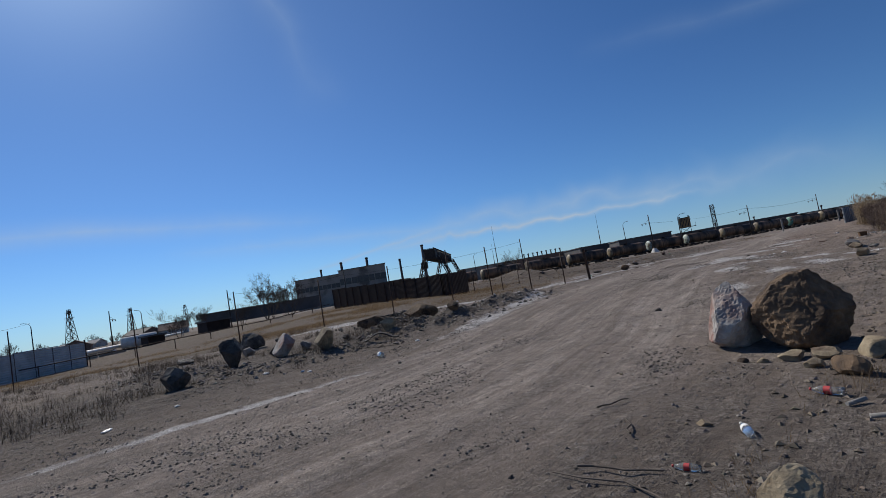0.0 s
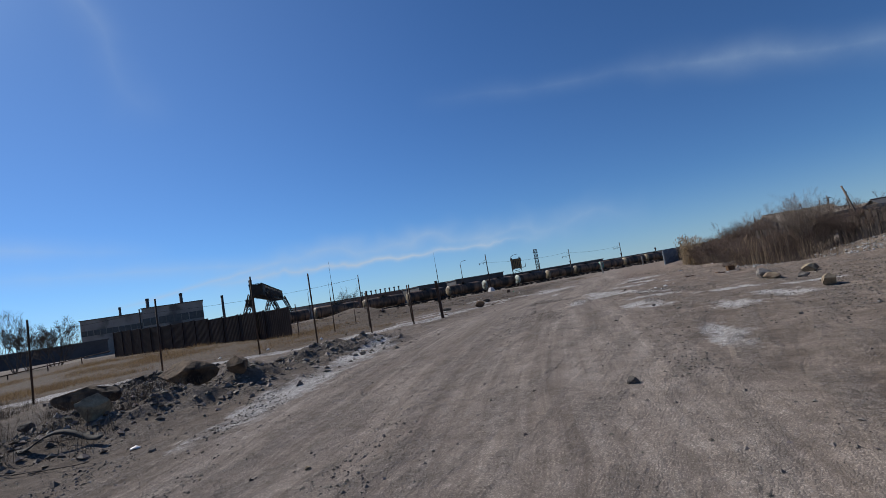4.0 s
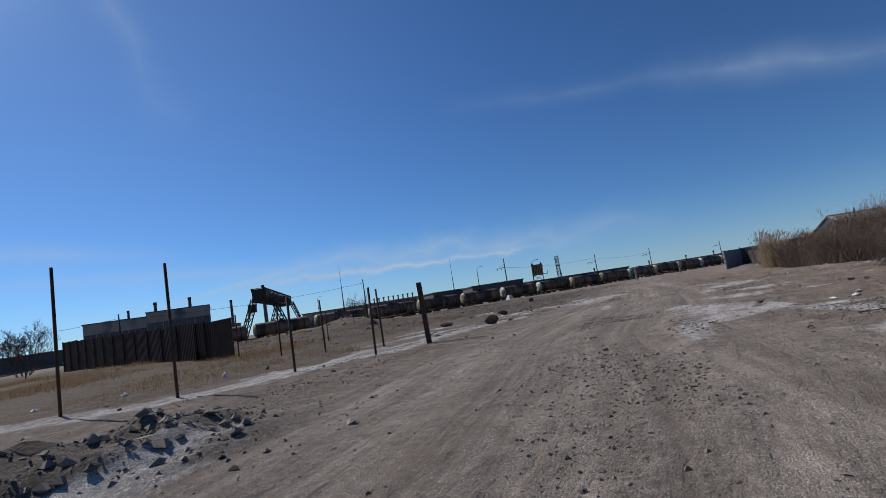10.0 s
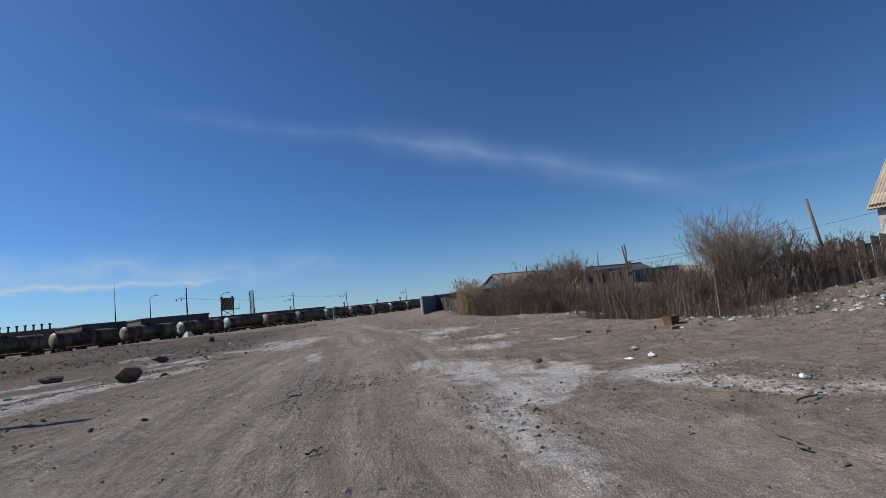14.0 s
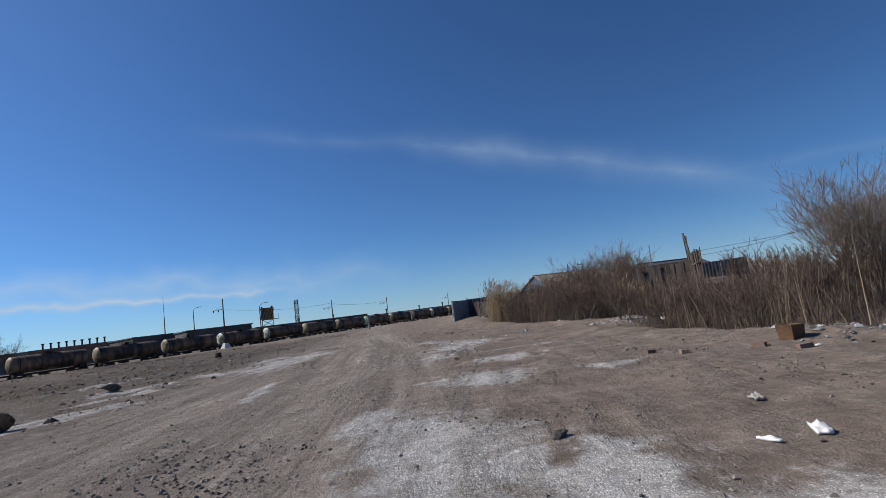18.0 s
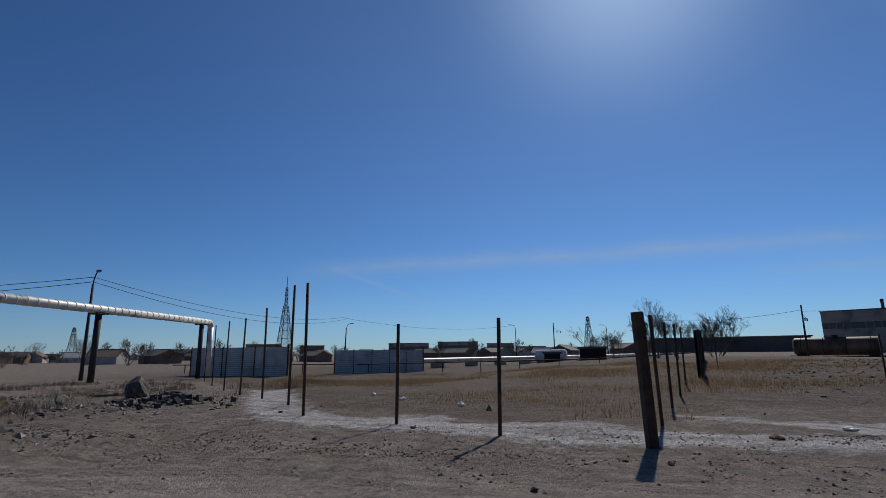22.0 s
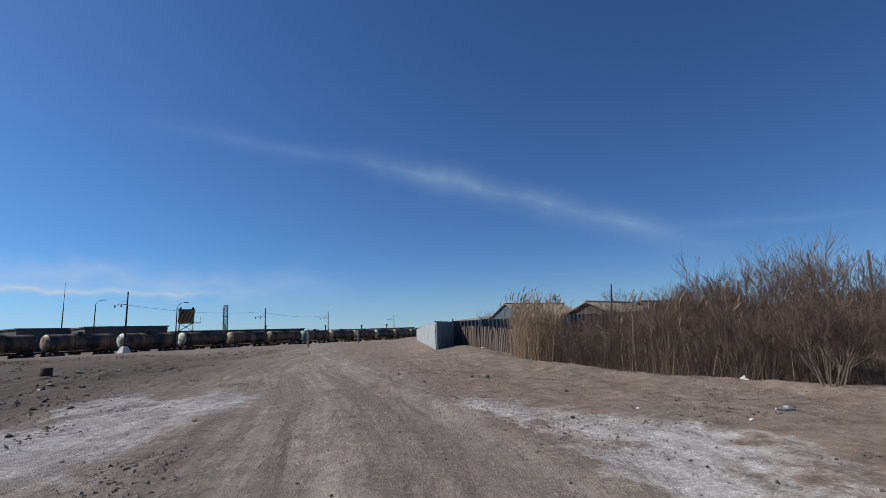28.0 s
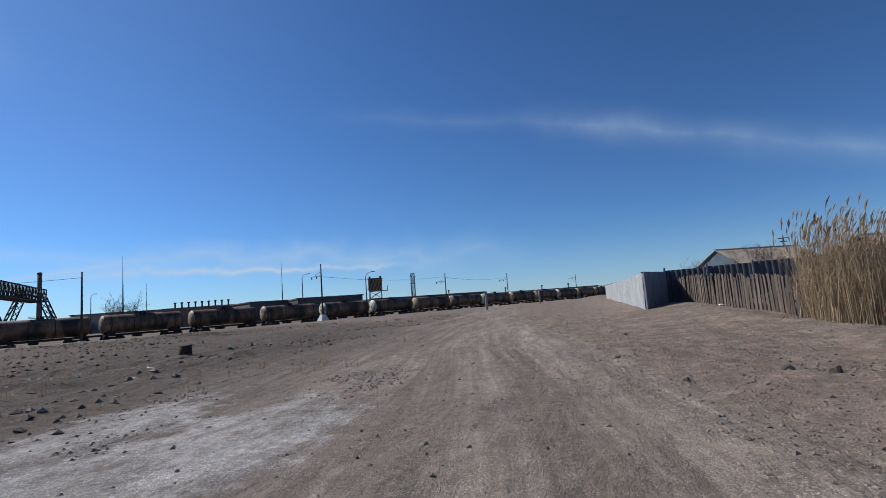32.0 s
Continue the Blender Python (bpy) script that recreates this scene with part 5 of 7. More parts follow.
def board_fence(pts, h, label, gap=0.02, lean=4.0, miss=0.05, zoff=-0.1, wide=0.14, uneven=0.12, level=None):
    """gap below nought: the boards overlap, alternately before and behind."""
    t = thing("board_fence", pose(0, 0, 0), label, "board fence", "old board fences")
    for (ax, ay), (bx, by) in zip(pts, pts[1:]):
        length = math.hypot(bx - ax, by - ay)
        turn = math.degrees(math.atan2(by - ay, bx - ax))
        s = 0.0
        drift = 0.0
        side, nx, ny = 0.014, -(by - ay) / length, (bx - ax) / length
        while s < length:
            w = rnd.choice((0.10, 0.12, 0.14, 0.16)) * wide / 0.14
            x, y = ax + (bx - ax) * s / length, ay + (by - ay) * s / length
            drift = 0.8 * drift + rnd.uniform(-lean, lean) * 0.4
            if rnd.random() > miss:
                hh = round(h * (1 + rnd.choice((-0.6, -0.3, -0.1, 0.0, 0.0, 0.3)) * uneven), 2)
                part("board", board_mesh(hh, w), M_OLDWOOD, t, at=pose(x + nx * side, y + ny * side, ground_z(x, y) + zoff if level is None else level, rnd.uniform(-1.5, 1.5), drift + rnd.uniform(-1, 1) * lean * 0.3, turn))
            side = -side
            s += w + gap * rnd.uniform(0.6, 1.6)
        for fz in (0.3, 0.75):
            z0, z1 = (ground_z(ax, ay) + h * fz, ground_z(bx, by) + h * fz) if level is None else (level + h * (0.2 + 0.8 * fz), level + h * (0.2 + 0.8 * fz))
            v = Vector((-(by - ay), bx - ax, 0)).normalized() * 0.05
            part("rail", Geo().rod(Vector((ax, ay, z0)) + v, Vector((bx, by, z1)) + v, 0.035, n=4), M_OLDWOOD, t)
    return t


board_fence([(-3.77, 73.59), (-3.46, 68.57), (-2.75, 64.18), (-1.98, 61.06)], 1.35, "leaning fence of grey weathered boards beside the reeds", 0.006, 5, 0.02)
board_fence([(2.88, 43.33), (4.84, 48.28), (7.2, 53.68), (8.5, 59.8)], 2.35, "tall fence of grey boards behind the reeds", -0.03, 0.5, 0.0, wide=0.22, uneven=0.04, level=-0.15)
board_fence([(2.11, 47.22), (4.03, 46.2)], 2.1, "short piece of grey board fence by the rubbish", -0.03, 0.8, 0.0, wide=0.21, uneven=0.05, level=-0.15)
board_fence([(4.5, 35.8), (5.3, 35.17), (6.5, 34.44), (7.94, 32.86), (9.02, 31.18)], 1.25, "broken fence of grey weathered boards above the rubbish", 0.0, 4.0, 0.03, wide=0.17, uneven=0.22)
rf = thing("sheet_fence", pose(0, 0, 0), "rusty brown sheet-metal fence beside the board fence", "metal fence")
for k in range(5):
    a, b = (8.6 + 1.1 * k, 31.1 - 1.05 * k), (8.6 + 1.1 * (k + 1), 31.1 - 1.05 * (k + 1))
    part("fence_sheet", Geo().corrugated(a, b, ground_z(*a) - 0.2, 2.75 + 0.05 * k, 0.25, 0.02), M_FENCEBROWN, rf)


def wood_pole(x, y, h, lean, words="weathered wooden pole leaning by the fence", r=0.05):
    ob = part("wooden_pole", Geo().rod((0, 0, -0.3), (0, 0, h), r, r * 0.8, 8), M_OLDWOOD)
    ob.matrix_basis = on_ground(x, y, 0, 0, lean[0], lean[1])
    return tagged(ob, words, "pole", "poles behind the bushes")


wood_pole(5.5, 35.8, 2.5, (6, -14))
wood_pole(5.56, 49.22, 2.6, (4, -9))
wood_pole(7.6, 54.33, 2.9, (0, 3))
wood_pole(2, 53.25, 2.2, (0, 2))
wood_pole(12.41, 71.68, 3.6, (0, 2))
wood_pole(10.01, 59.25, 3.4, (2, -3))
wood_pole(12.09, 28.8, 4.2, (0, -4))
wood_pole(26.5, 42, 6.0, (0, 2))
wood_pole(3.48, 65.77, 2.6, (2, 3))
up_ = thing("utility_pole", on_ground(21.5, 130, 0, 0.1), "grey utility pole with a crossarm behind the houses", "utility pole")
part("pole", Geo().rod((0, 0, 0), (0, 0, 7.4), 0.13, 0.1, 8), M_OLDWOOD, up_)
part("crossarm", Geo().box((0, 0, 6.9), (1.4, 0.12, 0.12)).box((0, 0, 6.4), (1.0, 0.12, 0.12)), M_OLDWOOD, up_)
for x, y, h in ((-20.4, 111.0, 2.4), (-15.0, 133, 2.3)):
    ob = part("concrete_post", Geo().box((0, 0, h / 2 - 0.1), (0.26, 0.26, h + 0.2)), M_CONCRETE)
    ob.matrix_basis = on_ground(x, y, 20)
    tagged(ob, "pale square concrete post near the railway", "post", "concrete posts near the railway")


def cable(name, a, b, sag, r=0.012, words="thin black overhead cable"):
    pts = []
    a, b = Vector(a), Vector(b)
    for k in range(15):
        f = k / 14
        p = a.lerp(b, f)
        p.z -= sag * 4 * f * (1 - f)
        pts.append(p)
    ob = part(name, Geo().path(pts, r, 4), M_BLACK)
    tagged(ob, words, "cable", "overhead cables")


cable("cable", (-37.9, -10, 8.0), (-92, -14, 8.2), 1.6, 0.03)
cable("cable", (-37.9, -10, 7.6), (-92, -14, 7.8), 1.9, 0.03)
cable("cable", (-37.9, -10, 8.0), (-30, -70, 8.6), 1.0, 0.03)
cable("cable", (-37.9, -10, 7.6), (-30, -70, 8.2), 1.2, 0.03)
cable("cable", (-92, -14, 8.0), (-150, 10, 9.0), 1.6, 0.03)
cable("cable", (-49.2, 119.4, 7.2), (-38.2, 156.3, 7.4), 0.7, 0.025)
cable("cable", (-38.2, 156.3, 7.4), (-29.6, 200, 7.9), 0.7, 0.03)
cable("cable", (-92.8, 60.7, 7.0), (-70, 96, 8.0), 0.8, 0.03)
cable("cable", (-92.8, 60.7, 7.2), (-112, 42, 7.4), 0.8, 0.03)
cable("cable", (7.0, 53.0, 2.6), (20, 47, 3.8), 0.25, 0.010)
cable("cable", (7.0, 53.0, 2.4), (4.9, 36.4, 2.6), 0.3, 0.008)


# ---------------------------------------------------------------- rocks
def rock_mesh(seed, sx, sy, sz, material, sub=3, sharp=0.22, name="rock", taper=0.0):
    r = random.Random(seed)
    bm = bmesh.new()
    bmesh.ops.create_icosphere(bm, subdivisions=sub, radius=1.0)
    planes = [(Vector((r.uniform(-1, 1), r.uniform(-1, 1), r.uniform(-0.6, 1))).normalized(), r.uniform(0.46, 0.80)) for _ in range(11)]
    off = Vector((r.uniform(-9, 9), r.uniform(-9, 9), r.uniform(-9, 9)))
    for v in bm.verts:
        for nrm, d in planes:
            h = v.co.dot(nrm)
            if h > d:
                v.co -= nrm * (h - d)
        v.co += v.co.normalized() * sharp * (0.14 * noise.noise(v.co * 1.7 + off) + 0.16 * noise.noise(v.co * 4.2 + off) + 0.16 * noise.noise(v.co * 10.0 + off) + 0.10 * noise.noise(v.co * 23.0 + off))
    lo, hi = min(v.co.z for v in bm.verts), max(v.co.z for v in bm.verts)
    wide_x = max(v.co.x for v in bm.verts) - min(v.co.x for v in bm.verts)
    wide_y = max(v.co.y for v in bm.verts) - min(v.co.y for v in bm.verts)
    for v in bm.verts:
        up = (v.co.z - lo) / (hi - lo)
        slim = 1 + taper * (0.45 - up)
        v.co = Vector((v.co.x * slim * sx / wide_x * 0.92, v.co.y * slim * sy / wide_y * 0.92, up * sz * 0.94))
    me = bpy.data.meshes.new(name)
    bm.to_mesh(me)
    bm.free()
    me.materials.append(material)
    return me


def rock(name, seed, x, y, size, material, label, category="rock", rz=0.0, sink=0.06, group="", sub=4, tilt=(0, 0), taper=0.0):
    ob = new(name, rock_mesh(seed, *size, material, sub, name=name, taper=taper))
    ob.matrix_basis = on_ground(x, y, rz, sink, *tilt)
    return tagged(ob, label, category, group)


rock("boulder", 3, 0.82, 9.1, (0.98, 0.9, 1.2), M_WHITEROCK, "upright white and pink boulder at the roadside", rz=40, sub=5, taper=0.75)
rock("boulder", 15, 1.88, 9.1, (1.5, 1.25, 1.3), M_BROWNROCK, "large rust-brown boulder with yellow veins at the roadside", rz=20, sub=5, taper=0.35)
rock("boulder", 9, 2.85, 19.35, (1.2, 1.0, 0.95), M_WHITEROCK, "white boulder on the verge", rz=70)
rock("boulder", 21, 2.65, 3.65, (0.42, 0.36, 0.34), M_YELLOWROCK, "broken ochre stone lying in dry grass", rz=15)
for k, (x, y, size, mat, words, rz) in enumerate((
        (-13.7, 4.27, (1.05, 0.85, 0.85), M_DARKROCK, "black slag boulder in dry grass", 10),
        (-25.22, 7.76, (1.7, 0.9, 0.36), M_GREYROCK, "flat grey slab lying in dry grass", 0),
        (-15.49, 6.69, (1.05, 1.0, 1.25), M_DARKROCK, "large black slag boulder on the berm", 30),
        (-23.86, 10.77, (1.5, 1.1, 1.05), M_DARKROCK, "black broken block on the berm", 70),
        (-21.37, 9.61, (0.8, 0.5, 0.5), M_GREYROCK, "grey stone leaning on a black boulder", 20),
        (-16.6, 9.3, (1.3, 1.05, 1.1), M_WHITEROCK, "black and white streaked boulder on the berm", 0),
        (-17.81, 9.4, (0.55, 0.45, 0.5), M_DARKROCK, "small dark stone on the berm", 50),
        (-13.05, 9.28, (0.9, 0.8, 0.95), M_YELLOWROCK, "tan boulder with a dark cleft on the berm", 40),
        (-16.79, 10.38, (0.7, 0.5, 0.5), M_GREYROCK, "small grey-tan stone beside a boulder on the berm", 10),
        (-14.9, 12.8, (2.0, 0.55, 0.75), M_BROWNROCK, "long upright brown-grey slab on the berm", 20),
        (-12.6, 11.8, (0.7, 0.5, 0.6), M_YELLOWROCK, "tilted ochre block on the berm", 60),
        (-14.9, 15.3, (2.1, 1.0, 0.85), M_BROWNROCK, "long brown boulder on the berm", 22),
        (-11.38, 14.49, (0.62, 0.55, 0.5), M_BROWNROCK, "dark square block on the berm", 15),
        (-16.3, 12.13, (0.38, 0.3, 0.3), M_DARKROCK, "dark broken stone on the berm", 80))):
    rock("boulder", 131 + k, x, y, size, mat, words, group="rocks on the berm", rz=rz)
for k, (x, y, s) in enumerate(((2.15, 8.1, 0.40), (2.65, 8.2, 0.5), (2.5, 7.25, 0.46), (1.7, 8.15, 0.42), (3.2, 8.6, 0.75), (3.7, 7.8, 0.65), (3.1, 7.3, 0.45), (4.1, 8.8, 0.85), (1.4, 8, 0.26), (1.15, 7.95, 0.2), (2.1, 7.6, 0.3), (3.6, 9.5, 0.9), (4.4, 7.1, 0.6), (1.6, 5.1, 0.2), (2.3, 18.07, 0.6), (0.38, 25.58, 0.85), (0.52, 25.02, 0.6), (1.69, 25.93, 0.55), (1.2, 23.9, 0.35), (1.23, 20.57, 0.5), (3.52, 22.98, 0.6), (3.78, 11.68, 0.6))):
    rock("stone", 60 + k, x, y, (s, s * rnd.uniform(0.6, 0.9), s * rnd.uniform(0.4, 0.65)), rnd.choice((M_YELLOWROCK, M_GREYROCK, M_BROWNROCK, M_YELLOWROCK)), "broken ochre-grey stone on the verge", "stone", rnd.uniform(0, 180), 0.04, "stones on the verge", 3)

# small single stones, four shapes shared
STONES = [rock_mesh(200 + k, 1, 0.8, 0.6, m, 2, name="stone") for k, m in enumerate((M_GREYROCK, M_GREYROCK, M_DARKROCK, M_YELLOWROCK, M_GREYROCK))]
count = 0
while count < 150:
    x, y = rnd.uniform(-22, 4), rnd.uniform(-1, 62)
    u, _ = road_u(x, y)
    if 0.15 < float(u) < 0.85 and rnd.random() < 0.75:
        continue
    if x > float(np.interp(y, BUSH_Y, BUSH_X)) - 0.2 and y > 26:
        continue
    s = rnd.choice((0.04, 0.05, 0.06, 0.07, 0.09, 0.13))
    ob = new("stone", rnd.choice(STONES))
    ob.matrix_basis = on_ground(x, y, rnd.uniform(0, 360), s * 0.15) @ Matrix.Scale(s, 4)
    tagged(ob, "small grey stone lying on the dusty ground", "stone", "small stones on the ground")
    count += 1
for x, y, s in ((-4.8, 30.7, 0.16), (-2.26, 13.09, 0.2), (-5.86, 46.35, 0.1), (-4.94, 49.28, 0.12), (-7.68, 52.86, 0.12), (-6.27, 53.48, 0.22), (-5.91, 53.01, 0.2), (-5.67, 38.42, 0.14), (-11.44, 29.12, 0.1), (-10.94, 29.52, 0.12)):
    ob = new("stone", STONES[2])
    ob.matrix_basis = on_ground(x, y, rnd.uniform(0, 360), s * 0.15) @ Matrix.Scale(s, 4)
    tagged(ob, "dark stone lying on the road", "stone", "small stones on the ground")

rock("dark_lump", 77, -14.61, 35.9, (0.70, 0.50, 0.48), M_BROWNROCK, "dark brown crumpled bale lying on the salt crust", "bale", 35, 0.03)
rock("dark_lump", 78, -17.05, 42.74, (0.7, 0.4, 0.3), M_DARKROCK, "dark flat stone beside the road", "stone", 10, 0.03)
rock("log", 79, -18.8, 39.23, (0.8, 0.3, 0.28), M_DARKROCK, "dark burnt log lying beside the road", "log", 15, 0.03)


def tyre(x, y, m, label):
    rings = []
    for k in range(13):
        a = 2 * math.pi * k / 12
        rings.append((0.10 * math.sin(a), 0.30 + 0.09 * math.cos(a)))
    ob = part("tyre", Geo().lathe(rings, 24), M_RUBBER)
    ob.matrix_basis = m
    return tagged(ob, label, "tyre")


band = Geo()
pts, faces = [], []
for k in range(13):
    u = k / 12 - 0.5
    x, z = 1.5 * u, 0.05 + 0.22 * max(0.0, math.cos(4.2 * u)) ** 2
    pts += [(x, 0.10 * math.sin(7 * u) - 0.07, z), (x, 0.10 * math.sin(7 * u) + 0.07, z + 0.03), (x, 0.10 * math.sin(7 * u) + 0.07, z), (x, 0.10 * math.sin(7 * u) - 0.07, z - 0.03)]
for k in range(12):
    for j in range(4):
        a, b = 4 * k + j, 4 * k + (j + 1) % 4
        faces.append((a, b, b + 4, a + 4))
faces += [(3, 2, 1, 0), (48, 49, 50, 51)]
solo("rubber_strip", band.add(pts, faces, True), M_RUBBER, on_ground(-11.74, 10.75, 35), "bent strip of black rubber lying on the rubble", "rubber strip")
stump = part("barrel_stub", Geo().rod((0, 0, -0.1), (0, 0, 0.42), 0.21, 0.20, 14), M_RUSTPOST)
stump.matrix_basis = on_ground(-21.5, 59.5, 0, 0.05, 6, 4)
tagged(stump, "rusty brown drum half buried in the rubble", "drum")
tyre(0, 0, on_ground(-23.9, 12.6, 10) @ pose(0, 0, 0.1, 80, 0, 0), "old black tyre half buried in the heap")

# heap by the gates
heap = Geo()
for k in range(170):
    x, y = rnd.gauss(-19.3, 1.0), rnd.gauss(16.5, 1.1)
    s = rnd.uniform(0.06, 0.26)
    heap.box((x, y, ground_z(x, y) + 0.12 * math.exp(-((x + 19.3) ** 2 + (y - 16.5) ** 2) / 2)), (s, s * rnd.uniform(0.3, 1), s * rnd.uniform(0.2, 0.6)), Euler((rnd.uniform(0, 3), rnd.uniform(0, 3), rnd.uniform(0, 3))).to_matrix())
solo("rubble_heap", heap, islands("dark rubble", (0.03, 0.027, 0.024), (0.16, 0.14, 0.125)), pose(0, 0, 0), "heap of dark rubble and scrap on pale ash", "rubble heap", kind="stuff")

# ---------------------------------------------------------------- litter


def bottle(x, y, rz, label, label_mat=M_RED, s=1.0):
    t = thing("plastic_bottle", on_ground(x, y, rz) @ pose(0, 0, 0.045 * s, 0, 0, 0), label, "bottle", "bottles in the litter")
    part("bottle_body", Geo().lathe([(-0.15 * s, 0.005), (-0.148 * s, 0.04 * s), (-0.05 * s, 0.044 * s), (0.0, 0.038 * s), (0.05 * s, 0.043 * s), (0.10 * s, 0.03 * s), (0.135 * s, 0.014 * s), (0.15 * s, 0.014 * s)], 14), M_CLEAR, t)
    part("bottle_label", Geo().lathe([(-0.03 * s, 0.0445 * s), (0.03 * s, 0.0445 * s)], 14), label_mat, t)
    part("bottle_cap", Geo().rod((0, 0.15 * s, 0), (0, 0.17 * s, 0), 0.016 * s, n=10), label_mat, t)


bottle(1.87, 3.95, 95, "clear crumpled plastic bottle with a red label", M_RED, 0.7)
bottle(-9.0, 8.73, 70, "crushed milky plastic bottle lying in the dust", M_WHITE, 1.6)
bottle(2.04, 4.9, 30, "large clear plastic bottle lying in the dust", M_WHITE, 0.95)
bottle(2.42, 6.35, 80, "clear plastic bottle with a red and white label", M_RED, 1.0)
bottle(-2.89, 26.96, 20, "empty clear plastic bottle on the ground", M_WHITE, 0.6)
bottle(-3.02, 45.66, 80, "small bottle with a pale label on the ground", M_WHITE, 0.8)
for x, y, rz, L_ in ((3, 5.6, 20, 0.32), (2.7, 6, 50, 0.2)):
    ob = part("pipe_stub", Geo().rod((-L_ / 2, 0, 0.03), (L_ / 2, 0, 0.05), 0.022, n=10), M_CONCRETE)
    ob.matrix_basis = on_ground(x, y, rz)
    tagged(ob, "short pale pipe lying among stones", "pipe")


def crumpled(name, x, y, sx, sy, sz, mat, label, category, seed, rz=0.0):
    r = random.Random(seed)
    n = 9
    sx, sy, sz = sx * 0.6, sy * 0.6, sz * 0.8
    pts = []
    for top in (1, 0):
        for j in range(n):
            for k in range(n):
                u, v = k / (n - 1) - 0.5, j / (n - 1) - 0.5
                e = 1 - max(abs(u), abs(v)) * 1.2
                h = sz * (0.25 + 0.75 * max(0, noise.noise(Vector((u * 4 + seed, v * 4, 0.3))) + 0.4)) * e
                pts.append((u * sx * (1 + 0.25 * noise.noise(Vector((v * 3, seed, 1)))), v * sy * (1 + 0.25 * noise.noise(Vector((u * 3, seed, 2)))), h + 0.012 if top else max(0.0, h * 0.5)))
    faces = []
    for j in range(n - 1):
        for k in range(n - 1):
            a = j * n + k
            faces += [(a, a + 1, a + n + 1, a + n), (n * n + a, n * n + a + n, n * n + a + n + 1, n * n + a + 1)]
    edge = [k for k in range(n)] + [j * n + n - 1 for j in range(1, n)] + [(n - 1) * n + k for k in range(n - 2, -1, -1)] + [j * n for j in range(n - 2, 0, -1)]
    for a, b in zip(edge, edge[1:] + edge[:1]):
        faces.append((a, n * n + a, n * n + b, b))
    ob = part(name, Geo().add(pts, faces, True), mat)
    ob.matrix_basis = on_ground(x, y, rz)
    return tagged(ob, label, category, "litter on the ground")


for k, (x, y, sx, sy, sz, m, lab) in enumerate((
        (-3, 30.1, 0.62, 0.32, 0.16, M_WHITE, "white broken plastic shell lying on the ground"), (-3.42, 30.04, 0.42, 0.12, 0.08, M_WHITE, "white plastic strip lying on the ground"), (-3.05, 30.05, 0.14, 0.1, 0.06, M_WHITE, "small white plastic scrap"),
        (-2.75, 31.32, 0.34, 0.24, 0.18, M_WHITEROCK, "white lump on the ground"), (-0.25, 34.51, 0.35, 0.2, 0.12, M_WHITE, "white plastic sheet by the bushes"), (-0.46, 33.66, 0.2, 0.12, 0.07, M_WHITE, "white scrap by the bushes"),
        (1.6, 43.94, 0.7, 0.5, 0.6, M_WHITE, "white rubbish bag by the board fence"), (-0.98, 49.31, 0.5, 0.3, 0.3, M_WHITE, "pale plastic bag under the bushes"), (-3.43, 67.77, 0.5, 0.35, 0.2, M_WHITE, "white rag by the board fence"),
        (-5.64, 41.19, 0.42, 0.26, 0.02, M_GREYROCK, "flat grey slate on the ground"), (-6.86, 41.37, 0.40, 0.30, 0.03, M_CONCRETE, "flat grey board lying on the road"), (-4.58, 46.89, 0.12, 0.1, 0.06, M_WHITE, "white scrap on the ground"),
        (-3.81, 45.3, 0.13, 0.1, 0.06, M_WHITE, "white scrap on the ground"), (-19.07, 45.65, 0.4, 0.3, 0.2, M_WHITE, "white bag on the salt crust"), (-9.53, 6.65, 0.3, 0.2, 0.12, M_WHITE, "white scrap by the road"), (-10.08, 11.13, 0.4, 0.25, 0.12, M_WHITE, "white plastic on the verge"),
        (-11.67, 6.31, 0.5, 0.3, 0.15, M_WHITE, "white paper litter among the rocks"), (-10.11, 6.73, 0.25, 0.2, 0.14, M_BLUE, "blue can among the stones"), (-9.2, 1.76, 0.7, 0.25, 0.12, M_WHITE, "dirty white cloth lying in the grass"), (-10.17, 3.38, 0.3, 0.2, 0.1, M_WHITE, "white scrap in the grass"),
        (-19.56, 26.32, 0.45, 0.3, 0.35, M_WHITE, "white bag caught in dry grass"), (-21.04, 24.07, 0.5, 0.35, 0.3, M_WHITE, "white bag in dry grass"), (-22.52, 22.43, 0.4, 0.3, 0.2, M_WHITE, "white bag in dry grass"), (-18.67, 27.25, 0.3, 0.25, 0.5, M_YELLOWSIGN, "yellow bag caught in dry grass"),
        (-18.41, 54.52, 0.6, 0.4, 0.15, M_WHITE, "white litter on the rubble"), (-20.52, 57.05, 0.5, 0.4, 0.15, M_WHITE, "white litter on the rubble"), (-21.9, 62.2, 0.5, 0.4, 0.2, M_GREENPLASTIC, "green plastic sheet on the rubble"), (-16.68, 50.55, 0.4, 0.3, 0.12, M_CONCRETE, "pale slab on the rubble"),
        (-16.9, 34.95, 0.4, 0.3, 0.2, M_GREENPLASTIC, "green plastic scrap in the grass"), (-16.61, 34.1, 0.5, 0.4, 0.2, M_WHITE, "white litter by the post"), (4.4, 5.9, 0.3, 0.2, 0.1, M_GREENPLASTIC, "green plastic scrap among stones"), (-15.38, 32.58, 0.5, 0.4, 0.3, M_BROWNROCK, "brown clod by the corner post"))):
    crumpled("litter", x, y, 0.62 * sx, 0.62 * sy, 0.62 * sz, m, lab, "litter", k + 5, rnd.uniform(0, 180))

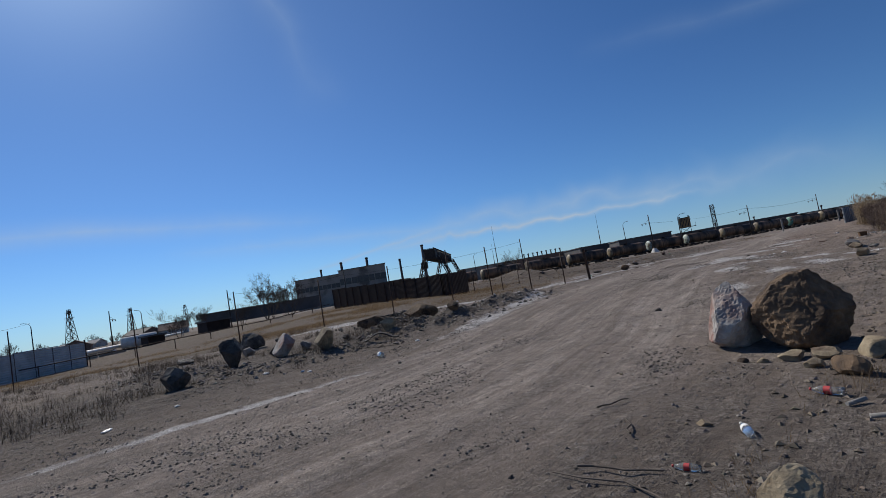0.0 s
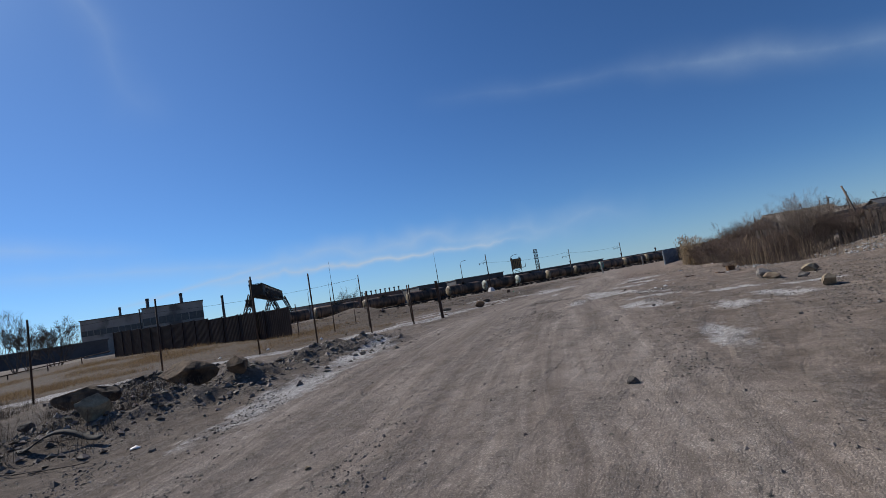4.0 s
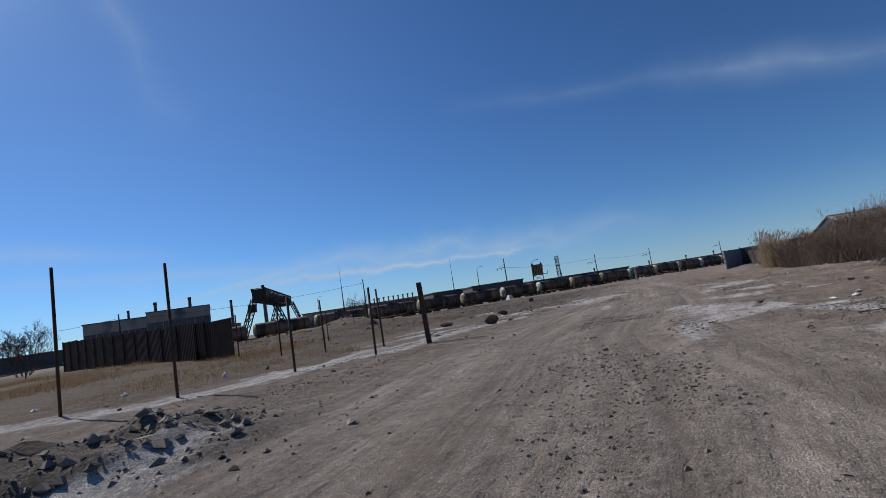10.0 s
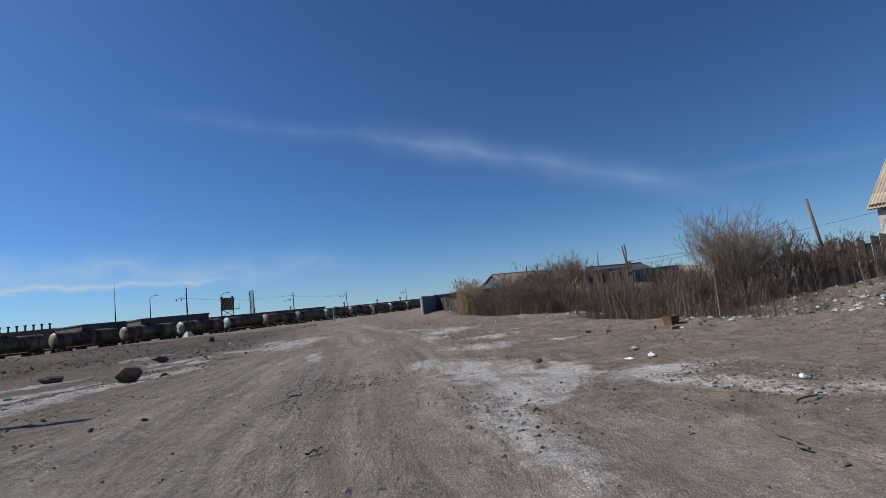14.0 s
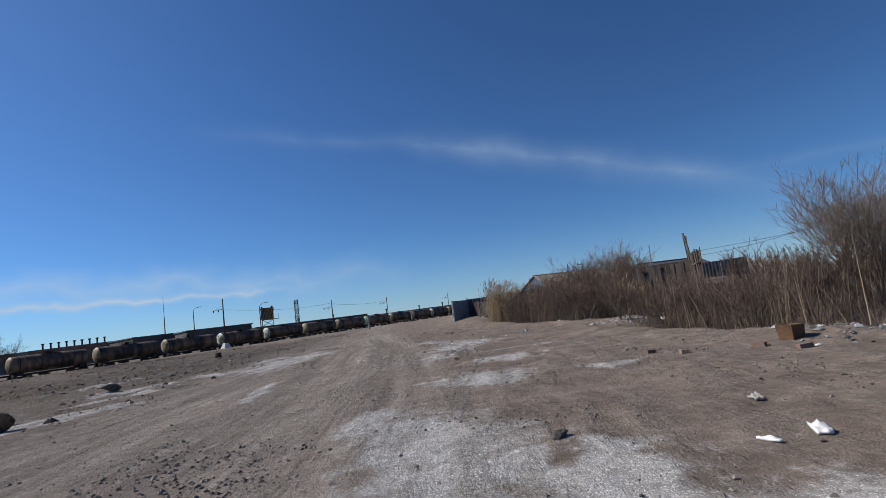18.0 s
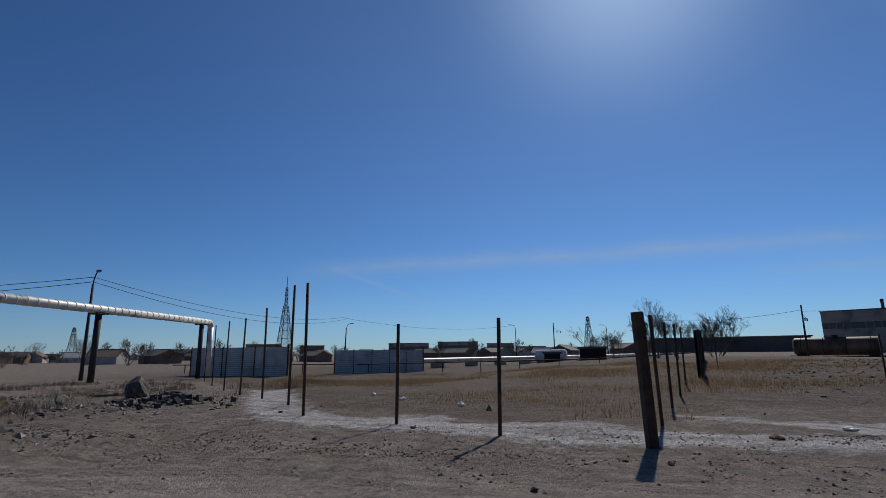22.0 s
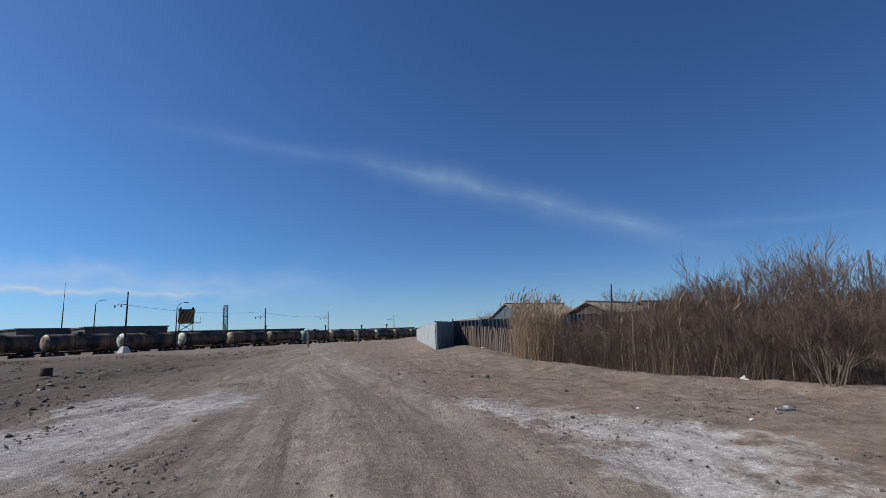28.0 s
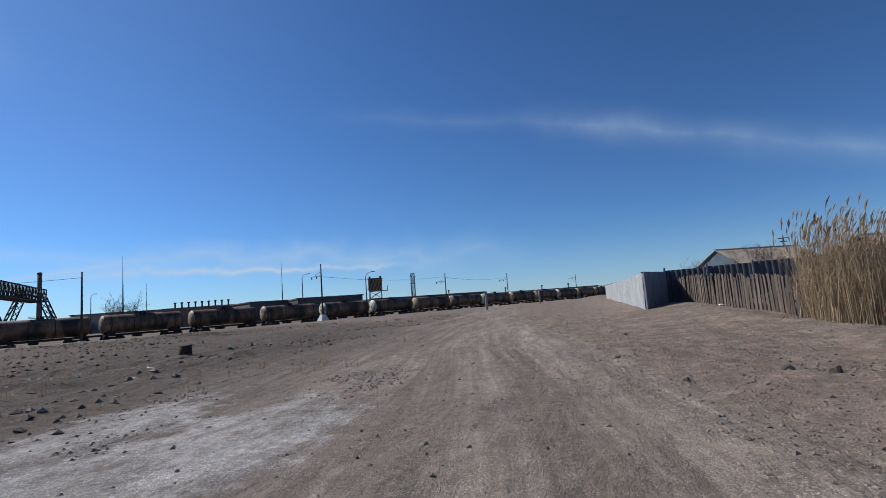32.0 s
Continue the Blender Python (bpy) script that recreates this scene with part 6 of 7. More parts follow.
for x, y, rz, L_ in ((1.4, 3.7, 15, 0.7), (1, 4.7, 120, 0.5), (0, 7.5, 100, 0.4), (0.4, 5.5, 60, 0.45), (1.7, 3.4, 170, 1.6), (-10.44, 10.16, 30, 0.9), (-11.98, 10.83, 200, 0.8), (-8.83, 29.89, 60, 0.3), (-5.75, 27.11, 70, 0.3), (-4.38, 25.28, 80, 0.45), (-3.45, 26.18, 20, 0.4), (-7.95, 26.62, 50, 0.2), (-11.2, 9.85, 15, 1.1)):
    pts = [(L_ * (k / 5 - 0.5), 0.06 * L_ * math.sin(k * 1.7), 0.02 + 0.03 * rnd.random()) for k in range(6)]
    ob = part("stick", Geo().path(pts, 0.012, 5, 0.9), M_BARK)
    ob.matrix_basis = on_ground(x, y, rz)
    tagged(ob, "dry brown stick lying on the ground", "stick", "sticks on the ground")


# ---------------------------------------------------------------- stuff on the ground: gravel, clods, rubbish
def scatter_stones(name, pts, sizes, material, label):
    """Many small faceted stones in one mesh."""
    pts, sizes = np.asarray(pts), np.asarray(sizes)
    n = len(pts)
    base = np.array([(1, 0, 0), (-0.5, 0.85, 0.1), (-0.5, -0.85, -0.1), (0.1, 0.1, 0.75), (0, 0, -0.5), (0.55, 0.6, 0.35)])
    tri = np.array([(0, 5, 3), (5, 1, 3), (1, 2, 3), (2, 0, 3), (0, 4, 5), (5, 4, 1), (1, 4, 2), (2, 4, 0)])
    a = nrng.random(n) * 6.283
    c, s = np.cos(a), np.sin(a)
    v = base[None] * (0.75 + 0.5 * nrng.random((n, 6, 3))) * sizes[:, None, None]
    v = np.stack([v[..., 0] * c[:, None] - v[..., 1] * s[:, None], v[..., 0] * s[:, None] + v[..., 1] * c[:, None], v[..., 2] * 0.8], -1)
    z = height(pts[:, 0], pts[:, 1])
    v += np.stack([pts[:, 0], pts[:, 1], z + sizes * 0.12], 1)[:, None]
    f = (tri[None] + 6 * np.arange(n)[:, None, None]).reshape(-1, 3)
    me = bpy.data.meshes.new(name)
    me.from_pydata(v.reshape(-1, 3), [], f)
    me.materials.append(material)
    return tagged(new(name, me), label, name.replace("_", " "), kind="stuff")


def spots(n, x0, x1, y0, y1, keep):
    p = np.stack([nrng.uniform(x0, x1, n), nrng.uniform(y0, y1, n)], 1)
    return p[nrng.random(n) < keep(p[:, 0], p[:, 1])]


def grav_keep(x, y):
    u, _ = road_u(x, y)
    band = step(0.05, 0.5, vnoise(u * 7, y * 0.22, 1.0, 21)) * step(-0.35, 0.35, vnoise(x, y, 1.4, 22))
    verge = step(0.2, -0.05, u) + step(0.8, 1.05, u)
    return np.clip(0.65 * band + 0.16 * verge * step(-0.2, 0.5, vnoise(x, y, 1.1, 23)), 0.025, 1) * step(1.6, 0.6, x - np.interp(y, BUSH_Y, BUSH_X))


p = spots(400000, -16, 4, -3, 58, grav_keep)
scatter_stones("gravel", p, 0.008 + 0.026 * nrng.random(len(p)) ** 3, M_GRAVEL, "loose grey gravel over the dusty road and verges")
p = spots(26000, -9, -2, 44, 66, lambda x, y: 0.9 * np.exp(-((x - np.interp(y, *ROAD_R) - 0.3) / 0.75) ** 2))
scatter_stones("crushed_stone", p, 0.007 + 0.017 * nrng.random(len(p)) ** 2, M_REDGRAVEL, "reddish crushed stone along the road edge")


def pile_keep(x, y):
    d, _ = near_line(x, y, PILE)
    e, _ = near_line(x, y, BERM)
    return np.clip(np.exp(-(d / 1.2) ** 2) + 0.6 * np.exp(-(e / 1.4) ** 2), 0, 1)


p = spots(60000, -26, -6, 0, 26, pile_keep)
scatter_stones("earth_clods", p, 0.018 + 0.10 * nrng.random(len(p)) ** 5, islands("grey clods", (0.065, 0.054, 0.045), (0.32, 0.278, 0.238)), "dark clods and rubble along the roadside ridge")
p = spots(22000, 1.2, 7, -2, 28, lambda x, y: 0.5 * step(1.4, 3.2, x + 0.05 * y))
scatter_stones("verge_rubble", p, 0.008 + 0.045 * nrng.random(len(p)) ** 5, islands("brown rubble", (0.07, 0.055, 0.042), (0.30, 0.25, 0.19)), "brown rubble and clods on the verge")
p = spots(60000, -55, -13, 36, 95, lambda x, y: np.clip(0.25 + 0.5 * vnoise(x, y, 5, 31), 0, 1) * step(0.05, -0.2, road_u(x, y)[0]))
scatter_stones("field_rubble", p, 0.015 + 0.11 * nrng.random(len(p)) ** 6, islands("red-brown rubble", (0.045, 0.037, 0.031), (0.26, 0.21, 0.175)), "rubble and clods strewn over the rough ground")
p = spots(42000, -30, -12, 42, 78, lambda x, y: step(0.06, -0.12, road_u(x, y)[0]) * step(-0.9, -0.2, road_u(x, y)[0]) * np.clip(0.15 + 0.9 * vnoise(x, y, 2.2, 33), 0, 1))
scatter_stones("verge_debris", p, 0.012 + 0.10 * nrng.random(len(p)) ** 6, islands("dark verge debris", (0.05, 0.042, 0.035), (0.30, 0.25, 0.21)), "dark clods and broken stone along the road edge")
p = spots(1300, -30, -13, 42, 74, lambda x, y: step(0.0, -0.2, road_u(x, y)[0]) * step(-1.1, -0.4, road_u(x, y)[0]) * np.clip(0.1 + vnoise(x, y, 3.0, 34), 0, 1))
scatter_stones("field_litter", p, 0.02 + 0.07 * nrng.random(len(p)) ** 2, islands("pale litter", (0.16, 0.17, 0.18), (0.75, 0.75, 0.74)), "pale scraps of litter strewn over the rubble")
p = spots(1500, -90, -30, 48, 84, lambda x, y: np.exp(-(near_line(x, y, [(-34, 52), (-48, 62), (-62, 72), (-80, 80)])[0] / 4) ** 2))
scatter_stones("mound_blocks", p, 0.10 + 0.3 * nrng.random(len(p)) ** 3, islands("mound blocks", (0.07, 0.05, 0.042), (0.24, 0.185, 0.16)), "broken blocks on the earth mounds")


def trash_keep(x, y):
    d, _ = near_line(x, y, [(9.29, 29.22), (6.54, 32.86), (3.5, 34.33), (1.68, 34.73)])
    return np.exp(-(d / 1.3) ** 2)


p = spots(15000, -0.5, 12, 27, 38, trash_keep)
p = np.concatenate([p, spots(900, -1, 3, 41, 46, lambda x, y: np.exp(-((x - 0.4) ** 2 + (y - 43.6) ** 2) / 2))])
scatter_stones("rubbish", p, 0.015 + 0.09 * nrng.random(len(p)) ** 3, M_RUBBISH, "rubbish tip of paper, glass and plastic on the bank")


# ---------------------------------------------------------------- dry plants
def blades(name, roots, lengths, widths, lean, material, label, segs=2, droop=0.25, kind="stuff", base_z=None):
    """Thin bent two-sided blades, one mesh."""
    roots, lengths, widths = np.asarray(roots), np.asarray(lengths), np.asarray(widths)
    n = len(roots)
    a = nrng.random(n) * 6.283
    tilt = np.abs(nrng.normal(0, 1, n)) * lean
    dx, dy = np.cos(a) * np.sin(tilt), np.sin(a) * np.sin(tilt)
    z0 = height(roots[:, 0], roots[:, 1]) - 0.02 if base_z is None else base_z
    b = nrng.random(n) * 6.283
    wx, wy = np.cos(b) * widths / 2, np.sin(b) * widths / 2
    rows = []
    for k in range(segs + 1):
        f = k / segs
        cx = roots[:, 0] + dx * lengths * f * (1 + droop * f)
        cy = roots[:, 1] + dy * lengths * f * (1 + droop * f)
        cz = z0 + lengths * np.cos(tilt) * f * (1 - droop * 0.4 * f * np.minimum(1, tilt * 3))
        t = 1 - 0.8 * f
        rows += [np.stack([cx - wx * t, cy - wy * t, cz], 1), np.stack([cx + wx * t, cy + wy * t, cz], 1)]
    v = np.stack(rows, 1)
    m = 2 * (segs + 1)
    quad = np.array([(2 * k, 2 * k + 1, 2 * k + 3, 2 * k + 2) for k in range(segs)])
    f = (quad[None] + m * np.arange(n)[:, None, None]).reshape(-1, 4)
    me = bpy.data.meshes.new(name)
    me.from_pydata(v.reshape(-1, 3), [], f)
    me.materials.append(material)
    return tagged(new(name, me), label, name.replace("_", " "), kind=kind), v


def tufts(n, x0, x1, y0, y1, keep, per, spread):
    c = spots(n, x0, x1, y0, y1, keep)
    return np.repeat(c, per, 0) + nrng.normal(0, spread, (len(c) * per, 2))


def field_keep(x, y):
    edge = x - np.interp(y, POST_Y, POST_X)
    return np.clip(0.45 + 1.1 * vnoise(x, y, 3.5, 41), 0.0, 1) * step(-0.8, -3.6, edge) * step(52, 36, y)


r = tufts(30000, -58, -15, 0, 52, field_keep, 9, 0.16)
tall = np.clip(0.55 + 0.75 * vnoise(r[:, 0], r[:, 1], 4.0, 46), 0.15, 1.2)
blades("dry_grass", r, (0.12 + 0.38 * nrng.random(len(r))) * tall, 0.008 + 0.010 * nrng.random(len(r)), 0.45, M_DRYGRASS, "dry yellow-brown steppe grass over the field")
r = tufts(5200, 2.2, 7.5, -2.5, 7.5, lambda x, y: np.clip(0.4 + vnoise(x, y, 1.2, 42), 0, 1), 10, 0.07)
blades("dead_grass", r, 0.06 + 0.20 * nrng.random(len(r)), 0.003 + 0.004 * nrng.random(len(r)), 0.95, M_DRYGRASS, "thin dead grass on the verge")
r = tufts(5600, -34, -6, -6, 16, lambda x, y: np.clip(0.2 + vnoise(x, y, 2.0, 43), 0, 1) * step(-10.0, -12.5, x), 14, 0.10)
blades("dead_weeds", r, 0.15 + 0.35 * nrng.random(len(r)), 0.006 + 0.006 * nrng.random(len(r)), 0.5, islands("grey-brown weeds", (0.075, 0.055, 0.037), (0.20, 0.15, 0.097)), "grey-brown dead weeds among the rocks")
r = tufts(2200, -45, -14, 36, 90, lambda x, y: np.clip(0.1 + vnoise(x, y, 3.0, 44), 0, 1), 12, 0.10)
blades("rough_weeds", r, 0.12 + 0.25 * nrng.random(len(r)), 0.006 + 0.006 * nrng.random(len(r)), 0.5, M_DRYGRASS, "dry weeds on the rough ground")


def bush_depth(x, y):
    return x - np.interp(y, BUSH_Y, BUSH_X)


# the tangle of twigs and reeds along the verge
def thicket_keep(x, y):
    d = bush_depth(x, y)
    gap = 1 - 0.85 * step(41.3, 42.3, y) * step(45.9, 44.9, y) * step(2.5, 1.2, d)
    d = d + 0.35 * vnoise(x, y, 1.1, 58)
    return step(0.05, 0.5, d) * step(4.6, 3.0, d) * step(34.0, 35.8, y) * step(63.3, 60.3, y) * np.clip(0.66 + 0.5 * vnoise(x, y, 1.8, 51), 0, 1) * gap


def thicket_height(x, y):
    d = bush_depth(x, y) + 0.5 * vnoise(x, y, 1.3, 57)
    return (0.5 + 0.5 * step(0.0, 1.5, d)) * (1.30 + 0.60 * vnoise(x, y, 2.0, 52) + 0.75 * step(45.4, 51, y) * step(58.6, 53.3, y))


c = spots(52000, -4.5, 9, 31, 64, thicket_keep)
blades("thicket", c, thicket_height(c[:, 0], c[:, 1]) * (0.35 + 0.75 * nrng.random(len(c))), 0.006 + 0.008 * nrng.random(len(c)), 0.72, M_TWIG, "brown tangled thicket of dead stems along the verge", 3, 0.9)
c = spots(230000, -4.5, 9, 31, 64, thicket_keep)
hz = height(c[:, 0], c[:, 1]) + thicket_height(c[:, 0], c[:, 1]) * (0.05 + 0.85 * nrng.random(len(c)))
blades("thicket_twigs", c, 0.18 + 0.42 * nrng.random(len(c)), 0.005 + 0.006 * nrng.random(len(c)), 1.25, M_TWIG, "fine crossing twigs in the brown thicket", 2, 0.4, "stuff", hz)
c = spots(13000, -4.5, 9, 31, 64, lambda x, y: step(0.0, 0.3, bush_depth(x, y)) * step(3.0, 1.2, bush_depth(x, y)) * np.clip(1.3 * vnoise(x, y, 1.7, 53) - 0.05 + 0.45 * step(48, 45, y) - 0.25 * step(47, 50, y), 0, 1) * step(34, 35.8, y) * step(63.8, 60.8, y) * (1 - 0.92 * step(41.4, 42.2, y) * step(46.0, 45.2, y)))
blades("pale_reeds", c, 0.8 + 1.0 * nrng.random(len(c)), 0.010 + 0.010 * nrng.random(len(c)), 0.16, M_REED, "pale dry reeds in front of the thicket", 3, 0.3)
c = spots(1500, 2.5, 12, 27, 34.5, lambda x, y: step(0.3, 1.2, bush_depth(x, y)) * np.clip(0.3 + vnoise(x, y, 1.5, 54), 0, 1))
blades("bank_reeds", c, 0.5 + 0.9 * nrng.random(len(c)), 0.008 + 0.008 * nrng.random(len(c)), 0.28, M_REED, "pale dry reeds on the rubbish bank", 3, 0.4)


def reed_clump(cx, cy, rx, ry, n, hmin, hmax, seed_label):
    th = nrng.random(n) * 6.283
    rr = np.sqrt(nrng.random(n))
    roots = np.stack([cx + rx * rr * np.cos(th), cy + ry * rr * np.sin(th)], 1)
    L_ = hmin + (hmax - hmin) * nrng.random(n) ** 0.7
    z = height(roots[:, 0], roots[:, 1])
    _, v = blades("tall_reeds", roots, L_, 0.010 + 0.008 * nrng.random(n), 0.10, M_REED, seed_label, 4, 0.6)
    tips = v.reshape(n, -1, 3)[:, -2:].mean(1)
    prev = v.reshape(n, -1, 3)[:, -4:-2].mean(1)
    pick = nrng.random(n) < 0.45
    tips, prev = tips[pick], prev[pick]
    d = tips - prev
    d /= np.linalg.norm(d, axis=1)[:, None]
    d[:, 0] += 0.25
    m = len(tips)
    pl = []
    for j in range(3):
        a = nrng.random(m) * 6.283
        s = np.stack([np.cos(a), np.sin(a), 0 * a], 1) * 0.020
        ln = (0.20 + 0.14 * nrng.random(m))[:, None]
        pl.append(np.stack([tips - d * 0.03, tips + d * ln * 0.5 + s, tips + d * ln + np.array((0.03, 0, -0.03)), tips + d * ln * 0.5 - s], 1))
    pv = np.concatenate(pl).reshape(-1, 3)
    me = bpy.data.meshes.new("reed_plumes")
    me.from_pydata(pv, [], np.arange(len(pv)).reshape(-1, 4))
    me.materials.append(M_PLUME)
    tagged(new("reed_plumes", me), "feathery tan plumes on tall reeds", "reed plumes", kind="stuff")
    lv = np.repeat(np.arange(n), 3)
    at = 0.25 + 0.55 * nrng.random(len(lv))
    w = v.reshape(n, -1, 3)
    mid_ = w[:, 0:2].mean(1)[lv] * (1 - at[:, None]) + w[:, -2:].mean(1)[lv] * at[:, None]
    blades("reed_leaves", mid_[:, :2], 0.25 + 0.35 * nrng.random(len(lv)), 0.016 + 0 * at, 0.6, M_REED, "long dry leaves on tall reeds", 2, 0.8, "stuff", mid_[:, 2])


reed_clump(-2.52, 59.69, 0.95, 1.9, 900, 1.4, 2.75, "tall straw-coloured reeds with plumes at the thicket's end")
reed_clump(-0.12, 53.68, 1.6, 3.2, 130, 1.4, 2.4, "tall straw-coloured reeds among the thicket")
reed_clump(1.7, 46.7, 0.8, 0.8, 110, 0.9, 1.7, "pale tall reeds before the board fence")
reed_clump(8.23, 29.82, 1.8, 1.6, 160, 1.2, 2.4, "thin tall reeds on the rubbish bank")


def bare_shrub(x, y, h, spread, seed, label, category="shrub", group="bare shrubs in the thicket", trunks=6, depth=4, mat=None, trunk_h=0.12, r0=0.03, name="shrub", z=None, least=0.0035):
    """Bare branching stems that fork upward; limbs in one part, twigs in another."""
    r = random.Random(seed)
    limbs, twigs = Geo(), Geo()

    def grow(p, d, length, rad, level):
        pts = [p]
        for _ in range(2):
            d = (d + Vector((r.uniform(-1, 1), r.uniform(-1, 1), r.uniform(-0.4, 0.7))) * 0.16).normalized()
            pts.append(pts[-1] + d * length / 2)
        (limbs if level < 2 else twigs).path(pts, rad, 5 if level < 2 else 3, 0.82)
        if level >= depth:
            return
        for _ in range(r.choice((2, 3, 3, 4))):
            q = pts[r.choice((1, 2, 2))]
            e = (d + Vector((r.uniform(-1, 1), r.uniform(-1, 1), r.uniform(-0.25, 0.8))) * (0.55 + 0.2 * spread)).normalized()
            grow(q, e, length * r.uniform(0.55, 0.85), max(least, rad * 0.6), level + 1)

    for k in range(trunks):
        a = 6.283 * k / trunks + r.uniform(-0.4, 0.4)
        lean = spread * r.uniform(0.15, 0.75)
        d = Vector((math.cos(a) * lean, math.sin(a) * lean, 1)).normalized()
        grow(Vector((math.cos(a) * trunk_h, math.sin(a) * trunk_h, -0.05)), d, h * r.uniform(0.28, 0.40), r0, 0)
    t = thing(name, on_ground(x, y) if z is None else pose(x, y, z), label, category, group)
    tagged(part("branchwork", limbs, M_BARK, t), kind="stuff")
    tagged(part("twig_crown", twigs, mat or M_TWIGGREY, t), kind="stuff")
    return t


bare_shrub(3.4, 37.06, 3.0, 0.95, 1, "tall grey bare willow shrub by the thicket", trunks=26, depth=5, r0=0.018, least=0.003)
bare_shrub(2.07, 50.86, 3.0, 0.9, 2, "tall grey bare shrub above the thicket", trunks=7, depth=5)
for k, (x, y, h) in enumerate(((1.6, 38.76, 1.9), (4.44, 38.56, 2.0), (0.74, 41.15, 1.6), (2.88, 40.32, 1.8), (0.01, 48.08, 1.9), (1.17, 52.69, 2.3), (3.2, 51.96, 2.4), (-0.37, 55.81, 2.0), (1.35, 57.03, 2.1), (-1.29, 57.93, 1.9), (2.64, 48.28, 2.1), (2.2, 54.54, 2.5), (5.3, 37.48, 1.9), (0.6, 50.58, 1.9))):
    bare_shrub(x, y, h, 1.0, 20 + k, "brown bare shrub in the thicket", trunks=7, depth=4, mat=M_TWIG)


for k, (x, y, h) in enumerate(((-0.88, 49.32, 1.9), (-0.1, 51.66, 2.1), (-1.08, 53.09, 2.0), (0.69, 48.71, 2.3), (-1.55, 55.17, 1.9), (0.3, 54.67, 2.3), (2.4, 52.82, 2.7), (-1.92, 57.12, 1.8), (-0.77, 47.31, 1.6), (0.93, 46.63, 1.7), (0.32, 39.75, 1.5), (-0.15, 42.84, 1.3), (2.1, 37.27, 1.6), (0.7, 37.33, 1.4), (1.14, 48.27, 2.1), (1.82, 47.34, 1.9), (0.56, 49.41, 2.1), (2.78, 45.78, 1.6), (2.53, 48.99, 2.3), (0.85, 53.42, 2.9), (1.79, 55.84, 2.9), (-0.27, 56.36, 2.5), (1.39, 51.52, 2.9), (-0.53, 52.27, 2.3))):
    bare_shrub(x, y, h, 0.9, 140 + k, "dense brown twiggy bush in the thicket", trunks=9, depth=5, mat=M_TWIG, r0=0.013)
for k, (x, y, h) in enumerate(((4.2, 36.3, 1.7), (4.9, 35.7, 1.5), (5.5, 35.2, 1.3), (2.6, 37.4, 1.6), (3.6, 36.5, 1.5))):
    bare_shrub(x, y, h, 1.1, 180 + k, "low dark twiggy bush beside the board fence", trunks=10, depth=5, mat=M_TWIG, r0=0.012)


def bare_tree(x, y, h, seed, label, group, z=None, depth=5):
    return bare_shrub(x, y, h, 0.75, seed, label, "tree", group, trunks=4, depth=depth, mat=M_TREEFAR, trunk_h=0.1, r0=0.011 * h, name="bare_tree", least=0.0014 * h)


for k, (x, y, h) in enumerate(((-100, 50, 9.4), (-87, 39.5, 7.0), (-91, 42.5, 6.5), (-107.5, 34.4, 6.2), (-110.6, 31, 6.5))):
    bare_tree(x, y, h, 70 + k, "wide bare tree beyond the field", "bare trees beyond the field", depth=6)
for k, (az, r_, h) in enumerate(((83.6, 95, 5.2), (141, 150, 7), (136, 170, 7), (145, 190, 6), (131.5, 210, 6))):
    bare_tree(*along(az, r_, EYE21), h, 80 + k, "bare tree far off across the field", "bare trees far off", depth=5)
for k, (az, r_, h) in enumerate(((44.0, 140, 8.0), (42.6, 142, 7.5), (-12.0, 70, 4.2), (-19.6, 62, 4.4), (-8.0, 78, 4.0), (-21.5, 75, 4.6))):
    bare_tree(*along(az, r_, (-6.4, 30.0)), h, 90 + k, "bare tree behind the fences", "bare trees behind the fences", depth=5)

# a belt of cottages and bare trees along the town's edge
cottages = [gable_house(pose(0, 0, 0), 9, 6.5, 2.6, 4.6, "small far cottage with a dull roof", M_FARROOF, M_BRICK, group="far cottages"),
            gable_house(pose(0, 0, 0), 12, 7, 2.8, 4.4, "long far shed with a rusty brown roof", M_BRICK, M_FACADE2, group="far cottages"),
            gable_house(pose(0, 0, 0), 8, 6, 2.4, 4.2, "low far cottage with a pale roof", M_PLASTER, M_FARROOF, group="far cottages")]
belt = random.Random(31)
for k in range(46):
    az = 84 + 82 * (k + belt.uniform(-0.4, 0.4)) / 45
    r_ = belt.uniform(170, 330)
    x, y = along(az, r_, EYE21)
    m = on_ground(x, y, belt.uniform(0, 180), 0.3)
    if k < 3:
        cottages[k].matrix_basis = m
    else:
        copy_thing(cottages[belt.randrange(3)], m)
grove = [bare_shrub(0, 0, h, 0.9, 410 + k, "bare grey tree at the edge of the town", "tree", "bare trees at the town's edge", trunks=5, depth=4, mat=M_TREEFAR, trunk_h=0.2, r0=0.09, name="bare_tree", least=0.03) for k, h in enumerate((5.0, 6.5, 4.0))]
for k in range(54):
    az = 82 + 84 * (k + belt.uniform(-0.5, 0.5)) / 53
    x, y = along(az, belt.uniform(140, 300), EYE21)
    m = on_ground(x, y, belt.uniform(0, 360), 0.1)
    if k < 3:
        grove[k].matrix_basis = m
    else:
        copy_thing(grove[belt.randrange(3)], m)
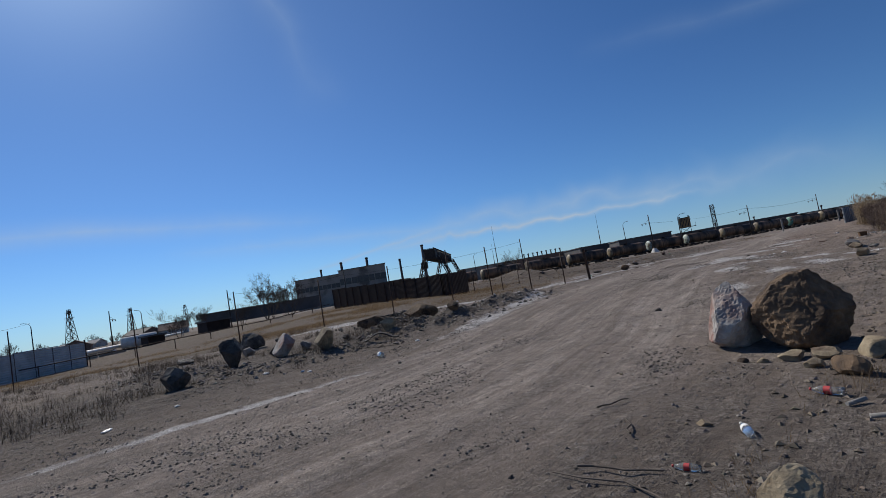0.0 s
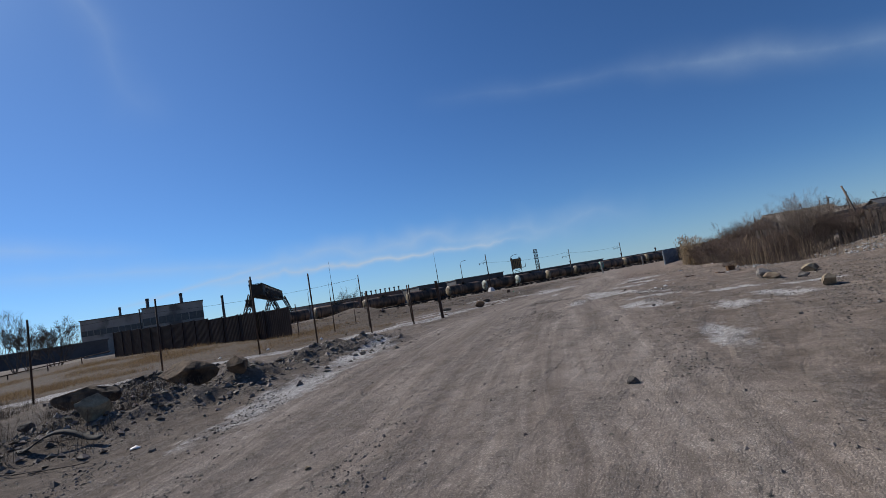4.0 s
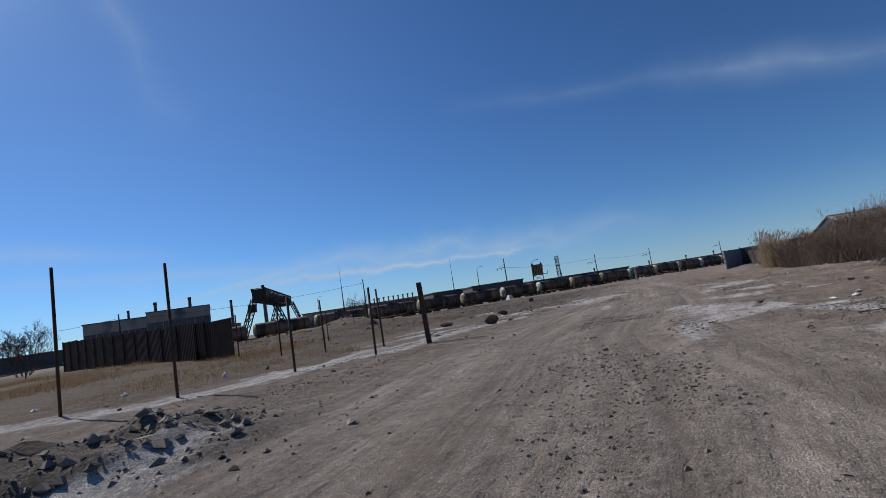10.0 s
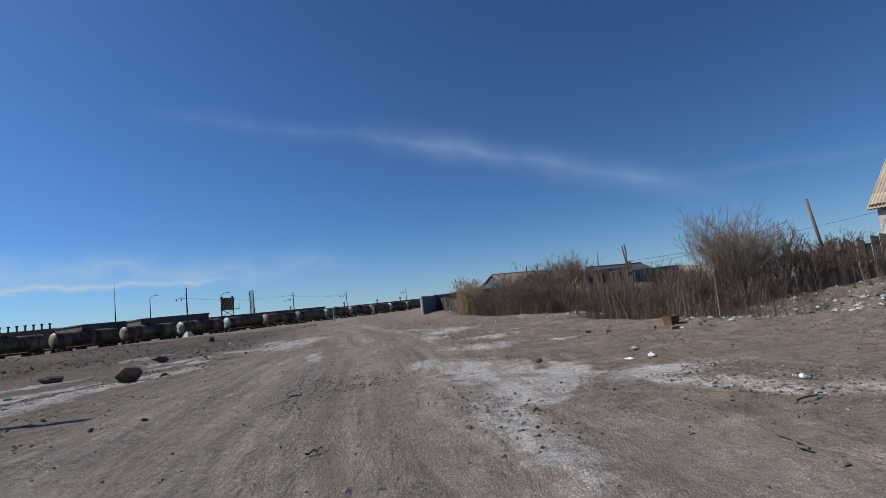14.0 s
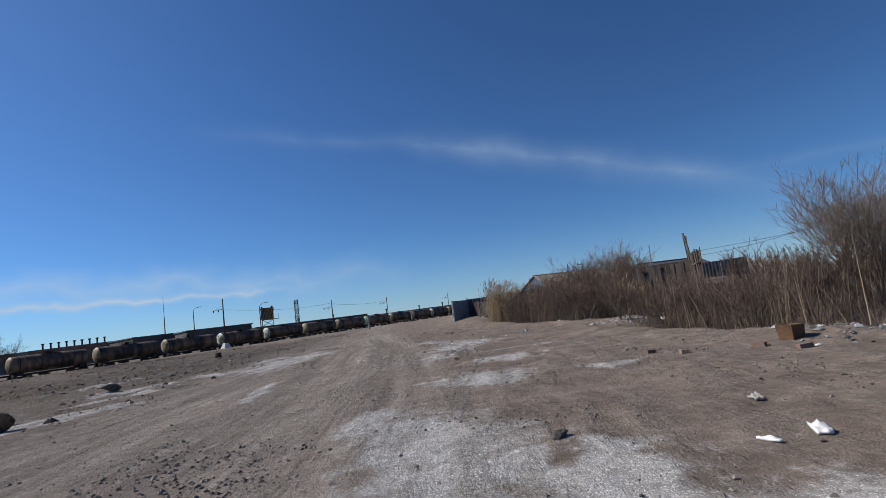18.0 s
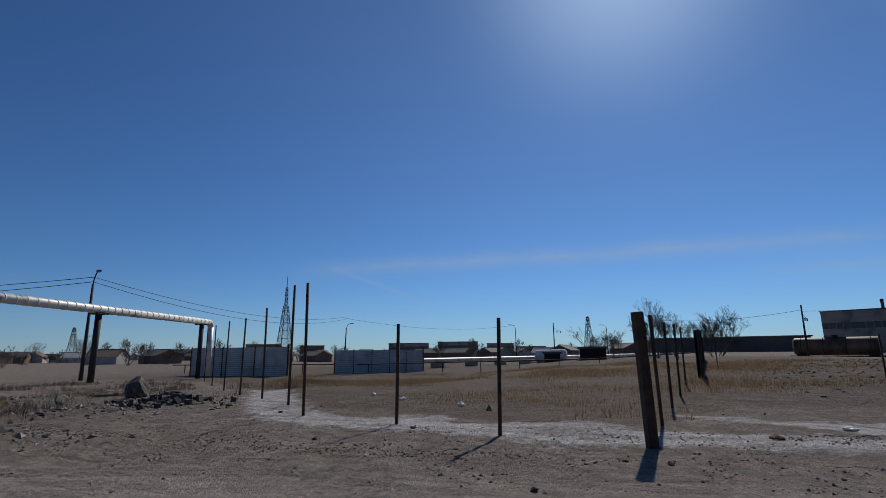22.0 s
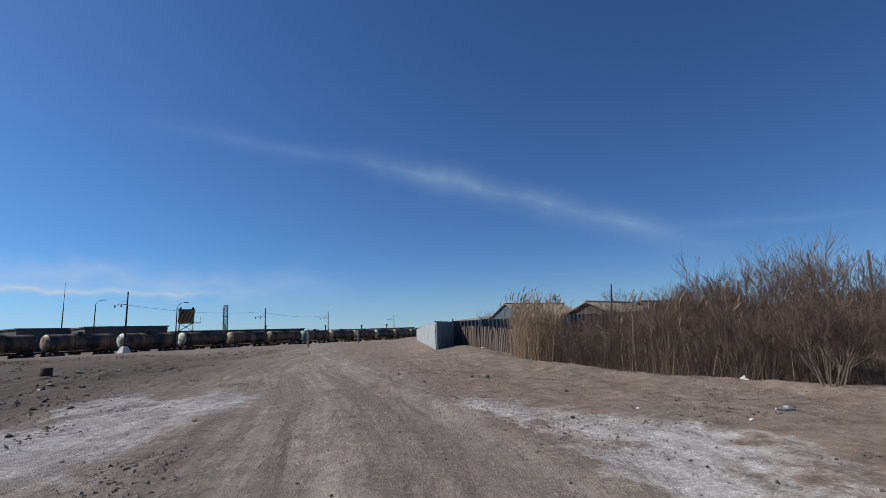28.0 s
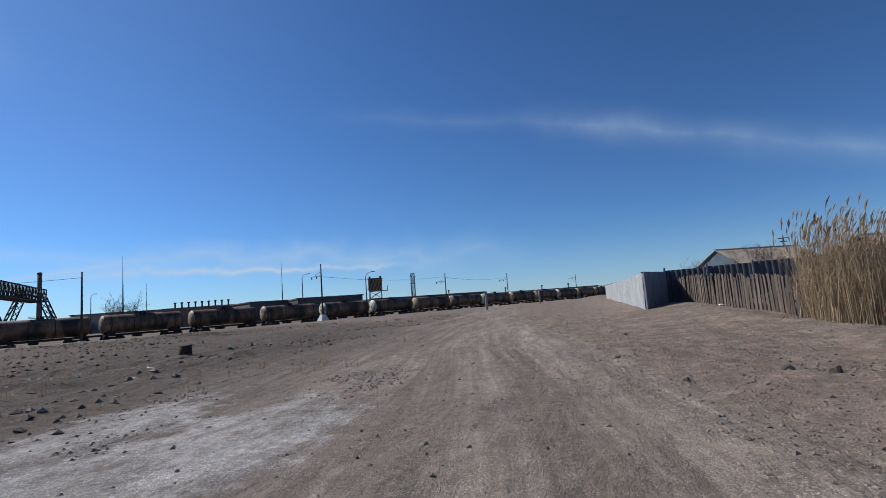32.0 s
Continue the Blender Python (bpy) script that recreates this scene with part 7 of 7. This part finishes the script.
# rusty bin, crate and bricks by the rubbish
rusty = part("rusty_bin", Geo().add([(-0.28, -0.22, 0), (0.28, -0.22, 0), (0.28, 0.22, 0), (-0.28, 0.22, 0), (-0.33, -0.26, 0.5), (0.33, -0.26, 0.47), (0.33, 0.26, 0.5), (-0.33, 0.26, 0.52), (-0.29, -0.22, 0.46), (0.29, -0.22, 0.44), (0.29, 0.22, 0.46), (-0.29, 0.22, 0.48)], [(3, 2, 1, 0), (0, 1, 5, 4), (1, 2, 6, 5), (2, 3, 7, 6), (3, 0, 4, 7), (4, 5, 9, 8), (5, 6, 10, 9), (6, 7, 11, 10), (7, 4, 8, 11), (8, 9, 10, 11)]), surface("rust-orange sheet", (0.06, 0.034, 0.018), (0.17, 0.092, 0.042), 3, 0.85, 0.1, 0.3, 18))
rusty.matrix_basis = on_ground(-0.3, 34.45, 25, 0.03) @ Matrix.Scale(0.5, 4)
tagged(rusty, "rusty orange-brown metal box at the foot of the reeds", "metal box")
crate = thing("crate", on_ground(2.38, 45.11, 30) @ pose(0, 0, 0.42, 35, 12, 0), "broken pale plastic crate lying on the rubbish", "crate")
for k in range(6):
    part("crate_slat", Geo().box((-0.25 + 0.1 * k, 0, 0), (0.035, 0.4, 0.03)), M_YELLOWROCK, crate)
for k in range(4):
    part("crate_slat", Geo().box((0, -0.18 + 0.12 * k, 0.02), (0.56, 0.035, 0.03)), M_YELLOWROCK, crate)
part("crate_side", Geo().box((0, -0.2, -0.11), (0.56, 0.03, 0.25)), M_YELLOWROCK, crate)
part("crate_side", Geo().box((0, 0.2, -0.11), (0.56, 0.03, 0.25)), M_YELLOWROCK, crate)
brick_mesh = Geo().box((0, 0, 0.045), (0.19, 0.11, 0.07)).mesh("brick", surface("broken red brick", (0.12, 0.078, 0.06), (0.25, 0.165, 0.13), 5, 0.9, 0, 0.4, 30))
for x, y, rz in ((-2.28, 35.25, 30), (-2.00, 34.51, 80), (-0.89, 34.35, 130), (-0.67, 33.63, 180)):
    ob = new("brick", brick_mesh)
    ob.matrix_basis = on_ground(x, y, rz, 0.02, 4, 3)
    tagged(ob, "broken red brick lying on the bare ground", "brick", "bricks on the ground")
